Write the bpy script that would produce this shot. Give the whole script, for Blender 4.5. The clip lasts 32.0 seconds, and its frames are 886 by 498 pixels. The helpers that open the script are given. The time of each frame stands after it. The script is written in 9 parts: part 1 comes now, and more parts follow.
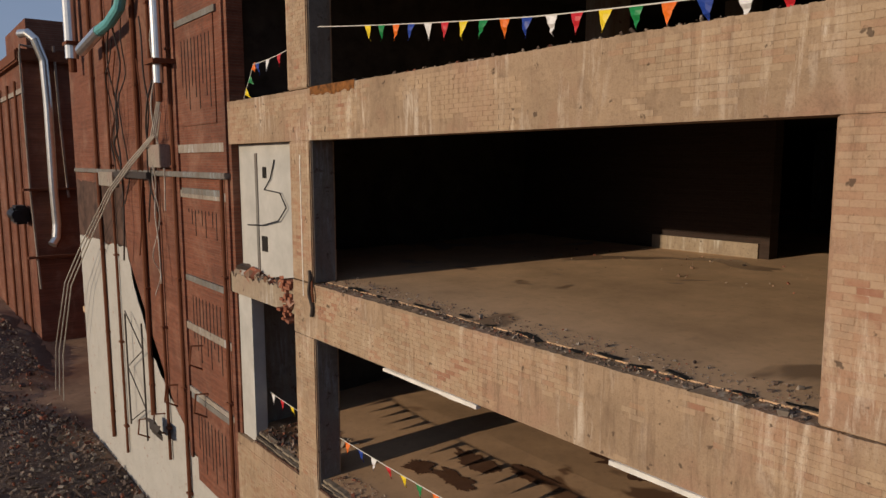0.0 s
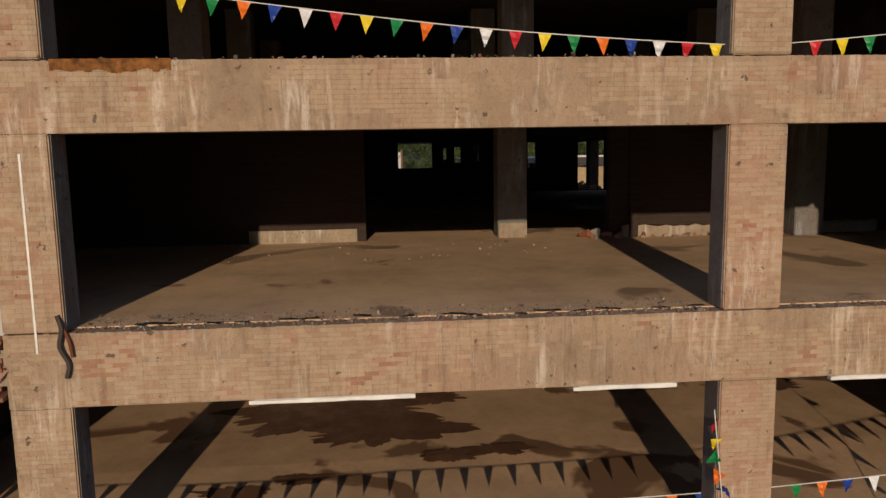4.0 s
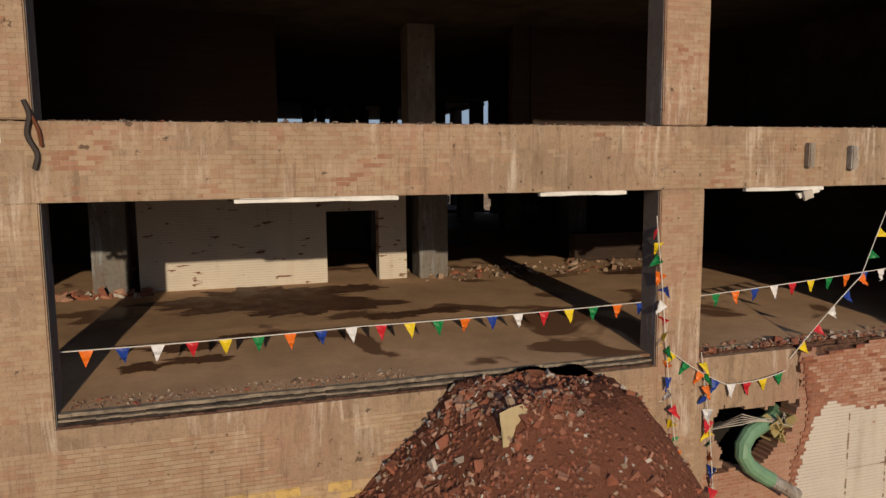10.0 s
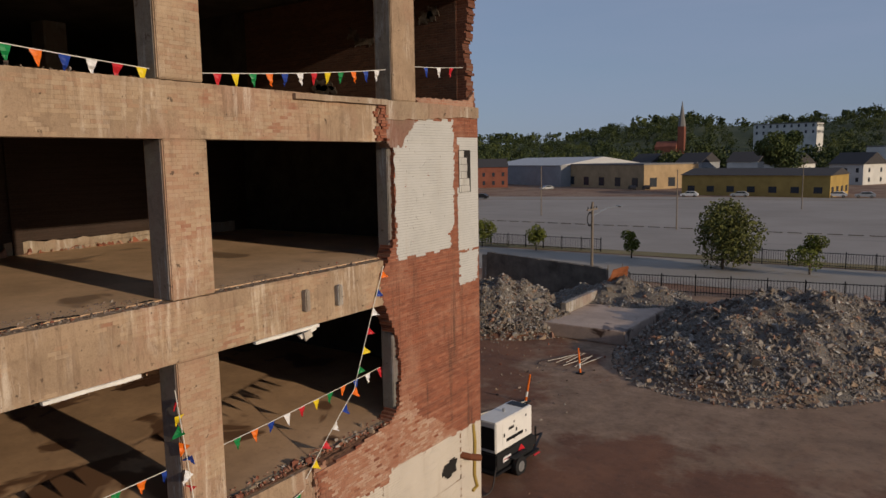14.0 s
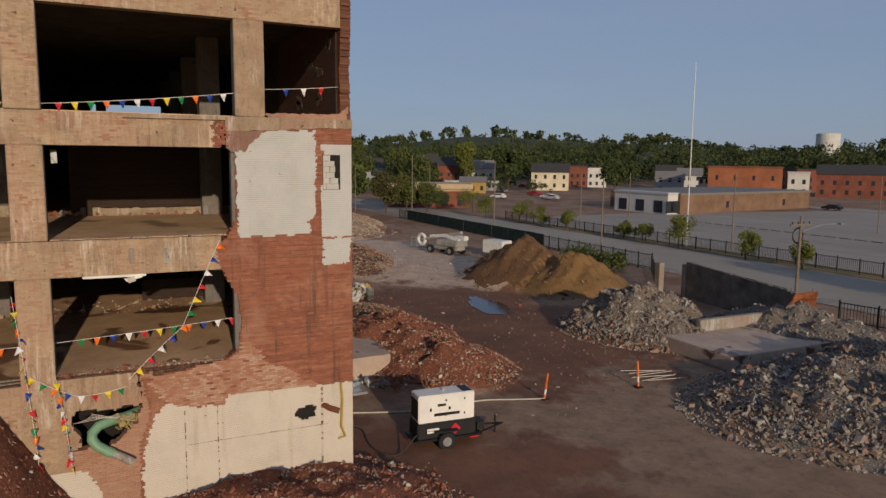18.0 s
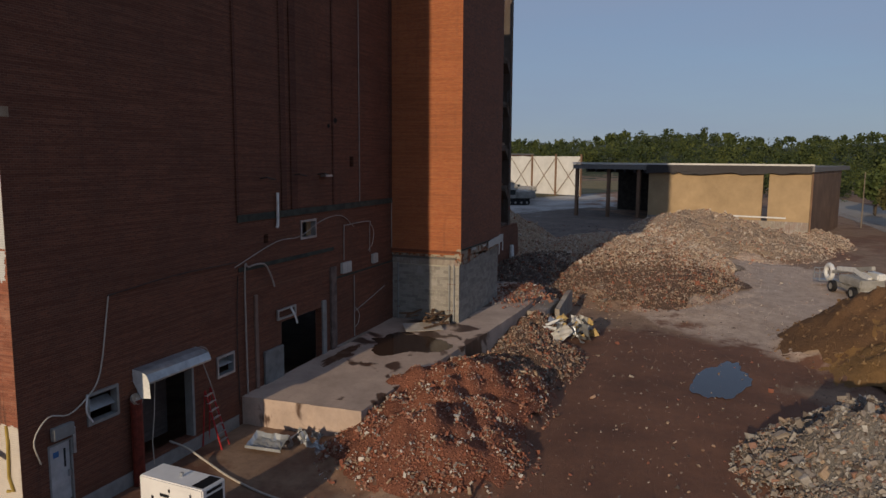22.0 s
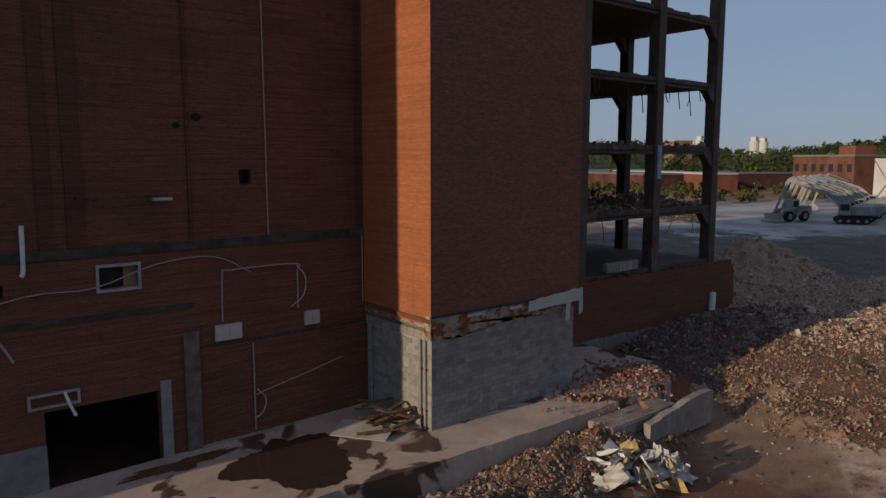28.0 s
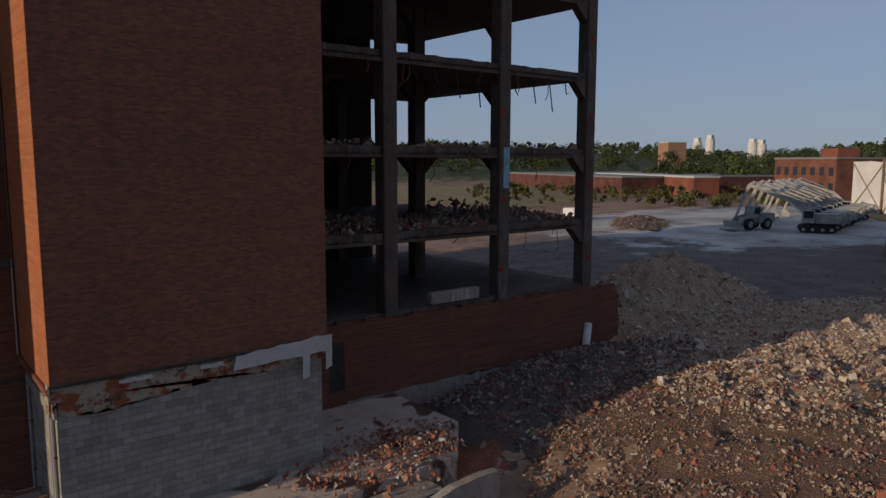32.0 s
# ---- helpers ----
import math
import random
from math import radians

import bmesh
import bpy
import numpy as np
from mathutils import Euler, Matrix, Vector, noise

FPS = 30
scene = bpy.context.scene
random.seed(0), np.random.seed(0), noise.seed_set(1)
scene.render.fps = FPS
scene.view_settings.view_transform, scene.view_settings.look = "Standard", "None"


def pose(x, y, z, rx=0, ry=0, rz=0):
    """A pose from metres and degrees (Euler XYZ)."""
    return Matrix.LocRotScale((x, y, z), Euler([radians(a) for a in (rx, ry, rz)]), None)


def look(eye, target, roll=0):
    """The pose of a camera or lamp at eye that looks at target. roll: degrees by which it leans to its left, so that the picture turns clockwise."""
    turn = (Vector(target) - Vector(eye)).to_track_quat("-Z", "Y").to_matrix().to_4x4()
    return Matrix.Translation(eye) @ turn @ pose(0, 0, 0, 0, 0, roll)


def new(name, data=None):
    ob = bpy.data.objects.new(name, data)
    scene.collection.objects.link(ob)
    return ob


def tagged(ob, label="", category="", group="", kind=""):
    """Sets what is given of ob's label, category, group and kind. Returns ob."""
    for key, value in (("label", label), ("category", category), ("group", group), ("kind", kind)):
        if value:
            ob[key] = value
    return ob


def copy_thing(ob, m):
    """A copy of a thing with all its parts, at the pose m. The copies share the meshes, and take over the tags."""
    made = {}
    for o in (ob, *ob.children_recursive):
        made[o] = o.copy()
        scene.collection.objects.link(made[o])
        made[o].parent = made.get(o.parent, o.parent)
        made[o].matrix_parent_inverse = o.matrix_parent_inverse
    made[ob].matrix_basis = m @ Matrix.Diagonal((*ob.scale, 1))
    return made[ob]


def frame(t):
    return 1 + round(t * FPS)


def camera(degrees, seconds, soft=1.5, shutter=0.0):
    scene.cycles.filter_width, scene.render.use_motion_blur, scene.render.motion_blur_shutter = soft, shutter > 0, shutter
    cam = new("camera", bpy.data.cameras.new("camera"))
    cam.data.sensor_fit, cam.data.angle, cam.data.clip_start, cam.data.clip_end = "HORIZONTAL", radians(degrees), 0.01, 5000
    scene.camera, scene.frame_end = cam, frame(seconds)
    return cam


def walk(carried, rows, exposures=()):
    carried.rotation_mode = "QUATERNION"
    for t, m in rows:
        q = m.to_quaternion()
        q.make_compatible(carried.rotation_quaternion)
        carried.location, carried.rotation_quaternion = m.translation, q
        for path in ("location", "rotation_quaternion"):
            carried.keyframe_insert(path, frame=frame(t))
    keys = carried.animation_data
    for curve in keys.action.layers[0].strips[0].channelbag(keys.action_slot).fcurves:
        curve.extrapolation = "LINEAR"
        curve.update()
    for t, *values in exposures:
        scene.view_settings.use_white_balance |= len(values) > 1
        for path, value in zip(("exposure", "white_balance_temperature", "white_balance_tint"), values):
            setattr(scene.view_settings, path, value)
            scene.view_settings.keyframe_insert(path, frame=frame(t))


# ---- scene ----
cam = camera(63.7, 32.0)
PATH = [
    (0, (-6.487, 7.306, 11.298), (-5.262, 8.867, 11.049), -0.2),
    (0.5, (-6.555, 7.717, 11.296), (-5.21, 9.176, 11.05), -0.1),
    (1, (-6.655, 8.192, 11.3), (-5.294, 9.637, 11.054), -0.2),
    (1.5, (-7.074, 8.843, 11.319), (-5.603, 10.174, 11.069), -0.2),
    (2, (-7.663, 9.645, 11.273), (-6.012, 10.745, 11.025), -0.4),
    (2.5, (-8.36, 10.619, 11.265), (-6.559, 11.452, 11.016), -0.5),
    (3, (-9.075, 11.888, 11.272), (-7.152, 12.376, 11.019), -0.6),
    (3.5, (-9.733, 13.482, 11.303), (-7.755, 13.625, 11.045), -0.8),
    (5.5, (-10.726, 17.897, 10.783), (-8.828, 17.32, 10.527), -0.8),
    (6, (-10.733, 17.799, 9.532), (-8.835, 17.219, 9.283), -0.6),
    (6.5, (-10.73, 17.694, 8.334), (-8.831, 17.113, 8.096), -0.6),
    (7, (-10.692, 17.665, 7.879), (-8.794, 17.079, 7.647), -0.6),
    (7.5, (-10.688, 17.614, 7.592), (-8.79, 17.027, 7.364), -0.6),
    (8, (-10.657, 17.562, 7.577), (-8.76, 16.973, 7.35), -0.6),
    (8.5, (-10.662, 17.467, 7.592), (-8.765, 16.878, 7.364), -0.6),
    (9, (-10.678, 17.426, 7.592), (-8.781, 16.835, 7.363), -0.6),
    (9.5, (-10.67, 17.422, 7.67), (-8.774, 16.829, 7.44), -0.5),
    (10, (-10.674, 17.397, 8.274), (-8.778, 16.805, 8.037), -0.5),
    (10.5, (-10.695, 17.391, 8.996), (-8.802, 16.795, 8.751), -0.5),
    (11, (-10.721, 17.381, 9.646), (-8.851, 16.717, 9.4), -0.4),
    (11.5, (-10.764, 17.372, 10.227), (-8.983, 16.499, 9.971), -0.6),
    (12, (-10.77, 17.395, 10.601), (-9.146, 16.255, 10.345), -0.7),
    (12.5, (-10.779, 17.43, 10.952), (-9.342, 16.064, 10.693), -0.6),
    (13, (-10.719, 17.422, 11.175), (-9.518, 15.843, 10.922), -1.1),
    (13.5, (-10.665, 17.468, 11.248), (-9.547, 15.829, 10.997), -1.1),
    (14, (-10.657, 17.452, 11.254), (-9.54, 15.812, 11.003), -1.0),
    (14.5, (-11.514, 16.831, 11.314), (-10.422, 15.176, 11.058), -0.4),
    (16.5, (-24.13, 7.69, 11.421), (-22.359, 6.797, 11.164), 0.5),
    (17, (-24.527, 7.727, 11.475), (-22.743, 6.86, 11.22), 0.6),
    (17.5, (-24.327, 7.911, 11.433), (-22.54, 7.049, 11.179), 0.6),
    (18, (-23.442, 7.711, 11.378), (-21.652, 6.855, 11.128), 0.6),
    (18.5, (-21.937, 7.165, 11.358), (-20.146, 6.311, 11.107), 0.5),
    (19, (-20.297, 6.189, 11.455), (-18.507, 5.337, 11.193), 0.6),
    (19.5, (-19.39, 4.067, 11.382), (-17.594, 3.225, 11.124), 0.4),
    (20, (-18.938, 0.776, 11.379), (-17.036, 0.219, 11.114), 0.3),
    (20.5, (-18.659, -2.698, 11.357), (-16.69, -2.929, 11.091), 0.3),
    (21, (-18.129, -6.963, 11.346), (-16.149, -6.868, 11.08), 0.3),
    (21.5, (-16.66, -12.321, 11.345), (-14.721, -11.903, 11.085), 0.4),
    (22, (-14.072, -18.378, 11.319), (-12.218, -17.673, 11.067), 0.4),
    (22.5, (-12.212, -22.087, 11.466), (-10.567, -20.978, 11.214), 1.1),
    (23, (-12.024, -22.921, 11.552), (-10.706, -21.438, 11.295), 1.2),
    (23.5, (-12.224, -22.806, 11.544), (-10.925, -21.306, 11.288), 1.1),
    (24, (-12.162, -22.644, 11.496), (-10.869, -21.14, 11.24), 1.0),
    (24.5, (-10.327, -22.726, 11.353), (-9.037, -21.218, 11.104), 0.7),
    (25, (-5.569, -24.158, 11.426), (-4.292, -22.639, 11.176), 0.4),
    (25.5, (-0.703, -25.681, 11.558), (0.568, -24.157, 11.308), 0.3),
    (27.5, (6.036, -25.433, 11.652), (7.293, -23.897, 11.407), -0.2),
    (28, (9.351, -24.799, 11.727), (10.608, -23.264, 11.479), -0.0),
    (28.5, (12.7, -24.603, 11.801), (13.952, -23.063, 11.552), 0.0),
    (29, (15.231, -24.434, 11.821), (16.482, -22.892, 11.578), -0.1),
    (29.5, (15.641, -24.325, 11.843), (16.894, -22.785, 11.602), -0.1),
    (30, (15.585, -24.354, 11.863), (16.839, -22.815, 11.619), -0.1),
    (30.5, (16.353, -24.567, 11.855), (17.607, -23.029, 11.608), -0.0),
    (31, (18.46, -25.161, 11.807), (19.707, -23.616, 11.563), -0.2),
    (31.5, (20.328, -25.51, 11.844), (21.573, -23.964, 11.599), 0.0),
    (32, (22.022, -25.311, 11.906), (23.267, -23.765, 11.662), 0.1),
]
walk(cam, [(t, look(eye, target, roll)) for t, eye, target, roll in PATH])

# ---- light ----
SUN_EL, SUN_AZ = 12.7, Vector((0.994, -0.098, 0))      # way of the light over the ground
sun = new("sun", bpy.data.lights.new("sun", "SUN"))
sun.data.energy, sun.data.angle, sun.data.color = 3.5, radians(0.6), (1.0, 0.8, 0.58)
sun.matrix_world = look((0, 0, 0), SUN_AZ * math.cos(radians(SUN_EL)) - Vector((0, 0, math.sin(radians(SUN_EL)))))
world = bpy.data.worlds.new("sky")
scene.world = world
world.use_nodes = True
_sky = world.node_tree.nodes.new("ShaderNodeTexSky")
_sky.sky_type, _sky.sun_disc = "NISHITA", False
_sky.sun_elevation, _sky.sun_rotation = radians(SUN_EL), math.atan2(-SUN_AZ.x, -SUN_AZ.y)
_sky.air_density, _sky.dust_density, _sky.ozone_density = 1.0, 0.4, 4.0
_bg = world.node_tree.nodes["Background"]
_bg.inputs["Strength"].default_value = 0.09
# thin even haze over the clear sky
_mix = world.node_tree.nodes.new("ShaderNodeMix")
_mix.data_type = "RGBA"
_mix.inputs[7].default_value = (2.98, 3.6, 5.12, 1.0)
_dir, _map = world.node_tree.nodes.new("ShaderNodeTexCoord"), world.node_tree.nodes.new("ShaderNodeMapping")
_map.inputs["Scale"].default_value = (1.6, 1.6, 9.0)
_wisp, _range = world.node_tree.nodes.new("ShaderNodeTexNoise"), world.node_tree.nodes.new("ShaderNodeMapRange")
_wisp.inputs["Scale"].default_value, _wisp.inputs["Detail"].default_value, _wisp.inputs["Roughness"].default_value = 1.3, 5.0, 0.6
_range.inputs["From Min"].default_value, _range.inputs["From Max"].default_value = 0.3, 0.7
_range.inputs["To Min"].default_value, _range.inputs["To Max"].default_value = 0.64, 0.82
for a, b in ((_dir.outputs["Generated"], _map.inputs["Vector"]), (_map.outputs["Vector"], _wisp.inputs["Vector"]), (_wisp.outputs["Fac"], _range.inputs["Value"]), (_range.outputs["Result"], _mix.inputs[0])):
    world.node_tree.links.new(a, b)
world.node_tree.links.new(_sky.outputs["Color"], _mix.inputs[6])
world.node_tree.links.new(_mix.outputs[2], _bg.inputs["Color"])
scene.view_settings.exposure = -0.12


# ---- material tools ----
class Mat:
    """A node material written in a few lines."""

    def __init__(self, name, rough=0.85, metal=0.0, spec=0.3):
        self.m = bpy.data.materials.new(name)
        self.m.use_nodes = True
        self.t = self.m.node_tree
        self.b = self.t.nodes["Principled BSDF"]
        self.b.inputs["Roughness"].default_value = rough
        self.b.inputs["Metallic"].default_value = metal
        self.b.inputs["Specular IOR Level"].default_value = spec
        self.geo = self.t.nodes.new("ShaderNodeNewGeometry")
        self.pos = self.geo.outputs["Position"]

    def node(self, kind, **kw):
        return self.t.nodes.new(kind)

    def link(self, a, b):
        self.t.links.new(a, b)

    def put(self, value, socket):
        if isinstance(value, (int, float)):
            socket.default_value = value
        elif isinstance(value, (tuple, list)):
            socket.default_value = (*value, 1.0) if len(value) == 3 and len(socket.default_value) == 4 else value
        else:
            self.link(value, socket)

    def scaled(self, sx, sy, sz):
        n = self.node("ShaderNodeMapping")
        self.link(self.pos, n.inputs["Vector"])
        n.inputs["Scale"].default_value = (sx, sy, sz)
        return n.outputs["Vector"]

    def noise(self, scale, detail=4.0, rough=0.6, vec=None, dist=0.0):
        n = self.node("ShaderNodeTexNoise")
        self.link(vec or self.pos, n.inputs["Vector"])
        n.inputs["Scale"].default_value, n.inputs["Detail"].default_value = scale, detail
        n.inputs["Roughness"].default_value, n.inputs["Distortion"].default_value = rough, dist
        return n.outputs["Fac"]

    def ramp(self, fac, lo, hi, a=0.0, b=1.0):
        n = self.node("ShaderNodeMapRange")
        self.link(fac, n.inputs["Value"])
        for k, v in zip(("From Min", "From Max", "To Min", "To Max"), (lo, hi, a, b)):
            n.inputs[k].default_value = v
        return n.outputs["Result"]

    def mix(self, fac, a, b, how="MIX"):
        n = self.node("ShaderNodeMix")
        n.data_type, n.blend_type = "RGBA", how
        self.put(fac, n.inputs[0])
        self.put(a, n.inputs[6])
        self.put(b, n.inputs[7])
        return n.outputs[2]

    def maths(self, op, a, b=0.0):
        n = self.node("ShaderNodeMath")
        n.operation = op
        self.put(a, n.inputs[0])
        self.put(b, n.inputs[1])
        return n.outputs[0]

    def island(self):
        return self.geo.outputs["Random Per Island"]

    def pick(self, fac, colours):
        n = self.node("ShaderNodeValToRGB")
        self.link(fac, n.inputs["Fac"])
        r = n.color_ramp
        r.interpolation = "CONSTANT"
        while len(r.elements) < len(colours):
            r.elements.new(1.0)
        for i, c in enumerate(colours):
            r.elements[i].position, r.elements[i].color = i / len(colours), (*c, 1)
        return n.outputs["Color"]

    def done(self, colour, bump=None, strength=0.4, distance=0.02, rough=None):
        self.put(colour, self.b.inputs["Base Color"])
        if rough is not None:
            self.put(rough, self.b.inputs["Roughness"])
        if bump is not None:
            n = self.node("ShaderNodeBump")
            n.inputs["Strength"].default_value, n.inputs["Distance"].default_value = strength, distance
            self.link(bump, n.inputs["Height"])
            self.link(n.outputs["Normal"], self.b.inputs["Normal"])
        return self.m


def plain(name, colour, rough=0.6, metal=0.0, vary=0.12, scale=3.0):
    m = Mat(name, rough, metal)
    n = m.noise(scale, 5, 0.65)
    dark = tuple(c * (1 - vary * 2) for c in colour)
    return m.done(m.mix(m.ramp(n, 0.35, 0.7), dark, colour), m.noise(scale * 8, 3), 0.15, 0.01)


def brick_coords(m, face):
    """u along the wall, v up, for a wall that faces along x or y."""
    sep = m.node("ShaderNodeSeparateXYZ")
    m.link(m.pos, sep.inputs[0])
    com = m.node("ShaderNodeCombineXYZ")
    m.link(sep.outputs[1 if face == "x" else 0], com.inputs[0])
    m.link(sep.outputs[2], com.inputs[1])
    return com.outputs[0]


def brickwork(name, face, a, b, mortar, height=0.0677, width=0.21, joint=0.009, stains=(0.05, 0.035, 0.03), stain=0.5, bands=0.4, pale=0.0):
    m = Mat(name, 0.88, 0, 0.25)
    n = m.node("ShaderNodeTexBrick")
    m.link(brick_coords(m, face), n.inputs["Vector"])
    n.inputs["Color1"].default_value, n.inputs["Color2"].default_value, n.inputs["Mortar"].default_value = (*a, 1), (*b, 1), (*mortar, 1)
    for k, v in (("Scale", 1.0), ("Mortar Size", joint), ("Mortar Smooth", 0.3), ("Bias", 0.0), ("Brick Width", width), ("Row Height", height)):
        n.inputs[k].default_value = v
    col = m.mix(m.ramp(m.noise(0.35, 6, 0.7), 0.45, 0.75, 0, stain), n.outputs["Color"], stains)
    col = m.mix(m.ramp(m.noise(1.0, 4, 0.6, m.scaled(0.3, 0.3, 11.0)), 0.42, 0.62, 0, bands), col, tuple(c * 0.45 for c in a))
    col = m.mix(m.ramp(m.noise(1.0, 5, 0.7, m.scaled(3.0, 3.0, 0.15)), 0.55, 0.8, 0, 0.35), col, stains)
    if pale:
        col = m.mix(m.ramp(m.noise(0.55, 6, 0.7, None, 0.5), 0.5, 0.66, 0, pale), col, (0.42, 0.26, 0.18))
        col = m.mix(m.ramp(m.noise(1.0, 5, 0.7, m.scaled(1.2, 1.2, 0.12)), 0.58, 0.7, 0, pale), col, (0.1, 0.055, 0.04))
    col = m.mix(m.ramp(m.noise(16, 4, 0.8), 0.52, 0.72, 0, 0.5), col, tuple(c * 0.45 for c in b))
    h = m.maths("ADD", m.maths("MULTIPLY", n.outputs["Fac"], -1.0), m.maths("MULTIPLY", m.noise(45, 3), 0.35))
    return m.done(col, h, 0.6, 0.012)


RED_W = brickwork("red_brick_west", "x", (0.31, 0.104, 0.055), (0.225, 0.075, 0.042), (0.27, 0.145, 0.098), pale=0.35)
# South brick is a darker copy of the west one, shade included in colour.
RED_S = brickwork("red_brick_south_shaded", "y", (0.19, 0.071, 0.04), (0.12, 0.046, 0.028), (0.2, 0.11, 0.075), bands=0.6)
# North brick: west tones about a quarter darker, with heavier stains.
RED_N = brickwork("dark_stained_brick_north", "x", (0.235, 0.082, 0.046), (0.165, 0.058, 0.035), (0.19, 0.105, 0.072), stain=0.65, bands=0.5, pale=0.25)
FADED = brickwork("faded_pink_brick", "x", (0.4, 0.235, 0.16), (0.33, 0.15, 0.095), (0.36, 0.25, 0.18), stains=(0.2, 0.1, 0.07), stain=0.6, bands=0.2, pale=0.5)
# Two copies of one tower brick, coloured for sunlit west and shaded south.
ORANGE_W = brickwork("orange_brick_west_lit", "x", (0.42, 0.14, 0.05), (0.34, 0.1, 0.04), (0.33, 0.15, 0.08), stain=0.2)
ORANGE_S = brickwork("orange_brick_south_shaded", "y", (0.265, 0.1, 0.055), (0.125, 0.062, 0.044), (0.17, 0.085, 0.06), stain=0.3, bands=0.25)
# South block set much darker than west, putting shade into its open joints.
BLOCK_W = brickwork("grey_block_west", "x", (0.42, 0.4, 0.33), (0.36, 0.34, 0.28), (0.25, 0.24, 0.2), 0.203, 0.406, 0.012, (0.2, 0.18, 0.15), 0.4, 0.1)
BLOCK_S = brickwork("grey_block_south_dark", "y", (0.15, 0.14, 0.13), (0.13, 0.12, 0.11), (0.12, 0.11, 0.1), 0.203, 0.406, 0.012, (0.2, 0.18, 0.15), 0.4, 0.1)


def wash(name, base, streak=0.5, bricks=False):
    """Weathered cream wash over brick and concrete, with runs of dirt."""
    m = Mat(name, 0.9, 0, 0.2)
    col = m.mix(m.ramp(m.noise(0.9, 6, 0.7), 0.35, 0.7), base, tuple(c * 0.62 for c in base))
    col = m.mix(m.ramp(m.noise(0.45, 5, 0.65), 0.5, 0.62, 0, 0.7), col, (base[0] * 0.95, base[1] * 0.8, base[2] * 0.82))
    col = m.mix(m.ramp(m.noise(1.7, 6, 0.75, None, 0.5), 0.55, 0.68, 0, 0.55), col, (base[0] * 0.42, base[1] * 0.4, base[2] * 0.42))
    where = m.ramp(m.noise(0.55, 3, 0.5), 0.38, 0.54)
    runs = m.maths("MULTIPLY", m.ramp(m.noise(1.0, 6, 0.75, m.scaled(7.0, 7.0, 0.9), 0.3), 0.5, 0.66, 0, min(0.9, streak * 1.5)), where)
    col = m.mix(runs, col, (0.14, 0.09, 0.06))
    there = m.ramp(m.noise(0.8, 3, 0.5, m.scaled(1.0, 1.0, 0.6)), 0.48, 0.6)
    pale = m.maths("MULTIPLY", m.ramp(m.noise(1.0, 6, 0.75, m.scaled(6.5, 6.5, 0.7), 0.4), 0.49, 0.62, 0, 0.62), there)
    col = m.mix(pale, col, (min(0.72, base[0] * 1.65), min(0.7, base[1] * 2.0), min(0.66, base[2] * 2.5)))
    col = m.mix(m.ramp(m.noise(9, 5, 0.8), 0.52, 0.72, 0, 0.6), col, (base[0] * 0.4, base[1] * 0.36, base[2] * 0.36))
    col = m.mix(m.ramp(m.noise(38, 4, 0.8), 0.5, 0.7, 0, 0.5), col, (base[0] * 0.45, base[1] * 0.42, base[2] * 0.42))
    if bricks:
        tone = m.pick(m.island(), ((0.5, 0.37, 0.25), (0.46, 0.32, 0.21), (0.52, 0.4, 0.28), (0.42, 0.25, 0.16), (0.5, 0.36, 0.24), (0.45, 0.34, 0.23), (0.38, 0.2, 0.13), (0.54, 0.42, 0.3)))
        col = m.mix(0.26, col, tone)
        bare = m.pick(m.island(), ((0.3, 0.13, 0.08), (0.42, 0.3, 0.2), (0.36, 0.2, 0.13), (0.4, 0.28, 0.19), (0.27, 0.11, 0.07), (0.38, 0.25, 0.17)))
        col = m.mix(m.ramp(m.noise(0.75, 4, 0.6, None, 0.4), 0.55, 0.63, 0, 0.65), col, bare)
    spots = m.ramp(m.noise(5.0, 3, 0.6), 0.66, 0.7, 0, 0.8)
    col = m.mix(spots, col, (0.08, 0.055, 0.04))
    h = m.maths("ADD", m.noise(30, 5, 0.7), m.maths("MULTIPLY", m.noise(5, 4), 1.5))
    return m.done(col, h, 0.5, 0.015)


WASH = wash("cream_wash", (0.385, 0.277, 0.183), 0.4)
WASH_BRICK = wash("washed_brick", (0.4, 0.29, 0.188), 0.5, True)
WASH_GREY = wash("bare_concrete", (0.36, 0.29, 0.21), 0.3)
GREY_SIDE = wash("dark_grey_concrete", (0.2, 0.19, 0.17), 0.4)


def floor_mat(name, dry, wet, amount=0.52):
    m = Mat(name, 0.8, 0, 0.35)
    col = m.mix(m.ramp(m.noise(0.5, 6, 0.7), 0.3, 0.7), dry, tuple(c * 0.62 for c in dry))
    col = m.mix(m.ramp(m.noise(7, 5, 0.75), 0.55, 0.75, 0, 0.6), col, tuple(c * 0.5 for c in dry))
    pool = m.ramp(m.noise(0.42, 4, 0.5, None, 0.6), amount, amount + 0.03)
    col = m.mix(pool, col, wet)
    return m.done(col, m.noise(22, 5, 0.7), 0.35, 0.01, m.ramp(pool, 0, 1, 0.85, 0.42))


FLOOR = floor_mat("dusty_slab", (0.6, 0.385, 0.225), (0.19, 0.105, 0.06), 0.57)
FLOOR_DRY = floor_mat("dusty_slab_dry", (0.72, 0.48, 0.29), (0.33, 0.22, 0.14), 0.6)
SLAB = floor_mat("yard_slab", (0.52, 0.4, 0.32), (0.09, 0.055, 0.04), 0.56)
# Near-black colours put the deep shade of the open storeys into these surfaces.
INNER_DARK = plain("inner_shade_dark", (0.06, 0.052, 0.045), 0.95, 0, 0.3, 1.5)
CEIL = plain("dark_ceiling", (0.055, 0.049, 0.043), 0.95, 0, 0.3, 1.2)
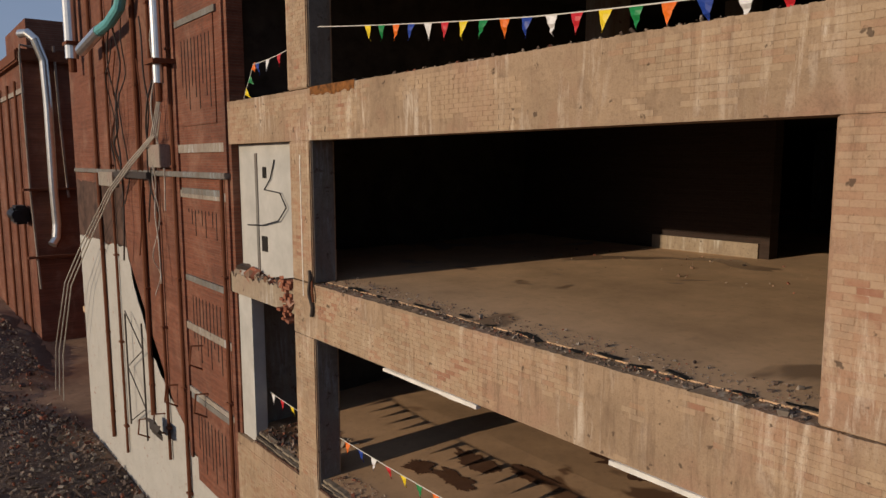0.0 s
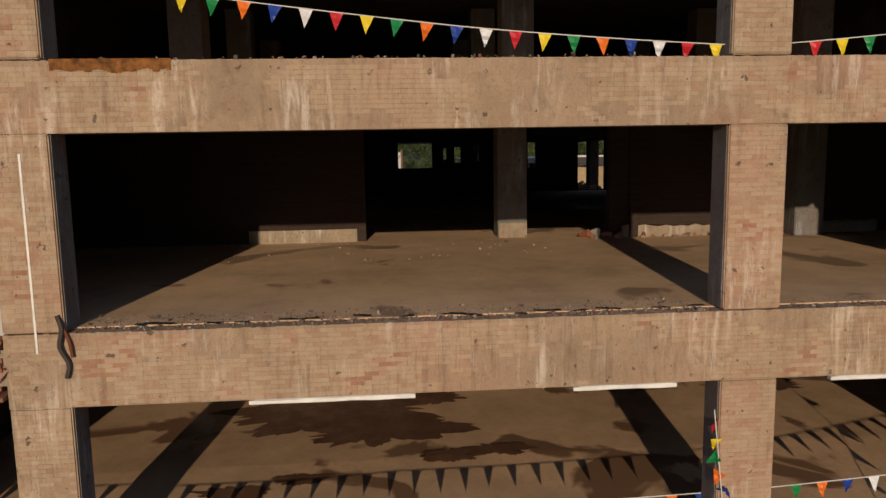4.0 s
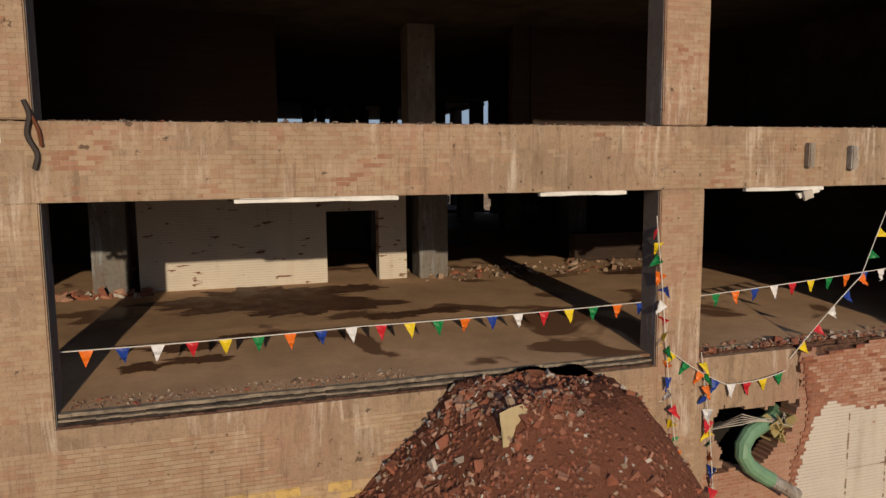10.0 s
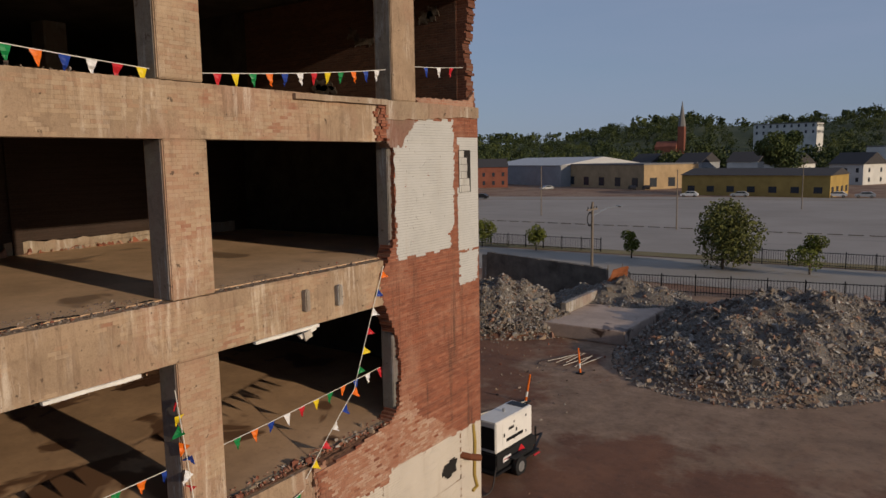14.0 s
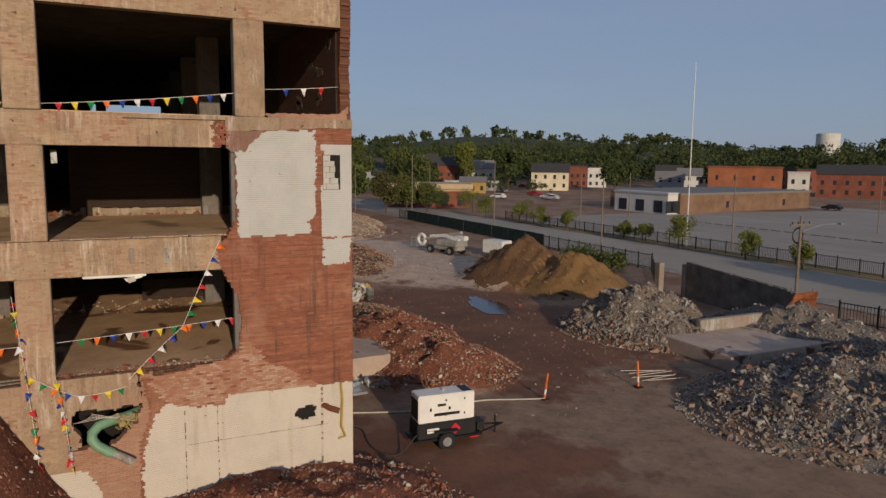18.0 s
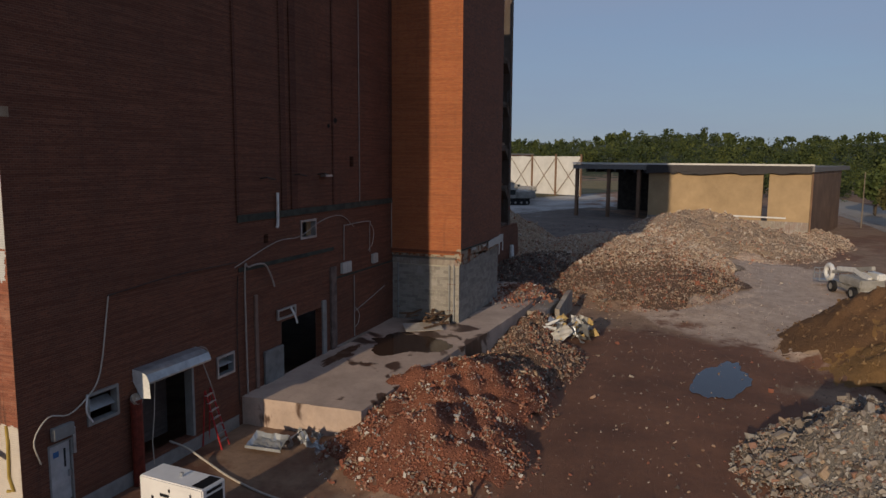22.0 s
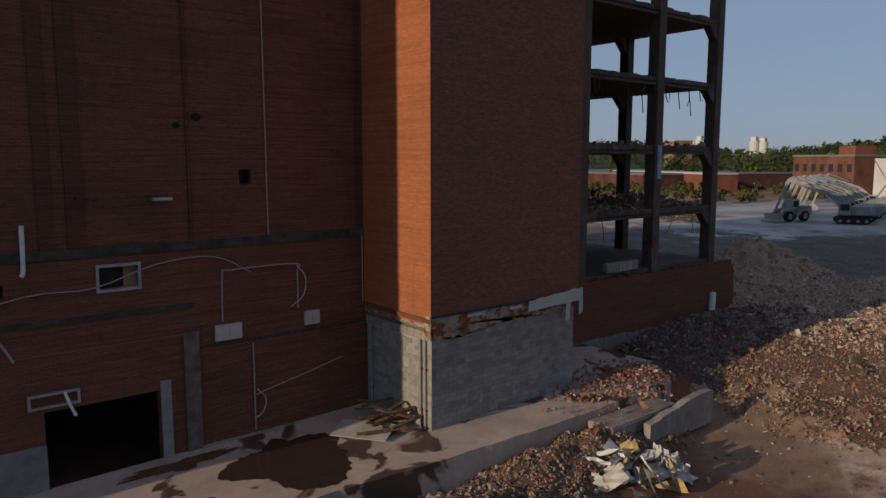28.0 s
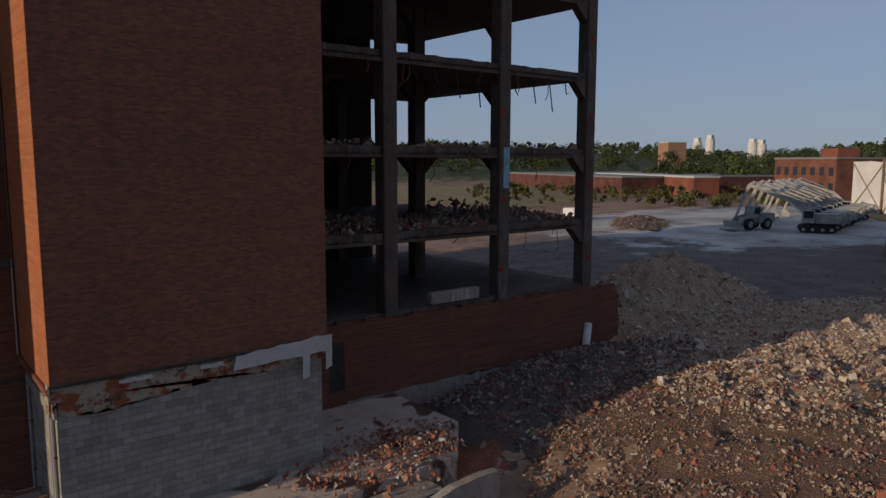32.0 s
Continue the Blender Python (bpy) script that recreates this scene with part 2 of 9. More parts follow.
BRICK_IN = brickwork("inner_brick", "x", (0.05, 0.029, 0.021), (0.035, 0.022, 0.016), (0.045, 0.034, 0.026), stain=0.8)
CONC_RAW = wash("raw_footing", (0.25, 0.22, 0.19), 0.5)
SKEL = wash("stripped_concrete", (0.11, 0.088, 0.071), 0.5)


def white_paint(name, base, under, face, amount=0.68, along=5.5):
    m = Mat(name, 0.75)
    n = m.node("ShaderNodeTexBrick")
    m.link(brick_coords(m, face), n.inputs["Vector"])
    for k, v in (("Scale", 1.0), ("Mortar Size", 0.006), ("Mortar Smooth", 0.5), ("Brick Width", 40.0), ("Row Height", 0.0677)):
        n.inputs[k].default_value = v
    line = m.mix(m.maths("MULTIPLY", n.outputs["Fac"], m.ramp(m.noise(1.1, 4, 0.6), 0.35, 0.65, 0.25, 1.0)), base, tuple(c * 0.5 for c in base))
    col = m.mix(m.ramp(m.noise(1.2, 5, 0.7), 0.45, 0.75, 0, 0.45), line, tuple(c * 0.7 for c in base))
    col = m.mix(m.ramp(m.noise(1.0, 4, 0.6, m.scaled(2.2, 2.2, 0.2)), 0.6, 0.75, 0, 0.35), col, (0.3, 0.22, 0.15))
    col = m.mix(m.ramp(m.noise(1.0, 4, 0.6, m.scaled(along, along, 7.5)), amount, amount + 0.02), col, under)
    h = m.maths("ADD", m.maths("MULTIPLY", n.outputs["Fac"], -0.5), m.maths("MULTIPLY", m.noise(18, 4), 0.4))
    return m.done(col, h, 0.4, 0.01)


WHITE_W = white_paint("white_paint_west", (0.47, 0.47, 0.45), (0.24, 0.08, 0.045), "x", 0.7)
WHITE_N = white_paint("grey_white_paint", (0.44, 0.425, 0.39), (0.24, 0.08, 0.045), "x", 0.66)
WHITE_IN = white_paint("white_paint_inside", (0.55, 0.5, 0.42), (0.16, 0.075, 0.045), "x", 0.635, 1.8)
CREAM_W = white_paint("cream_paint_west", (0.55, 0.495, 0.42), (0.3, 0.16, 0.1), "x", 0.7)


# ---- mesh tools ----
def part(name, bm, material, parent=None, label=""):
    me = bpy.data.meshes.new(name)
    bm.to_mesh(me)
    bm.free()
    me.materials.append(material)
    ob = new(name, me)
    ob.parent = parent
    if label:
        ob["label"] = label
    return ob


def thing(name, label, category, at=(0, 0, 0), group="", kind="", rz=0.0):
    ob = tagged(new(name), label, category, group, kind)
    ob.empty_display_size = 0.2
    ob.matrix_world = pose(*at, 0, 0, rz)
    return ob


def box(bm, x0, x1, y0, y1, z0, z1, bevel=0.0):
    r = bmesh.ops.create_cube(bm, size=1.0, matrix=Matrix.LocRotScale(((x0 + x1) / 2, (y0 + y1) / 2, (z0 + z1) / 2), None, (x1 - x0, y1 - y0, z1 - z0)))
    if bevel:
        edges = list({e for v in r["verts"] for e in v.link_edges})
        bmesh.ops.bevel(bm, geom=edges, offset=bevel, segments=2, affect="EDGES")
    return r["verts"]


def boxed(*a, bevel=0.0):
    bm = bmesh.new()
    box(bm, *a, bevel=bevel)
    return bm


def rod(bm, a, b, r, n=8, r2=None):
    a, b = Vector(a), Vector(b)
    d = b - a
    m = Matrix.Translation((a + b) / 2) @ d.to_track_quat("Z", "Y").to_matrix().to_4x4()
    return bmesh.ops.create_cone(bm, cap_ends=True, segments=n, radius1=r, radius2=r if r2 is None else r2, depth=d.length, matrix=m)["verts"]


def tube(bm, pts, r, n=6):
    """A bent tube through points."""
    pts = [Vector(p) for p in pts]
    rings = []
    for i, p in enumerate(pts):
        d = (pts[min(i + 1, len(pts) - 1)] - pts[max(i - 1, 0)]).normalized()
        u = d.orthogonal().normalized() if not rings else (last - d * last.dot(d)).normalized()
        last = u
        w = d.cross(u)
        rings.append([bm.verts.new(p + r * (math.cos(2 * math.pi * k / n) * u + math.sin(2 * math.pi * k / n) * w)) for k in range(n)])
    for a, b in zip(rings, rings[1:]):
        for k in range(n):
            bm.faces.new((a[k], a[(k + 1) % n], b[(k + 1) % n], b[k]))
    bm.faces.new(rings[0][::-1])
    bm.faces.new(rings[-1])
    return bm


def curved(pts, n=6):
    """Points along a smooth curve through the given ones."""
    p = [Vector(q) for q in pts]
    p = [2 * p[0] - p[1]] + p + [2 * p[-1] - p[-2]]
    out = []
    for a, b, c, d in zip(p, p[1:], p[2:], p[3:]):
        for k in range(n):
            t = k / n
            out.append(0.5 * (2 * b + (c - a) * t + (2 * a - 5 * b + 4 * c - d) * t * t + (3 * b - a - 3 * c + d) * t ** 3))
    return out + [p[-2]]


def jag(pts, step=0.12, amp=0.05, seed=0, keep=()):
    """A closed outline in two dimensions with its edges broken up; edges whose index is in keep stay straight."""
    rnd = random.Random(seed)
    out = []
    for i, p in enumerate(pts):
        q = pts[(i + 1) % len(pts)]
        n = 1 if i in keep else max(1, int(math.dist(p, q) / step))
        dx, dy = q[0] - p[0], q[1] - p[1]
        L = math.hypot(dx, dy) or 1
        for k in range(n):
            f = k / n
            o = 0 if k == 0 else rnd.uniform(-amp, amp)
            out.append((p[0] + dx * f - dy / L * o, p[1] + dy * f + dx / L * o))
    return out


def sheet(bm, outline, place, thick):
    """An extruded outline. place turns (u, v, w) into a point of the world, w being the depth."""
    a = [bm.verts.new(place(u, v, 0)) for u, v in outline]
    b = [bm.verts.new(place(u, v, thick)) for u, v in outline]
    n = len(a)
    bm.faces.new(a)
    bm.faces.new(b[::-1])
    for i in range(n):
        bm.faces.new((a[i], b[i], b[(i + 1) % n], a[(i + 1) % n]))
    bmesh.ops.triangulate(bm, faces=[f for f in bm.faces if len(f.verts) > 4], quad_method="FIXED", ngon_method="EAR_CLIP")
    bmesh.ops.recalc_face_normals(bm, faces=bm.faces)
    return bm


def west(u, v, w):      # u is y, v is z, w the depth into the building
    return (w, u, v)


def south(u, v, w):     # u is x, v is z
    return (u, w, v)


def cells(bm, u0, u1, v0, v1, d0, d1, holes, axis):
    """A wall between u0..u1 and v0..v1, d0..d1 thick, with holes (u, u, v, v) that go through it."""
    us = sorted({u0, u1, *[h[0] for h in holes], *[h[1] for h in holes]})
    vs = sorted({v0, v1, *[h[2] for h in holes], *[h[3] for h in holes]})
    for a, b in zip(us, us[1:]):
        run = None
        for c, d in list(zip(vs, vs[1:])) + [(None, None)]:
            free = c is not None and not any(h[0] < (a + b) / 2 < h[1] and h[2] < (c + d) / 2 < h[3] for h in holes)
            if free:
                run = (run[0], d) if run else (c, d)
            elif run:
                if axis == "y":
                    box(bm, a, b, d0, d1, *run)
                else:
                    box(bm, d0, d1, a, b, *run)
                run = None
    return bm


def coursed(bm, outline, place, thick, row=0.0677, jitter=0.05, seed=0, across=False):
    """A wall face with a broken outline, laid in courses, so that its torn edges are toothed. across: laid in upright strips instead."""
    rnd = random.Random(seed)
    if across:
        outline = [(v, u) for u, v in outline]
    lo, hi = min(v for _, v in outline), max(v for _, v in outline)
    n = max(1, round((hi - lo) / row))
    step = (hi - lo) / n
    for k in range(n):
        z = lo + (k + 0.5) * step
        cuts = []
        for (u0, v0), (u1, v1) in zip(outline, outline[1:] + outline[:1]):
            if (v0 <= z) != (v1 <= z):
                cuts.append((u0 + (z - v0) / (v1 - v0) * (u1 - u0), abs(u1 - u0) > 1e-6))
        cuts.sort()
        for (a, ja), (b, jb) in zip(cuts[::2], cuts[1::2]):
            a += rnd.uniform(-jitter, jitter) if ja else 0
            b += rnd.uniform(-jitter, jitter) if jb else 0
            if b - a < 0.01:
                continue
            c = [(u, v, w) for u in (a, b) for v in (lo + k * step, lo + (k + 1) * step) for w in (0, thick)]
            vs = [bm.verts.new(place(*((v, u, w) if across else (u, v, w)))) for u, v, w in c]
            for f in ((0, 1, 3, 2), (4, 6, 7, 5), (0, 4, 5, 1), (2, 3, 7, 6), (0, 2, 6, 4), (1, 5, 7, 3)):
                bm.faces.new([vs[i] for i in f])
    bmesh.ops.recalc_face_normals(bm, faces=bm.faces)
    return bm


# ---- the building: levels and lines of the plan ----
F1, F2, F3, F4, F5 = 5.03, 8.9, 12.68, 16.7, 20.6      # floors
TOP = 27.0
COLS_W = ((19.7, 20.55), (9.2, 10.1), (2.88, 3.8))     # columns of the west front, in y

frame_w = thing("wall_west", "weathered cream-washed concrete and brick frame of a half-demolished factory, open bays", "wall", kind="structure")
for y0, y1 in COLS_W:
    z0 = 0.0 if y0 > 5 else 12.66
    for a, b in ((z0, 7.8), (8.9, 11.67), (12.66, 15.65), (16.7, 19.55), (20.6, 23.5)):
        if b > a and z0 <= a + 0.01 or (z0 < b and z0 > 0 and a >= 12):
            part("column", boxed(0.0, 0.55, y0, y1, max(a, z0), b, bevel=0.02), WASH, frame_w)
            # Darker sheets on both inner sides put the columns' shaded faces into colour.
            part("column_side_shade", boxed(0.06, 0.5, y1, y1 + 0.012, max(a, z0) + 0.01, b - 0.01), GREY_SIDE, frame_w, "dark sheet for the shaded inner side of the column")
            part("column_side_shade", boxed(0.06, 0.5, y0 - 0.012, y0, max(a, z0) + 0.01, b - 0.01), GREY_SIDE, frame_w, "dark sheet for the shaded inner side of the column")


def beam(y0, y1, z0, z1, seed, x0=0.0, x1=0.42, top=0.006, mat=None):
    """A beam with a ragged upper edge."""
    rnd = random.Random(seed)
    n = int((y1 - y0) / 0.07)
    tops = [z1 + rnd.uniform(-top, top) for _ in range(n)]
    o = [(y0, z0), (y1, z0), (y1, tops[-1])] + [(y0 + (y1 - y0) * (k + 0.5) / n, tops[k]) for k in range(n - 1, -1, -1)] + [(y0, tops[0])]
    return part("beam", coursed(bmesh.new(), o, lambda u, v, w: (x0 + w, u, v), x1 - x0, 0.07, 0.0, seed, True), mat or WASH, frame_w)


beam(4.35, 20.55, 7.8, 8.88, 1)
beam(4.3, 23.7, 11.67, 12.64, 2)
beam(0.36, 23.7, 15.65, 16.7, 3)
beam(0.36, 23.7, 19.55, 20.6, 4)
beam(0.36, 23.7, 23.5, 24.6, 5)
beam(20.55, 23.95, 8.15, 8.62, 6, 0.0, 0.5, 0.09, mat=WASH_GREY)

# apron wall under the first open floor, broken towards the corner
apron = jag([(24.0, 0), (24.0, 4.6), (20.55, 4.66), (19.7, 4.66), (15.0, 4.66), (10.1, 4.66), (9.2, 4.72), (8.2, 4.72), (7.0, 4.7), (6.86, 3.7),
             (7.9, 3.62), (8.62, 3.75), (8.86, 3.4), (8.6, 2.6), (9.1, 2.45), (9.1, 0)], 0.14, 0.05, 11, keep=(0, 1, 2, 3, 4, 5, 6, 7, 15))
part("apron_wall", coursed(bmesh.new(), apron, lambda u, v, w: (w + 0.006, u, v), 0.39, 0.0677, 0.03, 1), WASH, frame_w, "cream-washed brick apron with white runs")
low = jag([(9.1, 0), (9.1, 2.5), (8.5, 2.48), (7.9, 2.35), (7.4, 2.8), (6.95, 3.2), (6.85, 3.7), (6.95, 4.6), (6.5, 4.7), (6.2, 0)], 0.14, 0.06, 12, keep=(0, 9))
part("apron_wall", coursed(bmesh.new(), low, lambda u, v, w: (w + 0.01, u, v), 0.4, 0.0677, 0.06, 2), FADED, frame_w, "broken faded brick below the hole")

# brick panel at the corner
panel = [(0.0, 0.0), (7.05, 0.0), (6.95, 2.4), (6.62, 3.4), (6.84, 4.5), (5.6, 4.62), (4.36, 4.79), (3.89, 5.1), (3.76, 6.08), (3.86, 6.87), (4.39, 7.87), (4.5, 8.5), (4.15, 8.85), (3.86, 9.4), (3.84, 11.64), (3.6, 12.64), (0.0, 12.64)]
CREAM_A = [(0.0, 0.05), (6.92, 0.05), (6.98, 0.4), (6.86, 2.3), (6.5, 3.25), (6.15, 3.62), (5.45, 3.36), (4.34, 3.33), (4.28, 3.62), (3.3, 3.59), (2.1, 3.57), (1.0, 3.53), (0.0, 3.54)]
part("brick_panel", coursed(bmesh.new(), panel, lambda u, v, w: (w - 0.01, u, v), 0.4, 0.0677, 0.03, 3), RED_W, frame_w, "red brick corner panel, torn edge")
WHITE_A = [(3.82, 8.83), (3.84, 11.6), (3.45, 11.75), (3.1, 12.05), (2.88, 12.24), (1.26, 12.26), (1.24, 9.5), (1.5, 9.2), (1.38, 8.95), (1.48, 8.83)]
part("paint", coursed(bmesh.new(), jag(WHITE_A, 0.2, 0.05, 14), lambda u, v, w: (w - 0.016, u, v), 0.005, 0.0677, 0.035, 4), WHITE_W, frame_w, "white painted patch")
part("paint", coursed(bmesh.new(), jag([(0.0, 8.7), (1.06, 8.7), (1.08, 10.45), (0.95, 10.45), (0.95, 11.6), (1.08, 11.6), (1.08, 11.82), (0.0, 11.82)], 0.1, 0.012, 15, keep=(7, 0)), lambda u, v, w: (w - 0.016, u, v), 0.005, 0.0677, 0.01, 5), WHITE_W, frame_w, "white painted strip")
part("paint", coursed(bmesh.new(), jag([(0.1, 7.8), (1.02, 7.76), (1.04, 8.68), (0.02, 8.68)], 0.1, 0.03, 16), lambda u, v, w: (w - 0.016, u, v), 0.005, 0.0677, 0.03, 6), WHITE_W, frame_w)
part("paint", coursed(bmesh.new(), jag(CREAM_A, 0.12, 0.04, 17, keep=(0, 12)), lambda u, v, w: (w - 0.017, u, v), 0.006, 0.0677, 0.06, 7), CREAM_W, frame_w, "cream painted base")
part("paint", coursed(bmesh.new(), jag([(10.56, 2.05), (9.74, 2.18), (9.55, 1.83), (8.49, 1.76), (8.14, 0.99), (8.1, 0.2), (10.9, 0.2)], 0.12, 0.05, 19, keep=(5,)), lambda u, v, w: (w - 0.012, u, v), 0.006, 0.0677, 0.06, 8), CREAM_W, frame_w, "cream painted remnant")
JOINT = plain("dirty_joint", (0.3, 0.2, 0.13), 0.95, 0, 0.3, 5)
for y0, y1, z0, z1 in ((0.9, 5.6, 2.12, 2.15), (5.61, 5.65, 0.3, 3.3), (4.6, 4.64, 0.3, 3.3), (1.08, 1.16, 0.4, 3.5)):
    part("joint", boxed(-0.0195, -0.0165, y0, y1, z0, z1), JOINT, frame_w, "dirty joint in the painted base")


# north part of the west front: plain brick
north = thing("wall_northwest", "sunlit red brick wall with patched white base and loose cables", "wall", kind="structure")
part("brick_face", boxed(0.06, 0.45, 23.7, 40.9, -1.5, TOP), RED_N, north)

# south wall
SOUTH_HOLES = [(0.89, 1.76, 0.62, 2.62), (2.37, 3.66, 2.72, 3.78), (4.52, 7.32, 0.62, 3.62), (8.72, 9.84, 2.43, 3.33), (13.36, 16.95, 1.1, 3.78),
               (15.1, 16.5, 7.42, 8.34), (20.1, 20.55, 10.85, 11.38), (12.15, 12.5, 7.55, 7.95)]
wall_s = thing("wall_south", "tall windowless dark red brick wall in shade", "wall", kind="structure")
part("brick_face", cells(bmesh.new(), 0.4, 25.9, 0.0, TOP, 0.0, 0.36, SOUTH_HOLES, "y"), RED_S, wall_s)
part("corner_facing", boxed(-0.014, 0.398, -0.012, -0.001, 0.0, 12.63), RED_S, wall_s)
# torn end of the south wall above the panel
torn = jag([(0.398, 12.66), (0.398, TOP), (0.12, TOP), (0.05, 22.0), (0.16, 20.8), (0.02, 19.0), (0.14, 17.2), (0.0, 16.2), (0.05, 15.4), (0.18, 14.4), (0.03, 12.66)], 0.3, 0.05, 9, keep=(0, 1, 10))
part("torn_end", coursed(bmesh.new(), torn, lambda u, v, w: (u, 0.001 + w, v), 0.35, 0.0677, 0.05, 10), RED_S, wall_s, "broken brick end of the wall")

# Near-black sheet over the inner face, in place of the shade inside.
part("shade_lining", boxed(0.45, 25.4, 0.363, 0.385, F1 + 0.003, TOP - 0.41), INNER_DARK, wall_s, "near-black sheet for the shade on the inner face")

SOOT_BRICK = brickwork("sooty_inner_brick", "y", (0.13, 0.062, 0.04), (0.075, 0.04, 0.028), (0.1, 0.07, 0.05), stain=0.8)
part("inner_brick", boxed(0.41, 9.0, 0.387, 0.4, F3 + 0.003, F4 - 0.4), SOOT_BRICK, wall_s, "sooty bare brick inside")
PLASTER_OLD = plain("old_grey_plaster", (0.2, 0.165, 0.13), 0.95, 0, 0.4, 3)
rnd = random.Random(86)
for k in range(9):
    x, z, a = rnd.uniform(0.8, 6.5), rnd.uniform(13.4, 15.6), rnd.uniform(0.15, 0.55)
    part("plaster", coursed(bmesh.new(), jag([(x - a, z - 0.1), (x + a, z - 0.14), (x + 0.8 * a, z + 0.2), (x - 0.6 * a, z + 0.12)], 0.09, 0.06, 700 + k), lambda u, v, w: (u, 0.401 + w, v), 0.012, 0.04, 0.04, k), PLASTER_OLD, wall_s, "scrap of old plaster")

# stair tower
tower = thing("stair_tower", "tall orange brick stair tower on a grey block base", "tower", kind="structure")
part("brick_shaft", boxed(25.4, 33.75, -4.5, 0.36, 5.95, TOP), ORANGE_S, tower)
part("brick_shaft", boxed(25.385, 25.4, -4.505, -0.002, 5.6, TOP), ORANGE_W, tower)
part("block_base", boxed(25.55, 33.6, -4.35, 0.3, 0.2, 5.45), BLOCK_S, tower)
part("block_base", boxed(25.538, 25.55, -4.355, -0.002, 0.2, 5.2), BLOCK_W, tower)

# broken outer edge of the first floor: thin layers of tar, screed and soil stepping back to the slab
TARRY, SCREED, SOILY = plain("tar_band", (0.055, 0.04, 0.032), 0.9, 0, 0.4, 6), plain("grey_screed", (0.33, 0.27, 0.2), 0.9, 0, 0.3, 5), plain("brown_soil_edge", (0.17, 0.09, 0.06), 0.95, 0, 0.4, 7)
LAYERS = ((4.5, 4.655, 0.05, TARRY), (4.655, 4.69, 0.03, SOILY), (4.69, 4.73, 0.07, TARRY), (4.73, 4.76, 0.06, SCREED), (4.76, 4.79, 0.11, TARRY), (4.79, 4.842, 0.13, SCREED))


def floor_z(x):
    """Top of the first floor, which falls towards the broken edge."""
    return F1 - 0.19 * max(0.0, min(1.0, (4.0 - x) / 3.8))


for ya, yb in ((3.95, 9.18), (10.12, 19.68), (20.57, 22.9)):
    for k, (z0, z1, x0, mat) in enumerate(LAYERS):
        rnd = random.Random(int(ya * 10) + k)
        n = int((yb - ya) / 0.16)
        bm = bmesh.new()
        for i in range(n):
            y = ya + (yb - ya) * i / n
            soil = ya < 5 or y < 12.4 + rnd.uniform(-0.4, 0.4)
            step = 0.05 * noise.noise(Vector((y * 0.9, k * 3.1, 0))) + rnd.uniform(-0.018, 0.018)
            box(bm, max(0.0, x0 + step + (0.05 if soil else 0)), 0.42, y, ya + (yb - ya) * (i + 1) / n, z0, z1 + rnd.uniform(-0.006, 0.006) * (k < 5))
        part("edge_layer", bm, SOILY if ya < 5 and k != 5 else mat, frame_w, "layer of the broken floor edge")

# floors and ceilings
for i, (name, z, mat) in enumerate((("floor_1", F1, FLOOR), ("floor_2", F2, FLOOR_DRY), ("floor_3", F3, FLOOR_DRY), ("floor_4", F4, FLOOR_DRY), ("floor_5", F5, FLOOR_DRY))):
    if i == 0:
        o = [(0.2, 4.6), (0.2, floor_z(0.2)), (4.0, z), (34.5, z), (34.5, z - 0.04), (4.0, z - 0.04)]
        tagged(part(name, sheet(bmesh.new(), o, lambda u, v, w: (u, 0.3 + w, v), 41.7), mat), "dusty stained concrete floor of the open storey, sloping to its broken edge", "floor", kind="structure")
    else:
        tagged(part(name, boxed(0.3, 34.5, 0.3, 42.0, z - 0.04, z), mat), "dusty stained concrete floor of the open storey", "floor", kind="structure")
    tagged(part("ceiling_%d" % (i + 1), boxed(4.1 if i == 0 else 0.42, 34.5, 0.3, 42.0, z - 0.32, z - 0.045), CEIL), "dark concrete ceiling slab", "ceiling", kind="structure")
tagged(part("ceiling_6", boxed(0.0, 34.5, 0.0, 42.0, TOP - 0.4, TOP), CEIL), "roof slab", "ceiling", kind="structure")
# Walls added to close the storeys, so that little light gets in.
tagged(part("wall_north", boxed(0.5, 36.0, 41.0, 41.4, 0, TOP), INNER_DARK), "dark wall added to close off the storeys", "wall", kind="structure")
tagged(part("wall_inner", boxed(0.5, 34.0, 24.0, 24.3, 0, TOP), INNER_DARK), "dark wall added to close off the storeys", "wall", kind="structure")
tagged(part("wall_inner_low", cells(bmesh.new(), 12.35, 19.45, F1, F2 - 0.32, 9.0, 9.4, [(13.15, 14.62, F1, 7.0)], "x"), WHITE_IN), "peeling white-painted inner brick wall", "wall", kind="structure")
tagged(part("wall_inner_upper", boxed(10.0, 10.4, 15.75, 24.0, F2, F3 - 0.32), BRICK_IN), "dark inner brick wall", "wall", kind="structure")

# inner columns
for z0, z1 in ((F1, F2), (F2, F3), (F3, F4), (F4, F5)):
    for x in (9.2, 16.0, 22.8, 29.6):
        for y in (3.4, 11.6, 20.1):
            if z0 == F2 and (y == 11.6 or (x, y) == (29.6, 3.4)):
                if x > 9.2:
                    continue
                x, y = 10.45, 11.55
            c = tagged(new("inner_column"), "dark grey square concrete column", "column", "inner columns", "structure")
            c.matrix_world = pose(x, y, z0)
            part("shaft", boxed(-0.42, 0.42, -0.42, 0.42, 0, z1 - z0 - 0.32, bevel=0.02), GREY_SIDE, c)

# stripped skeleton to the east
SK_X = (39.7, 46.5, 52.9)
skel = thing("skeleton_frame", "stripped dark concrete frame with torn slab edges", "building", kind="structure")
for x in (*SK_X,):
    for y in (0.6, 7.5, 16.0):
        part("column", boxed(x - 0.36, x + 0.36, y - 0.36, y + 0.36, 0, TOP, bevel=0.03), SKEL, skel)
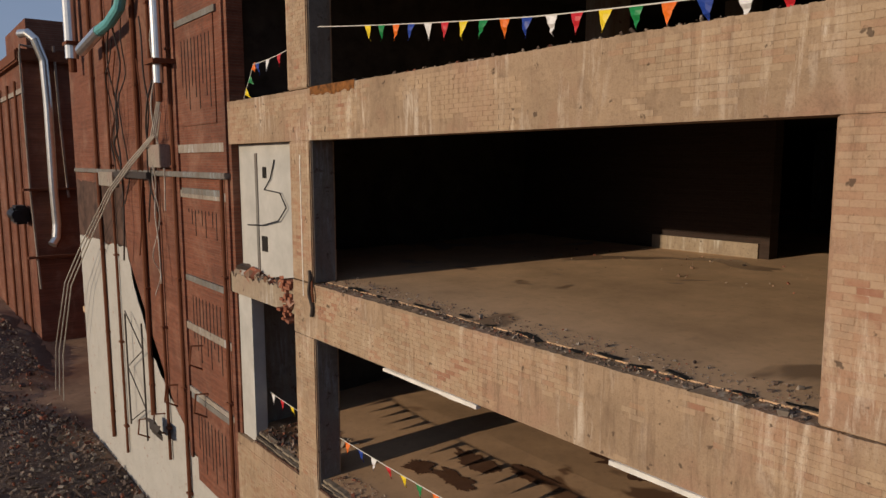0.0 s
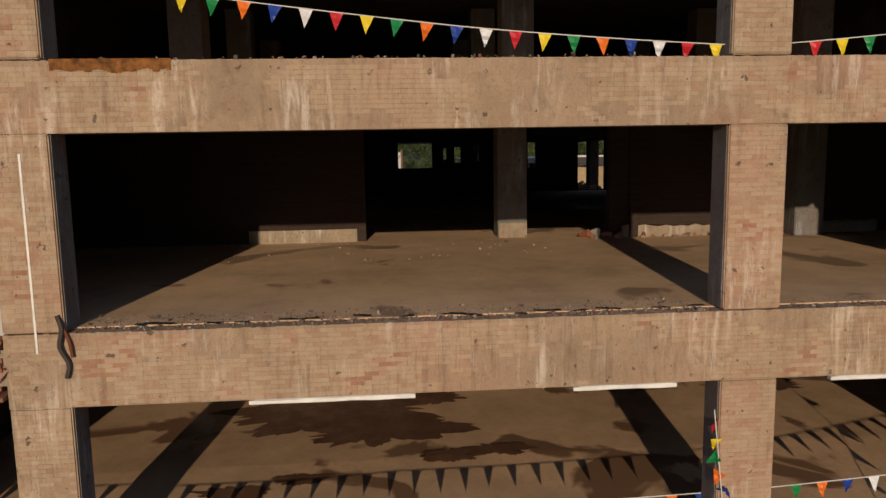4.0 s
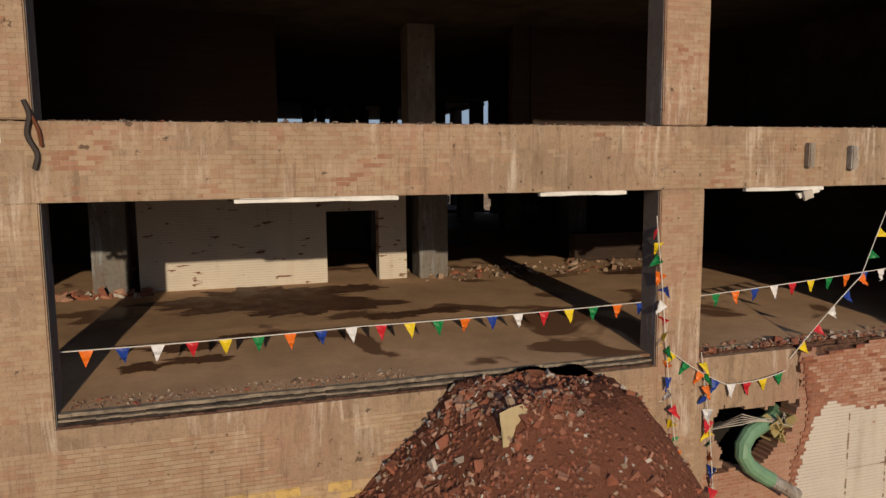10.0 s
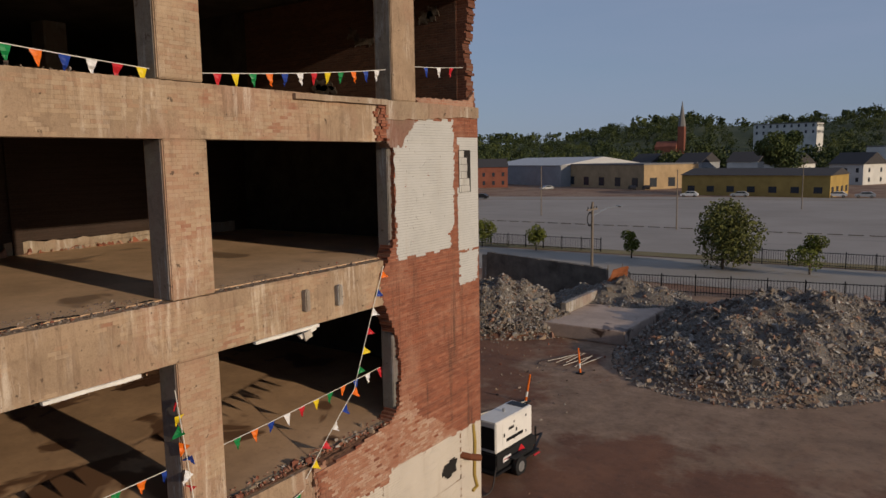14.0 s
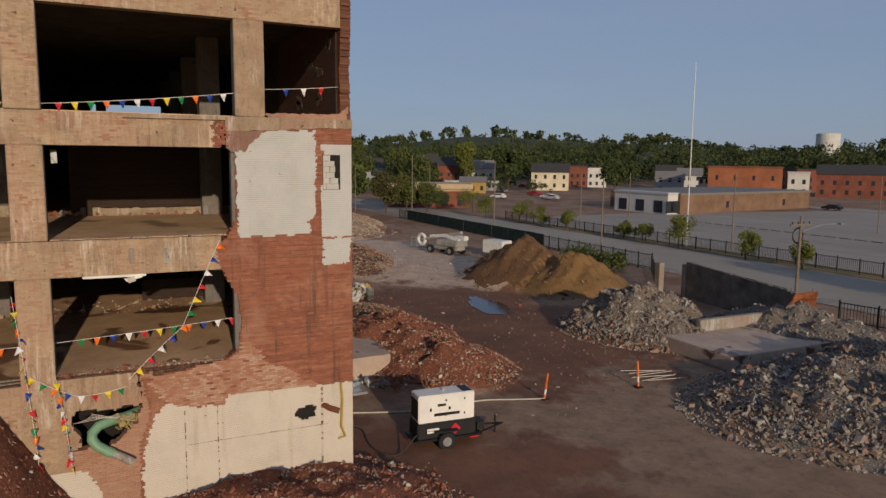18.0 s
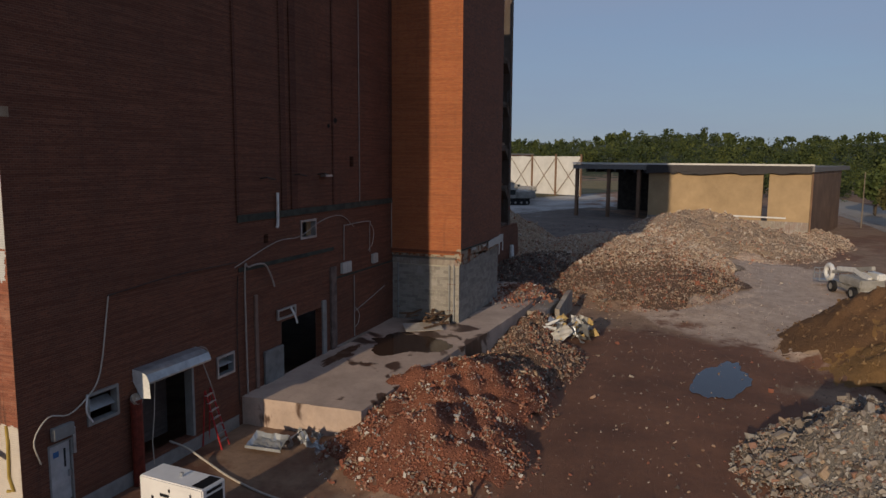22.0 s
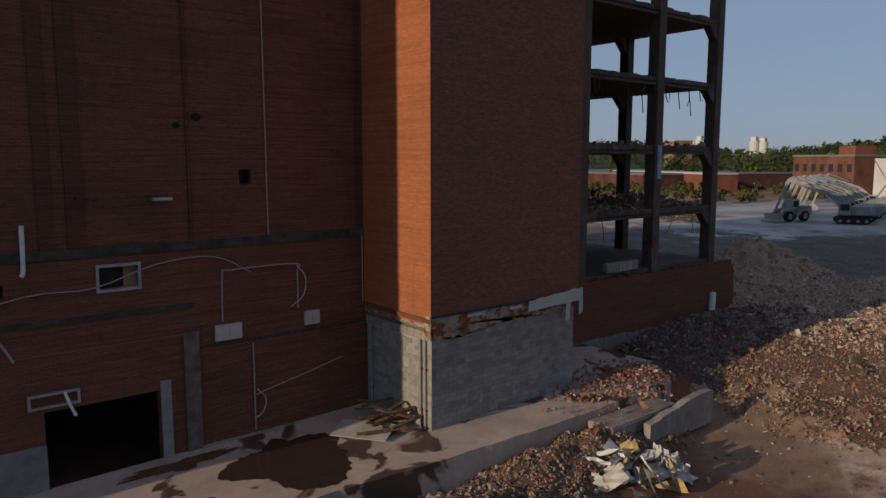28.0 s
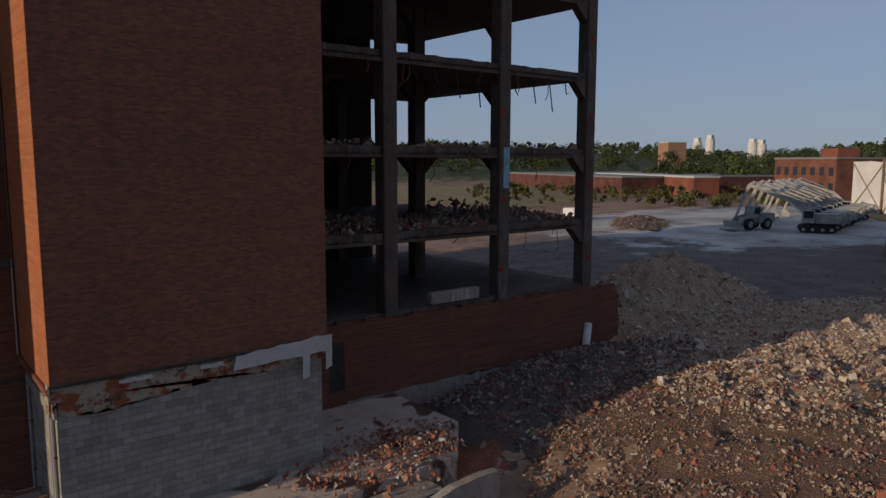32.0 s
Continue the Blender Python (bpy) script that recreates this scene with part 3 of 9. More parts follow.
for z in (F1 + 0.2, F2 - 0.1, F3 - 0.1, F4 - 0.1, F5):
    o = jag([(34.4, 0.4), (53.2, 0.4), (53.2, 17.5), (34.4, 17.5)], 0.35, 0.16, int(z * 10), keep=(3,))
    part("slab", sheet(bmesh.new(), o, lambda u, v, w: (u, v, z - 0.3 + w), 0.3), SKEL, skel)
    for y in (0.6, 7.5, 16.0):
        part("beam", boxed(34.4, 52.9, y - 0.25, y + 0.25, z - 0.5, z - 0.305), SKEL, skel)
part("back_wall", boxed(34.8, 49.4, 16.6, 16.9, F1, TOP), INNER_DARK, skel, "dark inner wall left standing")
part("footing", sheet(bmesh.new(), jag([(37.2, 0.0), (53.5, 0.0), (53.5, 1.6), (37.2, 1.8)], 0.4, 0.05, 27, keep=(0, 1, 3)), lambda u, v, w: (u, -0.07 + w, v), 0.06), CONC_RAW, skel, "grey concrete footing")
# The hole's shade is a thin dark sheet on the wall face.
part("opening", boxed(36.35, 37.1, -0.012, -0.004, 2.3, 4.4), INNER_DARK, skel, "dark sheet for the shaded hole in the low wall")
tagged(part("wall_low_east", coursed(bmesh.new(), jag([(34.2, 0), (55.6, 0), (55.5, 4.2), (55.0, 4.95), (48.0, 5.0), (41.0, 5.1), (34.2, 5.15)], 0.25, 0.06, 29, keep=(0, 6)), lambda u, v, w: (u, w, v), 0.4, 0.0677, 0.06, 13), RED_S), "low broken red brick wall under the skeleton", "wall", kind="structure")

# east end of the storeys: low walls and window bands towards the skeleton
for nm, z0, z1, holes in (("wall_east_lower", F1, F2 - 0.32, [(1.42, 3.14, F1, F2 - 0.35), (11.2, 12.6, F1 + 0.8, F2 - 0.4)]),
                          ("wall_east_middle", F2, F3 - 0.32, [(12.3, 14.4, 10.5, 12.1), (11.4, 11.6, 11.0, 11.7), (10.5, 10.9, 10.8, 11.75), (9.27, 9.75, 10.8, 11.9), (7.4, 8.35, 10.75, 11.95), (5.75, 6.27, 10.4, 11.98), (1.32, 3.06, 8.95, 12.5), (18.05, 18.45, 10.2, 11.9), (20.2, 20.7, 10.2, 11.9)]),
                          ("wall_east_upper", F3, F4 - 0.32, [(2.98, 8.2, 14.3, 15.05), (2.05, 2.4, 14.3, 15.2), (1.1, 1.4, 14.3, 15.6)])):
    tagged(part(nm, cells(bmesh.new(), 0.4, 24.0, z0, z1, 34.45, 34.75, holes, "x"), INNER_DARK), "dark end wall with window holes", "wall", kind="structure")

# ---- ground ----


def bump2(x, y, cx, cy, rx, ry, h, p=1.5, turn=0.0):
    c, s = math.cos(turn), math.sin(turn)
    u, v = (x - cx) * c + (y - cy) * s, -(x - cx) * s + (y - cy) * c
    d = np.sqrt((u / rx) ** 2 + (v / ry) ** 2 + 0.012) - 0.012
    return h * np.clip(1 - d, 0, 1) ** p


# centre, radii, height, sharpness, turn, kind of rubble, pieces
PILES = [
    (-0.5, 13.0, 6.2, 4.8, 6.0, 1.0, 0.0, "brick", 9000),
    (-0.5, 12.0, 5.8, 3.4, 6.2, 1.0, 0.0, "brick", 5000),
    (-0.9, 14.4, 6.5, 5.6, 3.9, 1.0, 0.0, "brick", 14000),
    (-3.2, 3.2, 6.0, 6.0, 1.25, 0.8, 0.3, "brick", 7000),
    (-8.5, 13.0, 6.0, 9.0, 1.6, 0.8, 0.0, "brick", 6500),
    (10.3, -8.5, 3.9, 4.1, 1.75, 0.8, 0.0, "brick", 6500),
    (15.6, -7.8, 6.2, 4.2, 1.85, 0.5, -0.06, "brick", 5000),
    (22.5, -9.0, 6.5, 3.0, 0.9, 0.8, -0.1, "mixed", 5000),
    (13.4, -24.8, 5.8, 5.0, 3.3, 0.9, 0.3, "grey", 10000),
    (-4.5, -28.5, 8.0, 13.0, 2.8, 0.75, -0.25, "grey", 24000),
    (7.5, -33.0, 7.0, 5.0, 2.2, 0.9, 0.0, "grey", 3500),
    (34.2, -28.6, 7.4, 6.4, 4.3, 1.0, -0.2, "dirt", 700),
    (27.8, -29.8, 5.9, 5.3, 3.5, 1.0, 0.0, "ochre", 400),
    (88.0, -20.0, 17.0, 12.0, 2.9, 0.6, 0.1, "tan", 11000),
    (98.0, -31.0, 12.0, 5.0, 1.7, 0.6, 0.1, "tan", 4000),
    (52.0, -12.5, 13.0, 8.0, 1.25, 0.7, -0.1, "mixed", 23000),
    (64.0, -10.0, 17.0, 10.0, 1.15, 0.7, 0.1, "tan", 17000),
    (66.0, 4.5, 13.0, 6.5, 3.6, 0.9, 0.2, "tan", 8000),
    (46.0, -3.2, 12.0, 3.6, 1.0, 0.6, 0.0, "dark", 9000),
    (30.5, -7.6, 6.5, 2.2, 1.15, 0.7, -0.05, "mixed", 5000),
    (37.0, -6.0, 4.2, 1.7, 0.8, 0.6, 0.05, "brick", 900),
    (115.0, 41.5, 10.0, 4.5, 1.1, 0.7, 0.6, "dark", 3000),
    (-5.5, 34.0, 6.0, 16.0, 0.5, 0.5, 0.0, "dark", 9000),
    (-3.5, 62.0, 5.0, 15.0, 0.8, 0.5, 0.0, "dark", 4000),
]


def smooth(v, a, b):
    t = np.clip((v - a) / (b - a), 0, 1)
    return t * t * (3 - 2 * t)


def height(x, y):
    z = 1.5 * smooth(x, 34, 52) * smooth(y, -26, -14) + 0.9 * smooth(x, 60, 120) * smooth(y, -26, -14) - 0.7 * smooth(y, 22, 32) * smooth(-x, -30, 0)
    p, wild = np.zeros_like(x), np.full_like(x, 0.1)
    for cx, cy, rx, ry, h, pw, turn, *_ in PILES:
        b = bump2(x, y, cx, cy, rx, ry, h, pw, turn)
        wild = np.where(b > p, 0.09 if _[0] in ("dirt", "ochre") else 0.035 if h > 3.6 else 0.13, wild)
        p = np.maximum(p, b)
    p = np.where((x < 2) & (y > 6) & (y < 20), np.minimum(p, 4.66), p)      # the top of the heap at the front is level
    rough = 0.5 * np.sin(x * 1.7 + 1.3 * np.sin(y * 0.9)) + 0.5 * np.sin(y * 2.1 + 1.1 * np.sin(x * 1.3)) + 0.35 * np.sin(3.9 * x + 2.0 * y) + 0.35 * np.sin(4.7 * y - 2.6 * x)
    z = z + p * (1 + wild * rough * np.clip((p - 0.2) / 1.0, 0, 1) * np.clip((7.0 - p) / 4.0, 0.3, 1)) + wild * np.minimum(p, 0.8) * rough
    d = np.hypot(x - 20, y + 20)
    ang = np.arctan2(y + 20, x - 20)
    # low wooded hills, highest to the south-west
    hill = 0.35 + 0.75 * np.exp(-((ang + 1.75) / 0.6) ** 2) + 0.38 * np.exp(-((ang + 0.35) / 0.48) ** 2) + 0.12 * np.sin(ang * 9 + 0.6) + 0.08 * np.sin(ang * 23)
    return z + smooth(d, 250, 900) * 48 * hill


def axis_steps(a, b, step, far, grow=1.18):
    v = list(np.arange(a, b + step / 2, step))
    s, lo, hi = step, a, b
    while hi < far:
        s *= grow
        lo, hi = lo - s, hi + s
        v = [lo] + v + [hi]
    return np.array(v)


gx, gy = axis_steps(-14, 84, 0.42, 2600), axis_steps(-44, 40, 0.42, 2600)
X, Y = np.meshgrid(gx, gy, indexing="ij")
Z = height(X, Y)
rng = np.random.default_rng(3)
inner = (np.abs(X - 35) < 50) & (np.abs(Y + 2) < 42)
Z += np.where(inner, np.where(Z > 0.3, rng.uniform(-0.1, 0.1, Z.shape), rng.uniform(-0.02, 0.02, Z.shape)), 0)
Z -= np.where((X < 110) & (Z > 0.45) & (np.abs(Y) < 45) & ~((X > 34) & (Y > -14) & (Z < 2.2)), 0.22, 0)
nx, ny = X.shape
idx = np.arange(nx * ny).reshape(nx, ny)
quads = np.stack([idx[:-1, :-1], idx[1:, :-1], idx[1:, 1:], idx[:-1, 1:]], -1).reshape(-1, 4)


def fast_mesh(name, verts, quads, material, parent=None, smooth=False):
    me = bpy.data.meshes.new(name)
    k = quads.shape[1]
    me.vertices.add(len(verts))
    me.vertices.foreach_set("co", np.asarray(verts, np.float32).ravel())
    me.loops.add(quads.size)
    me.loops.foreach_set("vertex_index", quads.astype(np.int32).ravel())
    me.polygons.add(len(quads))
    me.polygons.foreach_set("loop_start", np.arange(0, quads.size, k, dtype=np.int32))
    me.polygons.foreach_set("loop_total", np.full(len(quads), k, np.int32))
    me.update(calc_edges=True)
    me.validate()
    me.polygons.foreach_set("use_smooth", np.full(len(me.polygons), smooth, bool))
    me.materials.append(material)
    ob = new(name, me)
    ob.parent = parent
    return ob


def ground_mat():
    m = Mat("yard_ground", 0.9, 0, 0.25)
    dirt = m.mix(m.ramp(m.noise(0.25, 6, 0.7), 0.35, 0.7), (0.21, 0.1, 0.058), (0.115, 0.056, 0.036))
    pave = m.mix(m.ramp(m.noise(0.5, 5, 0.7), 0.3, 0.7), (0.325, 0.212, 0.138), (0.19, 0.12, 0.078))
    # Dark colour that paints in the building's long shadow on the east yard.
    grit = m.mix(m.ramp(m.noise(0.4, 6, 0.75), 0.4, 0.65), (0.15, 0.12, 0.1), (0.085, 0.068, 0.058))

    def spread(cx, cy, rx, ry):
        """A stretch of the yard with a frayed edge."""
        n = m.node("ShaderNodeMapping")
        m.link(m.pos, n.inputs["Vector"])
        n.inputs["Location"].default_value, n.inputs["Scale"].default_value = (-cx / rx, -cy / ry, 0), (1 / rx, 1 / ry, 0)
        d = m.node("ShaderNodeVectorMath")
        d.operation = "LENGTH"
        m.link(n.outputs["Vector"], d.inputs[0])
        return m.ramp(m.maths("ADD", d.outputs["Value"], m.ramp(m.noise(0.16, 6, 0.65), 0, 1, -0.75, 0.75)), 0.95, 1.08, 1.0, 0.0)

    col = m.mix(m.ramp(m.noise(0.09, 5, 0.65, None, 0.4), 0.5, 0.58, 0, 0.75), pave, dirt)
    light = m.mix(m.ramp(m.noise(0.8, 6, 0.75), 0.35, 0.65), (0.33, 0.222, 0.15), (0.19, 0.122, 0.08))
    worn = m.mix(m.ramp(m.noise(0.6, 6, 0.75), 0.35, 0.65), (0.58, 0.44, 0.33), (0.4, 0.29, 0.21))
    col = m.mix(spread(52, -22, 23, 9), col, worn)
    col = m.mix(spread(3, -15, 9, 8), col, light)
    col = m.mix(spread(20, -15, 15, 10), col, dirt)
    col = m.mix(spread(-6, 8, 16, 16), col, dirt)
    # The building's shadow, laid over the east yard as darker ground.
    col = m.mix(spread(90, 16, 42, 24), col, grit)
    chalk = m.mix(m.ramp(m.noise(0.12, 6, 0.7), 0.4, 0.62), (0.46, 0.44, 0.41), (0.25, 0.235, 0.215))
    col = m.mix(spread(142, 30, 46, 27), col, chalk)
    col = m.mix(m.ramp(m.noise(2.5, 6, 0.8), 0.5, 0.75, 0, 0.6), col, (0.07, 0.045, 0.035))
    col = m.mix(spread(20, -20, 300, 300), m.mix(m.ramp(m.noise(0.05, 5, 0.7), 0.4, 0.6), (0.03, 0.042, 0.014), (0.05, 0.058, 0.02)), col)
    col = m.mix(m.ramp(m.noise(14, 3, 0.7), 0.62, 0.72, 0, 0.5), col, (0.34, 0.29, 0.25))
    return m.done(col, m.noise(9, 6, 0.75), 0.5, 0.05)


GROUND = ground_mat()
tagged(fast_mesh("ground", np.stack([X, Y, Z], -1).reshape(-1, 3), quads, GROUND, smooth=True), "bare demolition yard of brown dirt and worn paving", "ground", kind="structure")

# dock
DOCK = [(10.3, -0.01), (10.55, -5.55), (16.0, -5.75), (24.0, -6.6), (31.0, -7.0), (37.4, -7.0), (39.5, -4.6), (39.5, -0.01)]


def dock_z(x):
    """The dock rises gently to the east."""
    return 1.22 + 0.017 * (x - 10.3)


tagged(part("loading_dock", sheet(bmesh.new(), jag(DOCK, 0.3, 0.03, 88, keep=(6, 7)), lambda u, v, w: (u, v, dock_z(u) - 1.6 + w), 1.6), SLAB), "raised concrete loading dock with worn edge", "dock", kind="structure")


# ---- rubble ----
def rubble_mat(name, colours, rough=0.92):
    m = Mat(name, rough, 0, 0.25)
    col = m.pick(m.island(), colours)
    col = m.mix(m.ramp(m.noise(6, 5, 0.75), 0.4, 0.75, 0, 0.6), col, (0.12, 0.075, 0.05))
    return m.done(col, m.noise(25, 4, 0.7), 0.5, 0.02)


BR, BR2, GY, GY2, TN, WH, DK = (0.31, 0.11, 0.064), (0.22, 0.078, 0.05), (0.3, 0.262, 0.22), (0.19, 0.163, 0.135), (0.35, 0.26, 0.18), (0.55, 0.51, 0.45), (0.09, 0.07, 0.06)
RUBBLE = {
    "brick": rubble_mat("brick_rubble", (BR, BR2, BR, (0.28, 0.12, 0.075), BR2, TN, BR, (0.24, 0.12, 0.085), GY, (0.42, 0.25, 0.18), (0.36, 0.19, 0.13), WH)),
    "grey": rubble_mat("concrete_rubble", (GY, GY2, (0.34, 0.32, 0.29), GY2, GY, (0.27, 0.25, 0.22), TN, GY, GY2, DK, (0.3, 0.17, 0.12), (0.42, 0.4, 0.36))),
    "tan": rubble_mat("tan_rubble", ((0.48, 0.38, 0.28), (0.43, 0.33, 0.24), (0.53, 0.44, 0.34), (0.36, 0.23, 0.16), (0.45, 0.4, 0.34), (0.48, 0.37, 0.27), (0.36, 0.18, 0.12), (0.58, 0.5, 0.41))),
    "mixed": rubble_mat("mixed_rubble", (BR, (0.42, 0.32, 0.23), (0.36, 0.28, 0.21), (0.38, 0.25, 0.17), BR2, (0.33, 0.24, 0.17), GY2, (0.2, 0.11, 0.07), (0.4, 0.33, 0.26), DK, (0.24, 0.15, 0.1))),
    "dark": rubble_mat("dark_rubble", (GY2, DK, (0.16, 0.12, 0.1), BR2, (0.25, 0.19, 0.15), DK, GY)),
    "ochre": rubble_mat("ochre_clods", ((0.26, 0.16, 0.07), (0.3, 0.2, 0.1), (0.2, 0.12, 0.06))),
    "dirt": rubble_mat("dirt_clods", ((0.17, 0.1, 0.05), (0.22, 0.135, 0.07), (0.13, 0.08, 0.045))),
}


def pile_soil(name, a, b, stones=0.9):
    m = Mat(name, 0.95, 0, 0.15)
    col = m.mix(m.ramp(m.noise(0.5, 6, 0.7), 0.35, 0.65), a, b)
    col = m.mix(m.ramp(m.noise(5, 6, 0.8), 0.5, 0.75, 0, 0.7), col, tuple(c * 0.5 for c in a))
    # grit and small stones
    v = m.node("ShaderNodeTexVoronoi")
    m.link(m.pos, v.inputs["Vector"])
    v.inputs["Scale"].default_value = 11.0
    sep = m.node("ShaderNodeSeparateColor")
    m.link(v.outputs["Color"], sep.inputs[0])
    stone = m.maths("MULTIPLY", m.ramp(v.outputs["Distance"], 0.25, 0.5, 1.0, 0.0), m.ramp(sep.outputs[0], 0.45, 0.5, 0.0, stones))
    col = m.mix(stone, col, m.mix(sep.outputs[1], tuple(c * 0.7 for c in a), tuple(min(0.5, c * 1.9 + 0.03) for c in a)))
    h = m.maths("ADD", m.noise(7, 6, 0.8), m.maths("MULTIPLY", stone, 0.5))
    return m.done(col, h, 0.9, 0.09)


SOIL = {"brick": pile_soil("red_soil", (0.24, 0.095, 0.056), (0.17, 0.068, 0.042)), "dirt": pile_soil("brown_soil", (0.17, 0.095, 0.048), (0.12, 0.068, 0.036), 0.25), "ochre": pile_soil("ochre_soil", (0.26, 0.15, 0.06), (0.19, 0.108, 0.045), 0.15),
        "grey": pile_soil("grey_dust", (0.2, 0.18, 0.155), (0.15, 0.13, 0.11)), "tan": pile_soil("tan_dust", (0.37, 0.27, 0.185), (0.27, 0.185, 0.125)),
        "mixed": pile_soil("brown_dust", (0.165, 0.105, 0.072), (0.115, 0.072, 0.05)), "dark": pile_soil("dark_dust", (0.12, 0.09, 0.075), (0.09, 0.065, 0.055))}
CUBE = np.array([(x, y, z) for x in (-0.5, 0.5) for y in (-0.5, 0.5) for z in (-0.5, 0.5)])
CUBE_Q = np.array([(0, 1, 3, 2), (4, 6, 7, 5), (0, 4, 5, 1), (2, 3, 7, 6), (0, 2, 6, 4), (1, 5, 7, 3)])


def turns(rng, n):
    q = rng.normal(size=(n, 4))
    q /= np.linalg.norm(q, axis=1)[:, None]
    w, x, y, z = q.T
    return np.stack([1 - 2 * (y * y + z * z), 2 * (x * y - z * w), 2 * (x * z + y * w), 2 * (x * y + z * w), 1 - 2 * (x * x + z * z), 2 * (y * z - x * w),
                     2 * (x * z - y * w), 2 * (y * z + x * w), 1 - 2 * (x * x + y * y)], -1).reshape(n, 3, 3)


def chunks(name, xs, ys, sizes, mat, rng, label, zs=None, parent=None, long=1.0):
    """Broken lumps scattered on the ground, as one object of kind stuff."""
    n = len(xs)
    v = CUBE[None] * (1 + rng.uniform(-0.5, 0.22, (n, 8, 3)))
    shape = np.stack([rng.uniform(0.8, 1.6, n) * long, rng.uniform(0.6, 1.1, n), rng.uniform(0.25, 0.65, n)], -1)
    v = v * (shape * sizes[:, None])[:, None, :]
    v = np.einsum("nij,nkj->nki", turns(rng, n), v)
    z = (height(xs, ys) if zs is None else zs) + sizes * 0.12
    v = v + np.stack([xs, ys, z], -1)[:, None, :]
    q = CUBE_Q[None] + (np.arange(n) * 8)[:, None, None]
    return tagged(fast_mesh(name, v.reshape(-1, 3), q.reshape(-1, 4), mat, parent), label, "rubble", kind="stuff")


WORDS = {"brick": "heap of broken red bricks and reddish soil", "grey": "heap of broken grey concrete lumps", "tan": "heap of pale brick and mortar rubble",
         "mixed": "spread of mixed brick and concrete rubble", "dark": "dark scattered demolition debris", "dirt": "clods on a brown heap of earth", "ochre": "clods on a yellowish heap of earth"}
DOCK_Y = -5.55
for k, (cx, cy, rx, ry, h, pw, turn, kind, count) in enumerate(PILES):
    rng = np.random.default_rng(100 + k)
    c, s = math.cos(turn), math.sin(turn)
    # a skin of soil just above the ground sheet
    n = int(min(70, max(24, rx * 4)))
    r, a = np.meshgrid(np.linspace(0, 1.0, n), np.linspace(0, 2 * np.pi, 73)[:-1], indexing="ij")
    edge = 1 + 0.1 * np.sin(a * 5 + k) + 0.07 * np.sin(a * 11 + 2 * k)
    px = cx + (r * np.cos(a) * rx * c - r * np.sin(a) * ry * s) * edge
    py = cy + (r * np.cos(a) * rx * s + r * np.sin(a) * ry * c) * edge
    pz = height(px, py) + 0.1 * (1 - r ** 6) - 0.07 * r ** 6 + rng.uniform(-0.04, 0.04, px.shape)
    ii = np.arange(px.size).reshape(px.shape)
    q = np.stack([ii[:-1], ii[1:], np.roll(ii, -1, 1)[1:], np.roll(ii, -1, 1)[:-1]], -1).reshape(-1, 4)
    if cx < 5 and cx > -3 and cy > 0:
        px = np.minimum(px, -0.02)
    tagged(fast_mesh("rubble_heap_soil", np.stack([px, py, pz], -1).reshape(-1, 3), q, SOIL[kind], smooth=True), WORDS[kind].replace("clods on a ", ""), "heap", kind="stuff")
    count = int(count * {"brick": 1.5, "grey": 1.45}.get(kind, 1.0))
    rr = np.sqrt(rng.uniform(0, 1.12, count))
    aa = rng.uniform(0, 2 * np.pi, count)
    xs = cx + rr * np.cos(aa) * rx * c - rr * np.sin(aa) * ry * s
    ys = cy + rr * np.cos(aa) * rx * s + rr * np.sin(aa) * ry * c
    keep = ~((xs > -0.08) & (xs < 34.4) & (ys > -0.1)) & ~((xs > 10.3) & (xs < 41) & (ys > DOCK_Y - 0.05 * (xs - 10)) & (height(xs, ys) < dock_z(xs) + 0.02)) & ~((xs > 25.4) & (xs < 34.4) & (ys > -4.1)) & ~((xs > 34) & (xs < 56) & (ys > -0.15) & (ys < 0.6))
    if kind in ("brick", "mixed"):      # pieces lie in drifts, with soil showing between
        drift = np.sin(xs * 1.9 + 1.7 * np.sin(ys * 1.1 + k)) * np.sin(ys * 2.3 + 1.3 * np.sin(xs * 0.8)) + 0.6 * np.sin(xs * 4.1 - ys * 3.3 + k)
        keep &= rng.uniform(0, 1, count) < (np.clip(0.5 + 0.75 * drift, 0.08, 1.0) if kind == "brick" else np.clip(0.8 + 0.5 * drift, 0.25, 1.0))
    if k < 3:      # bare soil on the side towards the corner
        keep &= (ys > 12.3 + 0.4 * np.sin(xs * 2.0)) | (rng.uniform(0, 1, count) < 0.1)
    xs, ys = xs[keep], ys[keep]
    big = {"grey": 0.068, "tan": 0.08, "brick": 0.055, "mixed": 0.062}.get(kind, 0.08)
    sizes = np.clip(rng.lognormal(math.log(big), 0.52, len(xs)), 0.04, big * 3.0)
    few = rng.uniform(0, 1, len(xs)) < (0.012 if kind == "grey" else 0.008 if kind == "tan" else 0.002 if kind == "mixed" else 0.0)
    sizes = np.where(few, rng.uniform(0.2, 0.42, len(xs)), sizes)
    chunks("rubble", xs, ys, sizes, RUBBLE[kind], rng, WORDS[kind], height(xs, ys) + np.where(np.hypot(((xs - cx) * c + (ys - cy) * s) / rx, (-(xs - cx) * s + (ys - cy) * c) / ry) < 0.97, 0.1, 0.0))

# broken brick on the end of the dock
rng = np.random.default_rng(71)
xs, ys = rng.uniform(30.0, 39.4, 6500), rng.uniform(-8.5, -1.2, 6500)
bank = 1.66 + 0.5 * np.exp(-((xs - 36.5) / 2.8) ** 2 - ((ys + 5.6) / 1.4) ** 2) * rng.uniform(0.2, 1, 6500)
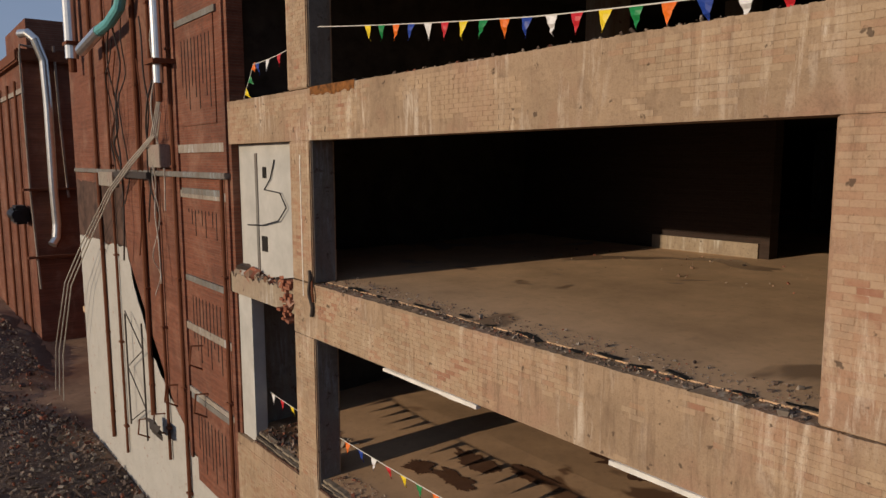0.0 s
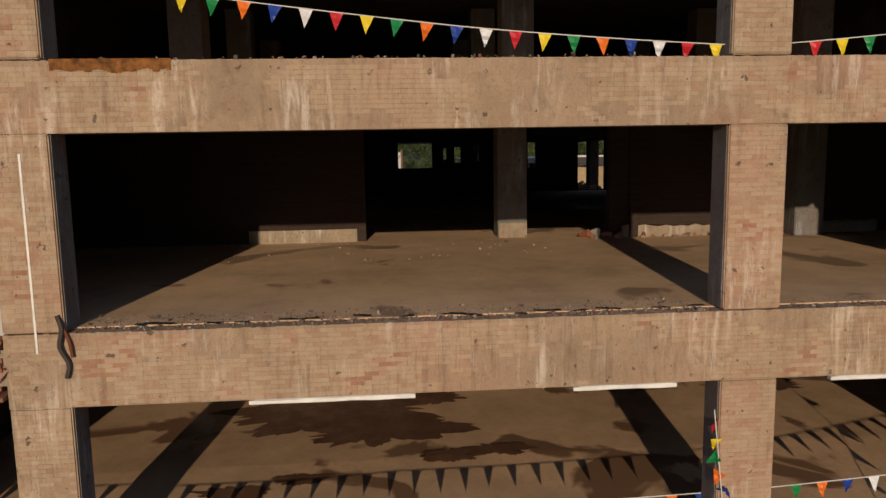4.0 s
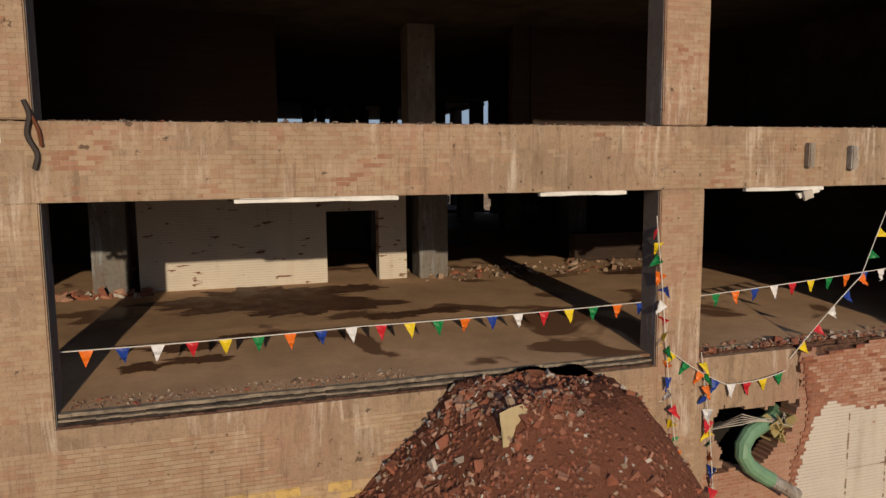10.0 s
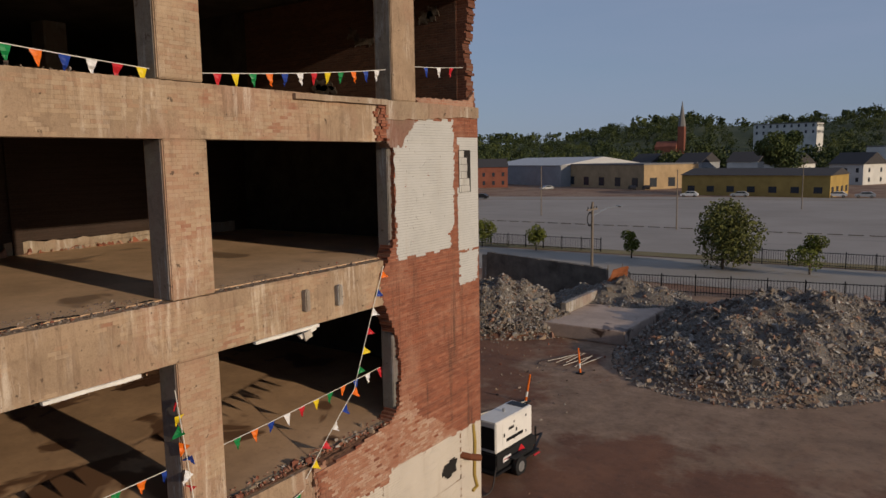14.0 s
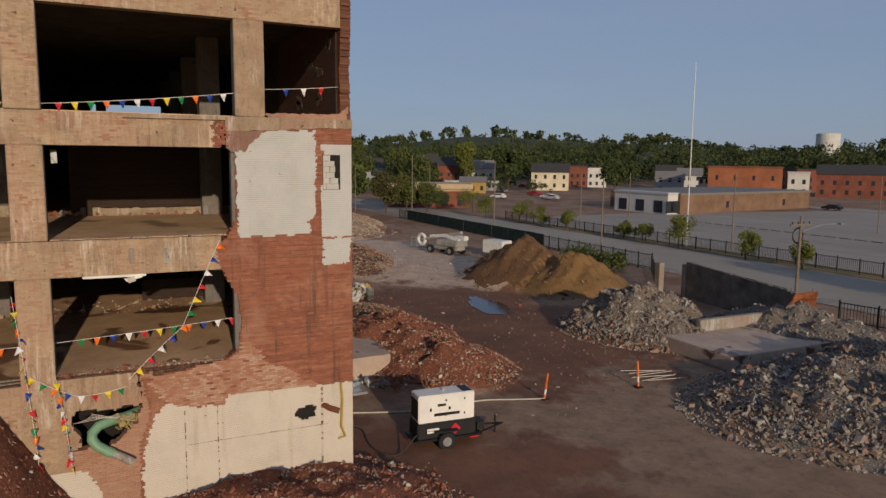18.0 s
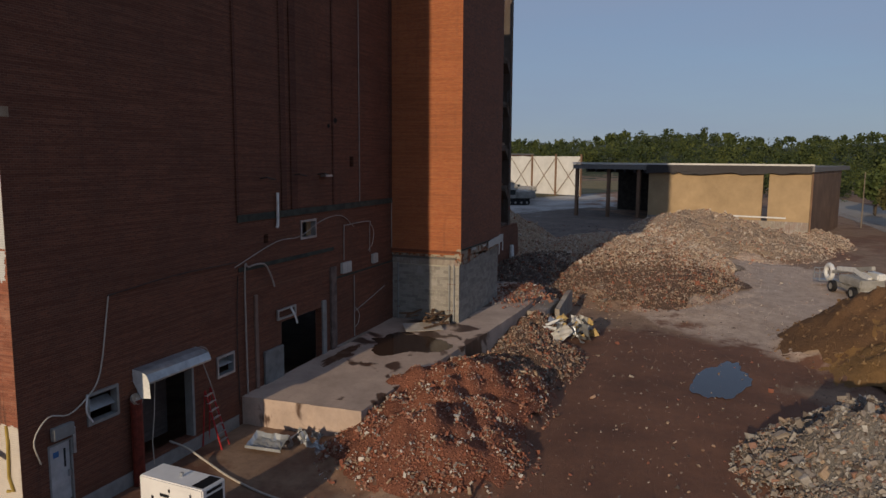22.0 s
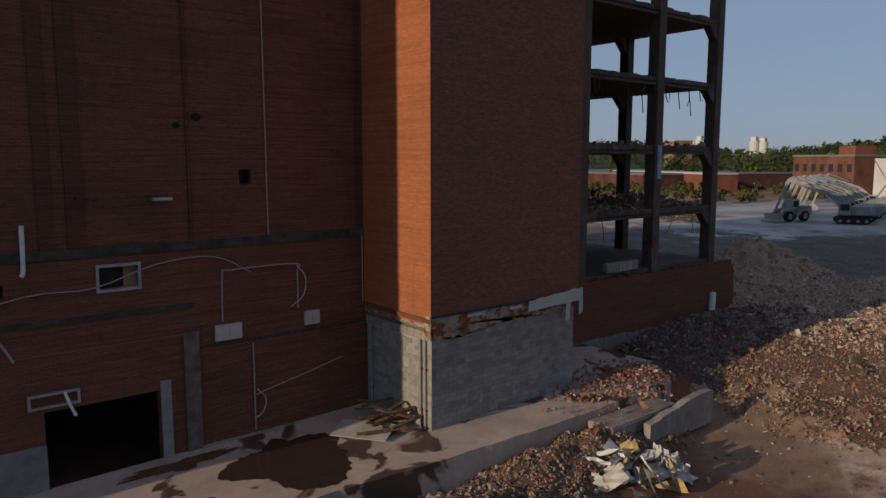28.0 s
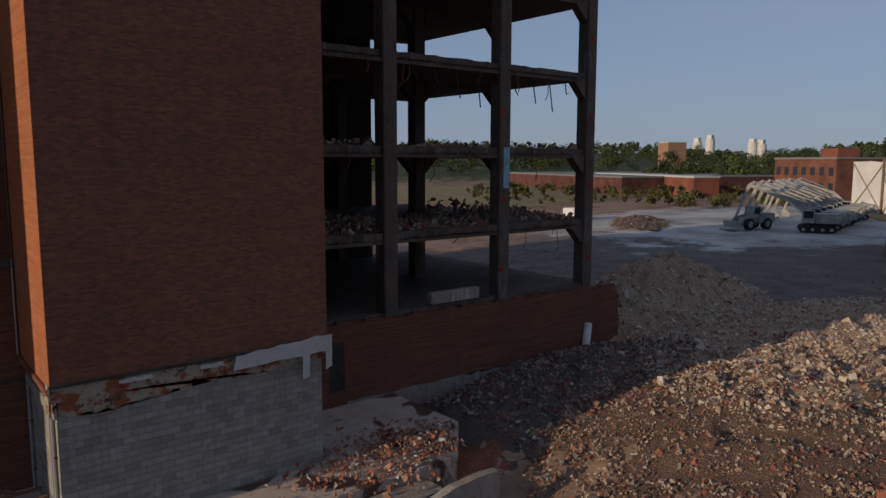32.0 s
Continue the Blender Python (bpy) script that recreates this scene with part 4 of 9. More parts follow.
keep = (rng.uniform(0, 1, 6500) < np.exp(-((xs - 36.5) / 3.4) ** 2 - ((ys + 5.6) / 1.7) ** 2)) & ((ys > -6.95) | (xs < 36)) & (xs < 39.3 + 0.6 * np.minimum(0, ys + 4.6))
chunks("dock_rubble", xs[keep], ys[keep], np.clip(rng.lognormal(math.log(0.075), 0.45, keep.sum()), 0.04, 0.26), RUBBLE["brick"], rng, "broken red brick lying on the end of the dock", bank[keep])

# loose bits all over the yard
rng = np.random.default_rng(7)
for name, kind, x0, x1, y0, y1, n in (("yard_debris", "dark", 2, 48, -24, -6, 1500), ("yard_debris", "mixed", 6, 40, -20, -6, 420), ("yard_debris", "dark", 34, 90, -12, 30, 2600), ("yard_debris", "dark", -12, -0.3, 18, 44, 6000), ("yard_debris", "mixed", -12, 0.8, 30, 82, 3500),
                                      ("yard_debris", "tan", 40, 100, -34, -6, 2500), ("yard_debris", "brick", -12, 3, -3.0, 22, 4000)):
    xs, ys = rng.uniform(x0, x1, n), rng.uniform(y0, y1, n)
    keep = ~((xs > -0.1) & (xs < 41) & (ys > DOCK_Y - 0.05 * np.clip(xs - 10, 0, 30))) & ~((xs > 34) & (xs < 56) & (ys > -0.1))
    xs, ys = xs[keep], ys[keep]
    chunks(name, xs, ys, np.clip(rng.lognormal(math.log(0.055), 0.5, len(xs)), 0.03, 0.4), RUBBLE[kind], rng, "small stones and bits of debris strewn on the dirt")

# ---- roads, lot and fences ----
ASPH = Mat("asphalt", 0.9)
ASPHALT = ASPH.done(ASPH.mix(ASPH.ramp(ASPH.noise(0.06, 6, 0.7), 0.3, 0.7), (0.255, 0.226, 0.19), (0.33, 0.292, 0.245)), ASPH.noise(3, 5), 0.2, 0.02)
LOTM = Mat("lot_paving", 0.9)
_l = LOTM.mix(LOTM.ramp(LOTM.noise(0.03, 6, 0.7), 0.35, 0.7), (0.33, 0.29, 0.25), (0.24, 0.208, 0.176))
LOT = LOTM.done(LOTM.mix(LOTM.ramp(LOTM.noise(1.0, 5, 0.7, LOTM.scaled(0.02, 0.5, 1)), 0.55, 0.7, 0, 0.5), _l, (0.15, 0.13, 0.11)), LOTM.noise(2, 5), 0.2, 0.02)
GRASSM = Mat("dry_grass", 0.95)
GRASS = GRASSM.done(GRASSM.mix(GRASSM.ramp(GRASSM.noise(0.2, 6, 0.75), 0.35, 0.65), (0.24, 0.18, 0.085), (0.13, 0.115, 0.05)), GRASSM.noise(6, 5), 0.5, 0.05)
STEEL_DK, WOOD_POLE = plain("black_iron", (0.02, 0.02, 0.022), 0.5, 0.4), plain("weathered_pole", (0.2, 0.165, 0.13), 0.9)
GREY_METAL, WHITE_METAL = plain("galvanised", (0.45, 0.46, 0.46), 0.4, 0.7), plain("white_metal", (0.7, 0.7, 0.68), 0.5)
CONC = wash("plain_concrete", (0.33, 0.29, 0.24), 0.4)


def flat(name, pts, z, mat, label, category):
    bm = bmesh.new()
    bm.faces.new([bm.verts.new((x, y, z)) for x, y in pts])
    ob = part(name, bm, mat)
    return tagged(ob, label, category, kind="structure")


flat("road", [(-160, -61), (-160, -48.5), (130, -46.5), (260, -40), (260, -52), (130, -60)], 0.03, ASPHALT, "grey asphalt street beside the yard fence", "road")
flat("pavement", [(-160, -48.4), (-160, -45.8), (130, -44), (260, -37), (260, -39.9), (130, -46.4)], 0.05, CONC, "concrete pavement along the street", "pavement")
flat("parking_lot", [(-170, -64.5), (96, -64.5), (100, -98), (90, -150), (20, -170), (-170, -186)], 0.035, LOT, "wide empty worn parking lot", "lot")
flat("road_far", [(-170, -187), (20, -171), (92, -151), (110, -160), (30, -180), (-170, -197)], 0.03, ASPHALT, "street beyond the parking lot", "road")
flat("grass_verge", [(-160, -64.4), (-160, -61.1), (98, -61.1), (98, -64.4)], 0.04, GRASS, "dry grass strip by the street", "verge")
flat("grass_field", [(128, 78), (190, 92), (270, 170), (200, 230), (110, 150)], 2.48, GRASS, "dry grass field behind the parked machines", "field")
flat("grass_field", [(150, 20), (260, 95), (420, 120), (420, -20), (240, -10)], 2.5, GRASS, "dry grass field beyond the machines", "field")


def fence(x0, y0, x1, y1, n, h, z=0.0):
    f = thing("fence", "black iron picket fence along the street", "fence", (x0, y0, z), "street fences", rz=math.degrees(math.atan2(y1 - y0, x1 - x0)))
    L = math.hypot(x1 - x0, y1 - y0)
    for k in range(n + 1):
        part("post", boxed(k * L / n - 0.045, k * L / n + 0.045, -0.045, 0.045, -0.1, h + 0.12), STEEL_DK, f)
    for zz in (0.25, h - 0.12):
        part("rail", boxed(0, L, -0.025, 0.025, zz, zz + 0.06), STEEL_DK, f)
    m = int(L / 0.22)
    first = part("picket", boxed(-0.014, 0.014, -0.014, 0.014, 0.08, h), STEEL_DK, f)
    first.location = (0.5 * L / m, 0, 0)
    for k in range(1, m):
        b = new("picket", first.data)
        b.parent = f
        b.location = ((k + 0.5) * L / m, 0, 0)
    return f


fence(23.2, -35.2, 34.0, -44.0, 6, 1.7)
for x0, x1 in ((34, 55), (55, 78), (78, 104)):
    fence(x0, -44.1, x1, -43.9, 10, 1.7)
for x0, x1 in ((21, 46), (46, 70), (70, 95)):
    fence(x0, -62.2, x1, -62.2, 10, 1.6)
fence(-22, -60.0, 8, -60.5, 12, 1.6)
fence(-24, -45.5, 9.5, -39.5, 13, 1.6)

# retaining wall, brick pier and foundation slab at the edge of the yard
ret = thing("retaining_wall", "dark concrete retaining wall with an opening", "wall", kind="structure")
part("wall_face", sheet(bmesh.new(), jag([(0, -0.5), (17, -0.5), (17, 3.0), (12, 2.85), (0, 2.6)], 0.5, 0.05, 21, keep=(0, 1, 4)), lambda u, v, w: (9.6 + u * 0.69, -35.0 - u * 0.105 + w, v), 0.35), plain("stained_dark_concrete", (0.22, 0.185, 0.15), 0.9, 0, 0.3, 0.8), ret)
for k in (0, 1):
    part("gate_post", boxed(21.4 + 1.6 * k, 21.95 + 1.6 * k, -37.1 + 1.5 * k, -36.55 + 1.5 * k, 0, 2.75, bevel=0.03), CONC, ret)
pier = thing("brick_pier", "broken orange brick wall stub", "wall", kind="structure")
part("stub", sheet(bmesh.new(), jag([(0, 0), (2.4, 0), (2.4, 2.9), (1.0, 2.7), (0.8, 1.9), (0, 1.2)], 0.15, 0.06, 22, keep=(0,)), lambda u, v, w: (9.3 - u * 0.55, -33.0 - u * 0.83, v), 0.4), ORANGE_W, pier)
slab = thing("foundation_slab", "raised concrete foundation slab left in the rubble", "slab", kind="structure")
part("slab", boxed(3.8, 10.6, -34.5, -22.8, 0, 0.85, bevel=0.05), SLAB, slab)
part("upstand", boxed(8.8, 9.2, -34.0, -25.5, 0.855, 1.6, bevel=0.03), CONC, slab)


# ---- the west front: things on and in it ----
BLACK, RUST, TEAL, GREEN_PIPE = plain("black_rubber", (0.015, 0.015, 0.016), 0.6), plain("rust", (0.16, 0.055, 0.025), 0.85, 0.1), plain("teal_paint", (0.13, 0.4, 0.42), 0.5), plain("green_pipe", (0.18, 0.33, 0.2), 0.5)
CHROME = plain("bright_pipe", (0.75, 0.74, 0.72), 0.28, 0.9, 0.08)
WHITE_BOARD, TUBE_WHITE = plain("white_board", (0.5, 0.49, 0.455), 0.7, 0, 0.12, 1.2), plain("white_strip", (0.8, 0.78, 0.72), 0.5)
RED_PAINT, CABLE, PALE_CABLE = plain("red_paint", (0.4, 0.03, 0.03), 0.5), plain("dark_cable", (0.05, 0.04, 0.035), 0.7), plain("pale_cable", (0.5, 0.45, 0.38), 0.6)
# Near-black: the shade in holes, slots and gaps is put on as flat pieces.
HOLE_SHADE = plain("hole_shade", (0.02, 0.018, 0.016), 1.0)

# bay with the white panel
wp = thing("wall_panel", "white painted wall panel with a loose black cable", "panel", (0.22, 0, 0))
part("board", boxed(0, 0.08, 20.56, 22.75, 8.7, 11.66), WHITE_BOARD, wp)
part("board", boxed(0.02, 0.1, 22.752, 23.7, 8.7, 11.66), WHITE_BOARD, wp)
# Dark strip for the groove and dark patches for the holes, shade as colour.
part("groove_strip", boxed(-0.02, 0.0, 22.62, 22.74, 8.75, 11.45), GREY_SIDE, wp)
part("patch", boxed(-0.012, 0.0, 22.2, 22.5, 9.25, 9.6), HOLE_SHADE, wp)
part("patch", boxed(-0.012, 0.0, 22.15, 22.35, 10.9, 11.15), HOLE_SHADE, wp)
bm = bmesh.new()
tube(bm, [(-0.03, 23.2, 9.8), (-0.05, 22.3, 9.85), (-0.06, 21.5, 10.0), (-0.06, 21.1, 10.3), (-0.05, 21.4, 10.6), (-0.04, 22.2, 10.65), (-0.03, 21.9, 10.9), (-0.02, 21.7, 11.3)], 0.016)
part("cable", bm, BLACK, wp)
wq = thing("wall_panel", "white painted door jamb panel", "panel", (0.1, 0, 0))
part("board", boxed(0, 0.3, 22.95, 23.7, 4.6, 8.1), WHITE_BOARD, wq)
part("board", boxed(0.31, 1.5, 23.3, 23.68, 4.6, 8.1), GREY_SIDE, wq)

rng = np.random.default_rng(31)


def litter(name, n, x0, x1, y0, y1, z, size, kind, label):
    xs, ys = rng.uniform(x0, x1, n), rng.uniform(y0, y1, n)
    return chunks(name, xs, ys, np.clip(rng.lognormal(math.log(size), 0.5, n), 0.015, 0.35), RUBBLE[kind], rng, label, np.full(n, z))


litter("slab_edge_rubble", 260, 0.02, 0.9, 20.6, 23.7, 8.66, 0.09, "mixed", "broken masonry on the torn slab edge")
litter("slab_edge_rubble", 90, 0.02, 0.5, 20.5, 21.3, 8.35, 0.12, "brick", "broken brick hanging at the column")
litter("floor_debris", 900, 0.05, 0.6, 10.2, 19.6, F2 - 0.015, 0.02, "dark", "black crumbs and stones along the floor edge")
litter("floor_debris", 400, 0.05, 0.7, 4.0, 9.1, F2 - 0.015, 0.02, "dark", "dark crumbs along the floor edge")
litter("floor_debris", 500, 0.2, 0.7, 14.5, 19.6, 4.86, 0.02, "mixed", "crumbs along the floor edge")
litter("floor_debris", 700, 0.02, 0.4, 3.9, 9.2, 4.82, 0.035, "brick", "brick crumbs on the broken sill")
litter("floor_debris", 90, 6, 9.5, 11, 20, F2 + 0.0, 0.03, "mixed", "stones lying on the floor")
litter("floor_debris", 240, 8.0, 10.5, 4, 12, F1 + 0.0, 0.07, "mixed", "brick bits at the foot of the inner wall")
litter("floor_debris", 200, 8.4, 9.0, 19.2, 22.5, F1 + 0.0, 0.12, "brick", "small brick heap beside the column")
litter("floor_debris", 240, 9.2, 10.0, 3.8, 9.5, F2 + 0.0, 0.1, "brick", "low rubble ridge at the inner wall")
litter("floor_debris", 260, 0.1, 0.6, 10.2, 19.6, F3 + 0.0, 0.02, "dark", "crumbs along the floor edge")

litter("floor_debris", 420, 0.1, 1.6, 20.7, 22.9, F1 - 0.14, 0.045, "dark", "crumbs and scraps on the floor edge")
litter("floor_debris", 900, 0.12, 0.95, 10.3, 19.6, F2, 0.016, "dark", "fine black grit along the floor edge")
litter("beam_debris", 160, 0.02, 0.4, 20.7, 23.4, 8.66, 0.06, "brick", "broken brick lying on the short beam")
# torn black roofing felt along the edge of the second floor
FELT = plain("black_felt", (0.03, 0.027, 0.024), 0.9, 0, 0.4, 8)
rf = random.Random(61)
for k in range(16):
    y, L = 10.4 + 9.0 * k / 16 + rf.uniform(-0.3, 0.3), rf.uniform(0.12, 0.5)
    ft = tagged(new("felt_scrap"), "torn scrap of black roofing felt on the floor edge", "felt", "felt scraps")
    ft.matrix_world = pose(rf.uniform(0.2, 0.42), y, F2 + 0.004 + 0.002 * (k % 5), rf.uniform(-2, 2), rf.uniform(-4, 4), 90 + rf.uniform(-25, 25))
    part("scrap", sheet(bmesh.new(), jag([(-L / 2, -0.05), (L / 2, -0.03), (L / 2, 0.035), (-L / 2, 0.05)], 0.05, 0.025, 600 + k), lambda u, v, w: (u, v, w), 0.006), FELT, ft)

# strips left hanging under the beams
for y0, y1, tilt in ((14.78, 17.2, 0.35), (10.8, 12.4, 0.2), (6.6, 8.35, 0.3)):
    st = thing("ceiling_strip", "bent white metal strip left under the beam", "strip", (0.0, 0, 7.735), "hanging strips")
    part("strip", sheet(bmesh.new(), jag([(y0, 0.0), (y1, 0.0), (y1, 0.055), (y0, 0.06)], 0.3, 0.008, int(y0 * 10)), lambda u, v, w: (-0.03 + w, u, v), 0.09), TUBE_WHITE, st)
    part("lip", boxed(-0.03, 0.16, y0 + 0.05, y1 - 0.08, 0.061, 0.068), TUBE_WHITE, st)
bk = thing("broken_lamp", "broken pale lamp end hanging under the beam", "lamp", (-0.05, 6.95, 7.7))
part("arm", sheet(bmesh.new(), jag([(-0.25, 0.0), (0.2, -0.12), (0.28, -0.02), (-0.2, 0.07)], 0.1, 0.02, 5), lambda u, v, w: (w, u, v), 0.06), TUBE_WHITE, bk)
part("shade", sheet(bmesh.new(), jag([(-0.05, -0.1), (0.15, -0.16), (0.2, 0.02), (0.0, 0.05)], 0.1, 0.02, 6), lambda u, v, w: (-0.07 + w, u, v), 0.05), PALE_CABLE, bk)
# dark rope of cable hanging beside the column
rp_ = thing("cable", "frayed black cable hanging beside the column", "cable", group="loose cables")
bm = bmesh.new()
tube(bm, curved([(-0.02, 19.78, 9.15), (-0.05, 19.72, 8.95), (-0.06, 19.76, 8.7), (-0.05, 19.66, 8.45), (-0.05, 19.7, 8.25)], 4), 0.035, 6)
part("strand", bm, CABLE, rp_)
bm = bmesh.new()
tube(bm, curved([(-0.02, 19.7, 8.95), (-0.06, 19.62, 8.75), (-0.05, 19.6, 8.55)], 4), 0.025, 6)
part("strand", bm, RUST, rp_)

# hole with the green pipe
gp = thing("bent_pipe", "green insulated pipe bent out of the broken wall", "pipe")
bm = bmesh.new()
tube(bm, [(0.7, 6.8, 3.3), (0.25, 7.3, 3.28), (0.0, 7.8, 3.27), (-0.1, 8.12, 3.2), (-0.16, 8.3, 3.02), (-0.2, 8.32, 2.84), (-0.24, 8.2, 2.64), (-0.28, 7.95, 2.45), (-0.3, 7.75, 2.33)], 0.15, 12)
part("pipe", bm, GREEN_PIPE, gp)
bm = bmesh.new()
tube(bm, [(-0.3, 7.76, 2.34), (-0.34, 7.5, 2.18), (-0.38, 7.2, 1.98)], 0.125, 10)
part("pipe_end", bm, CONC, gp)
r2 = np.random.default_rng(5)
LAGGING = plain("yellow_lagging", (0.42, 0.33, 0.14), 0.95)
for k in range(22):
    bm = bmesh.new()
    c = Vector((r2.uniform(-0.12, 0.1), r2.uniform(7.0, 7.65), r2.uniform(2.98, 3.42)))
    u, w = Vector(r2.normal(size=3)).normalized() * 0.13, Vector(r2.normal(size=3)).normalized() * 0.11
    nn = u.cross(w).normalized() * 0.012
    rings = [[bm.verts.new(c + a + d) for a in (u, w, -u, -w)] for d in (-nn, nn)]
    bm.faces.new(rings[0][::-1])
    bm.faces.new(rings[1])
    for i in range(4):
        bm.faces.new((rings[0][i], rings[0][(i + 1) % 4], rings[1][(i + 1) % 4], rings[1][i]))
    part("lagging_scrap", bm, LAGGING, gp, "torn yellow lagging")
for k in range(5):
    wi = thing("wire", "thin bent wire in the broken wall", "wire", group="loose wires")
    bm = bmesh.new()
    tube(bm, [(0.1 + 0.05 * k, 8.8 - 0.1 * k, 3.3), (-0.1, 8.3, 3.4 + 0.05 * k), (-0.1, 7.7 - 0.15 * k, 3.45 - 0.06 * k), (0.05, 7.2, 3.3 + 0.04 * k)], 0.01)
    part("strand", bm, PALE_CABLE, wi)
# Near-black sheet in place of the shaded space behind the hole.
tagged(part("hole_back", boxed(1.5, 1.6, 6.0, 9.5, 1.0, 4.5), HOLE_SHADE), "near-black sheet for the shade behind the hole", "wall", kind="structure")

# the lump of slab lying on the heap, and a drain mouth
lump = thing("slab_piece", "pale yellow broken slab on the brick heap", "slab")
part("slab", sheet(bmesh.new(), jag([(0, 0), (0.62, 0.08), (0.6, 0.35), (0.42, 0.6), (0.05, 0.5)], 0.15, 0.03, 51), lambda u, v, w: (-1.98 + 0.5 * v + 0.06 * w, 13.85 - u, 4.42 + 0.78 * v - 0.1 * w), 0.12), plain("pale_slab", (0.5, 0.4, 0.22), 0.9), lump)
lump = thing("slab_piece", "grey broken slab standing on the heap", "slab")
part("slab", sheet(bmesh.new(), jag([(0, 0), (0.4, 0.05), (0.5, 0.8), (0.2, 0.9)], 0.15, 0.03, 52), lambda u, v, w: (-1.0 + 0.35 * v + w, 11.2 - u, 2.55 + v), 0.12), CONC, lump)

# ---- bunting ----
FLAGS = [plain("flag_" + n, c, 0.45, 0, 0.1, 8) for n, c in (("red", (0.55, 0.02, 0.03)), ("yellow", (0.8, 0.6, 0.02)), ("green", (0.01, 0.22, 0.06)), ("orange", (0.8, 0.17, 0.015)), ("blue", (0.015, 0.05, 0.3)), ("white", (0.75, 0.75, 0.75)))]
CORD = plain("white_cord", (0.7, 0.68, 0.62), 0.8)


def flag_mesh(seed):
    rnd = random.Random(seed)
    v, f, n = [], [], 5
    for i in range(n + 1):
        w = 0.1 * (1 - i / n)
        o = rnd.uniform(-0.03, 0.03) * i / n
        v += [(o - 0.02 * (i / n) ** 2, -w, -0.26 * i / n), (o + 0.025 * math.sin(i), 0, -0.26 * i / n), (o, w, -0.26 * i / n)]
    for i in range(n):
        a = 3 * i
        f += [(a, a + 1, a + 4, a + 3), (a + 1, a + 2, a + 5, a + 4)]
    return v, f


FLAG_MESHES = []
for i in range(6):
    row = []
    for k in range(3):
        me = bpy.data.meshes.new("pennant")
        me.from_pydata(*flag_mesh(i * 3 + k)[:1], [], flag_mesh(i * 3 + k)[1])
        me.materials.append(FLAGS[i])
        row.append(me)
    FLAG_MESHES.append(row)


def bunting(pts, sag, start, spacing=0.385, hang=True, seed=0, first=0.2):
    """A cord through points with pennants along it; sag is the dip between each pair of points."""
    rnd = random.Random(seed)
    pts = [Vector(p) for p in pts]
    fine = []
    for a, b in zip(pts, pts[1:]):
        for k in range(12):
            t = k / 12
            fine.append(a.lerp(b, t) - Vector((0, 0, sag * 4 * t * (1 - t))))
    fine.append(pts[-1])
    th = thing("bunting", "string of coloured triangular plastic pennants on white cord", "bunting", group="pennant strings")
    bm = bmesh.new()
    tube(bm, fine, 0.009, 5)
    part("cord", bm, CORD, th)
    run, want, k = 0.0, first, start
    for a, b in zip(fine, fine[1:]):
        L = (b - a).length
        while want <= run + L:
            p = a.lerp(b, (want - run) / L)
            ob = new("pennant", FLAG_MESHES[k % 6][rnd.randrange(3)])
            d = (b - a).normalized()
            yaw = math.degrees(math.atan2(d.y, d.x)) - 90
            tilt = math.degrees(math.atan2(d.z, math.hypot(d.x, d.y)))
            if not hang:
                yaw = rnd.uniform(-180, 180)
            m = pose(p.x, p.y, p.z, rnd.uniform(-6, 6) if hang else rnd.uniform(-50, 50), rnd.uniform(-14, 14) if hang else rnd.uniform(-40, 40), yaw)
            ob.matrix_world = m @ pose(0, 0, 0, tilt if hang else 0, 0, 0)
            ob.parent = th
            k += 1
            want += spacing
        run += L
    return th


bunting([(0.2, 19.6, 13.78), (0.2, 14.0, 13.1), (0.2, 10.12, 12.83)], 0.02, 1, 0.425, seed=1, first=1.75)
bunting([(0.2, 9.18, 12.84), (0.2, 3.82, 13.38)], 0.04, 0, 0.42, seed=2, first=0.45)
bunting([(0.2, 2.86, 13.55), (0.2, 0.38, 13.75)], 0.02, 4, 0.6, seed=3, first=0.7)
bunting([(0.2, 22.6, 13.4), (0.2, 20.57, 13.55)], 0.03, 4, 0.55, seed=4)
bunting([(0.2, 23.2, 12.7), (0.2, 22.6, 13.4)], 0.0, 1, 0.35, seed=14)
bunting([(0.5, 19.68, 5.64), (0.5, 15.3, 5.68), (0.5, 10.12, 5.73)], 0.02, 3, 0.485, seed=5, first=0.34)
bunting([(0.5, 9.18, 5.75), (0.5, 4.0, 6.08)], 0.02, 2, 0.45, seed=6, first=0.68)
bunting([(0.5, 23.0, 5.75), (0.5, 20.57, 5.68)], 0.02, 5, 0.48, seed=7)
bunting([(-0.05, 4.4, 8.75), (-0.06, 5.6, 6.05), (-0.05, 7.2, 4.55)], -0.04, 3, 0.46, seed=8)
bunting([(-0.04, 10.2, 7.35), (-0.06, 10.05, 6.0), (-0.07, 9.95, 4.9), (-0.2, 9.8, 3.2), (-0.3, 9.72, 1.8)], 0.0, 0, 0.27, False, seed=9)
bunting([(-0.05, 9.2, 4.85), (-0.1, 9.0, 3.4), (-0.15, 8.88, 1.9)], 0.0, 1, 0.22, False, seed=10)
bunting([(-0.06, 9.95, 5.0), (-0.07, 8.65, 4.2), (-0.06, 7.3, 4.33)], 0.06, 1, 0.36, seed=11)

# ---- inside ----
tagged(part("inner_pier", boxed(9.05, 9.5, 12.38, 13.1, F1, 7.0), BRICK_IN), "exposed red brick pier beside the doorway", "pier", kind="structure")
tagged(part("low_wall", boxed(10.3, 10.7, 3.6, 6.3, F1, F1 + 0.9), BRICK_IN), "low dark brick wall", "wall", kind="structure")
tagged(part("back_wall_lower", boxed(16.0, 16.3, 9.3, 24.0, F1, F2 - 0.32), INNER_DARK), "dark inner wall", "wall", kind="structure")
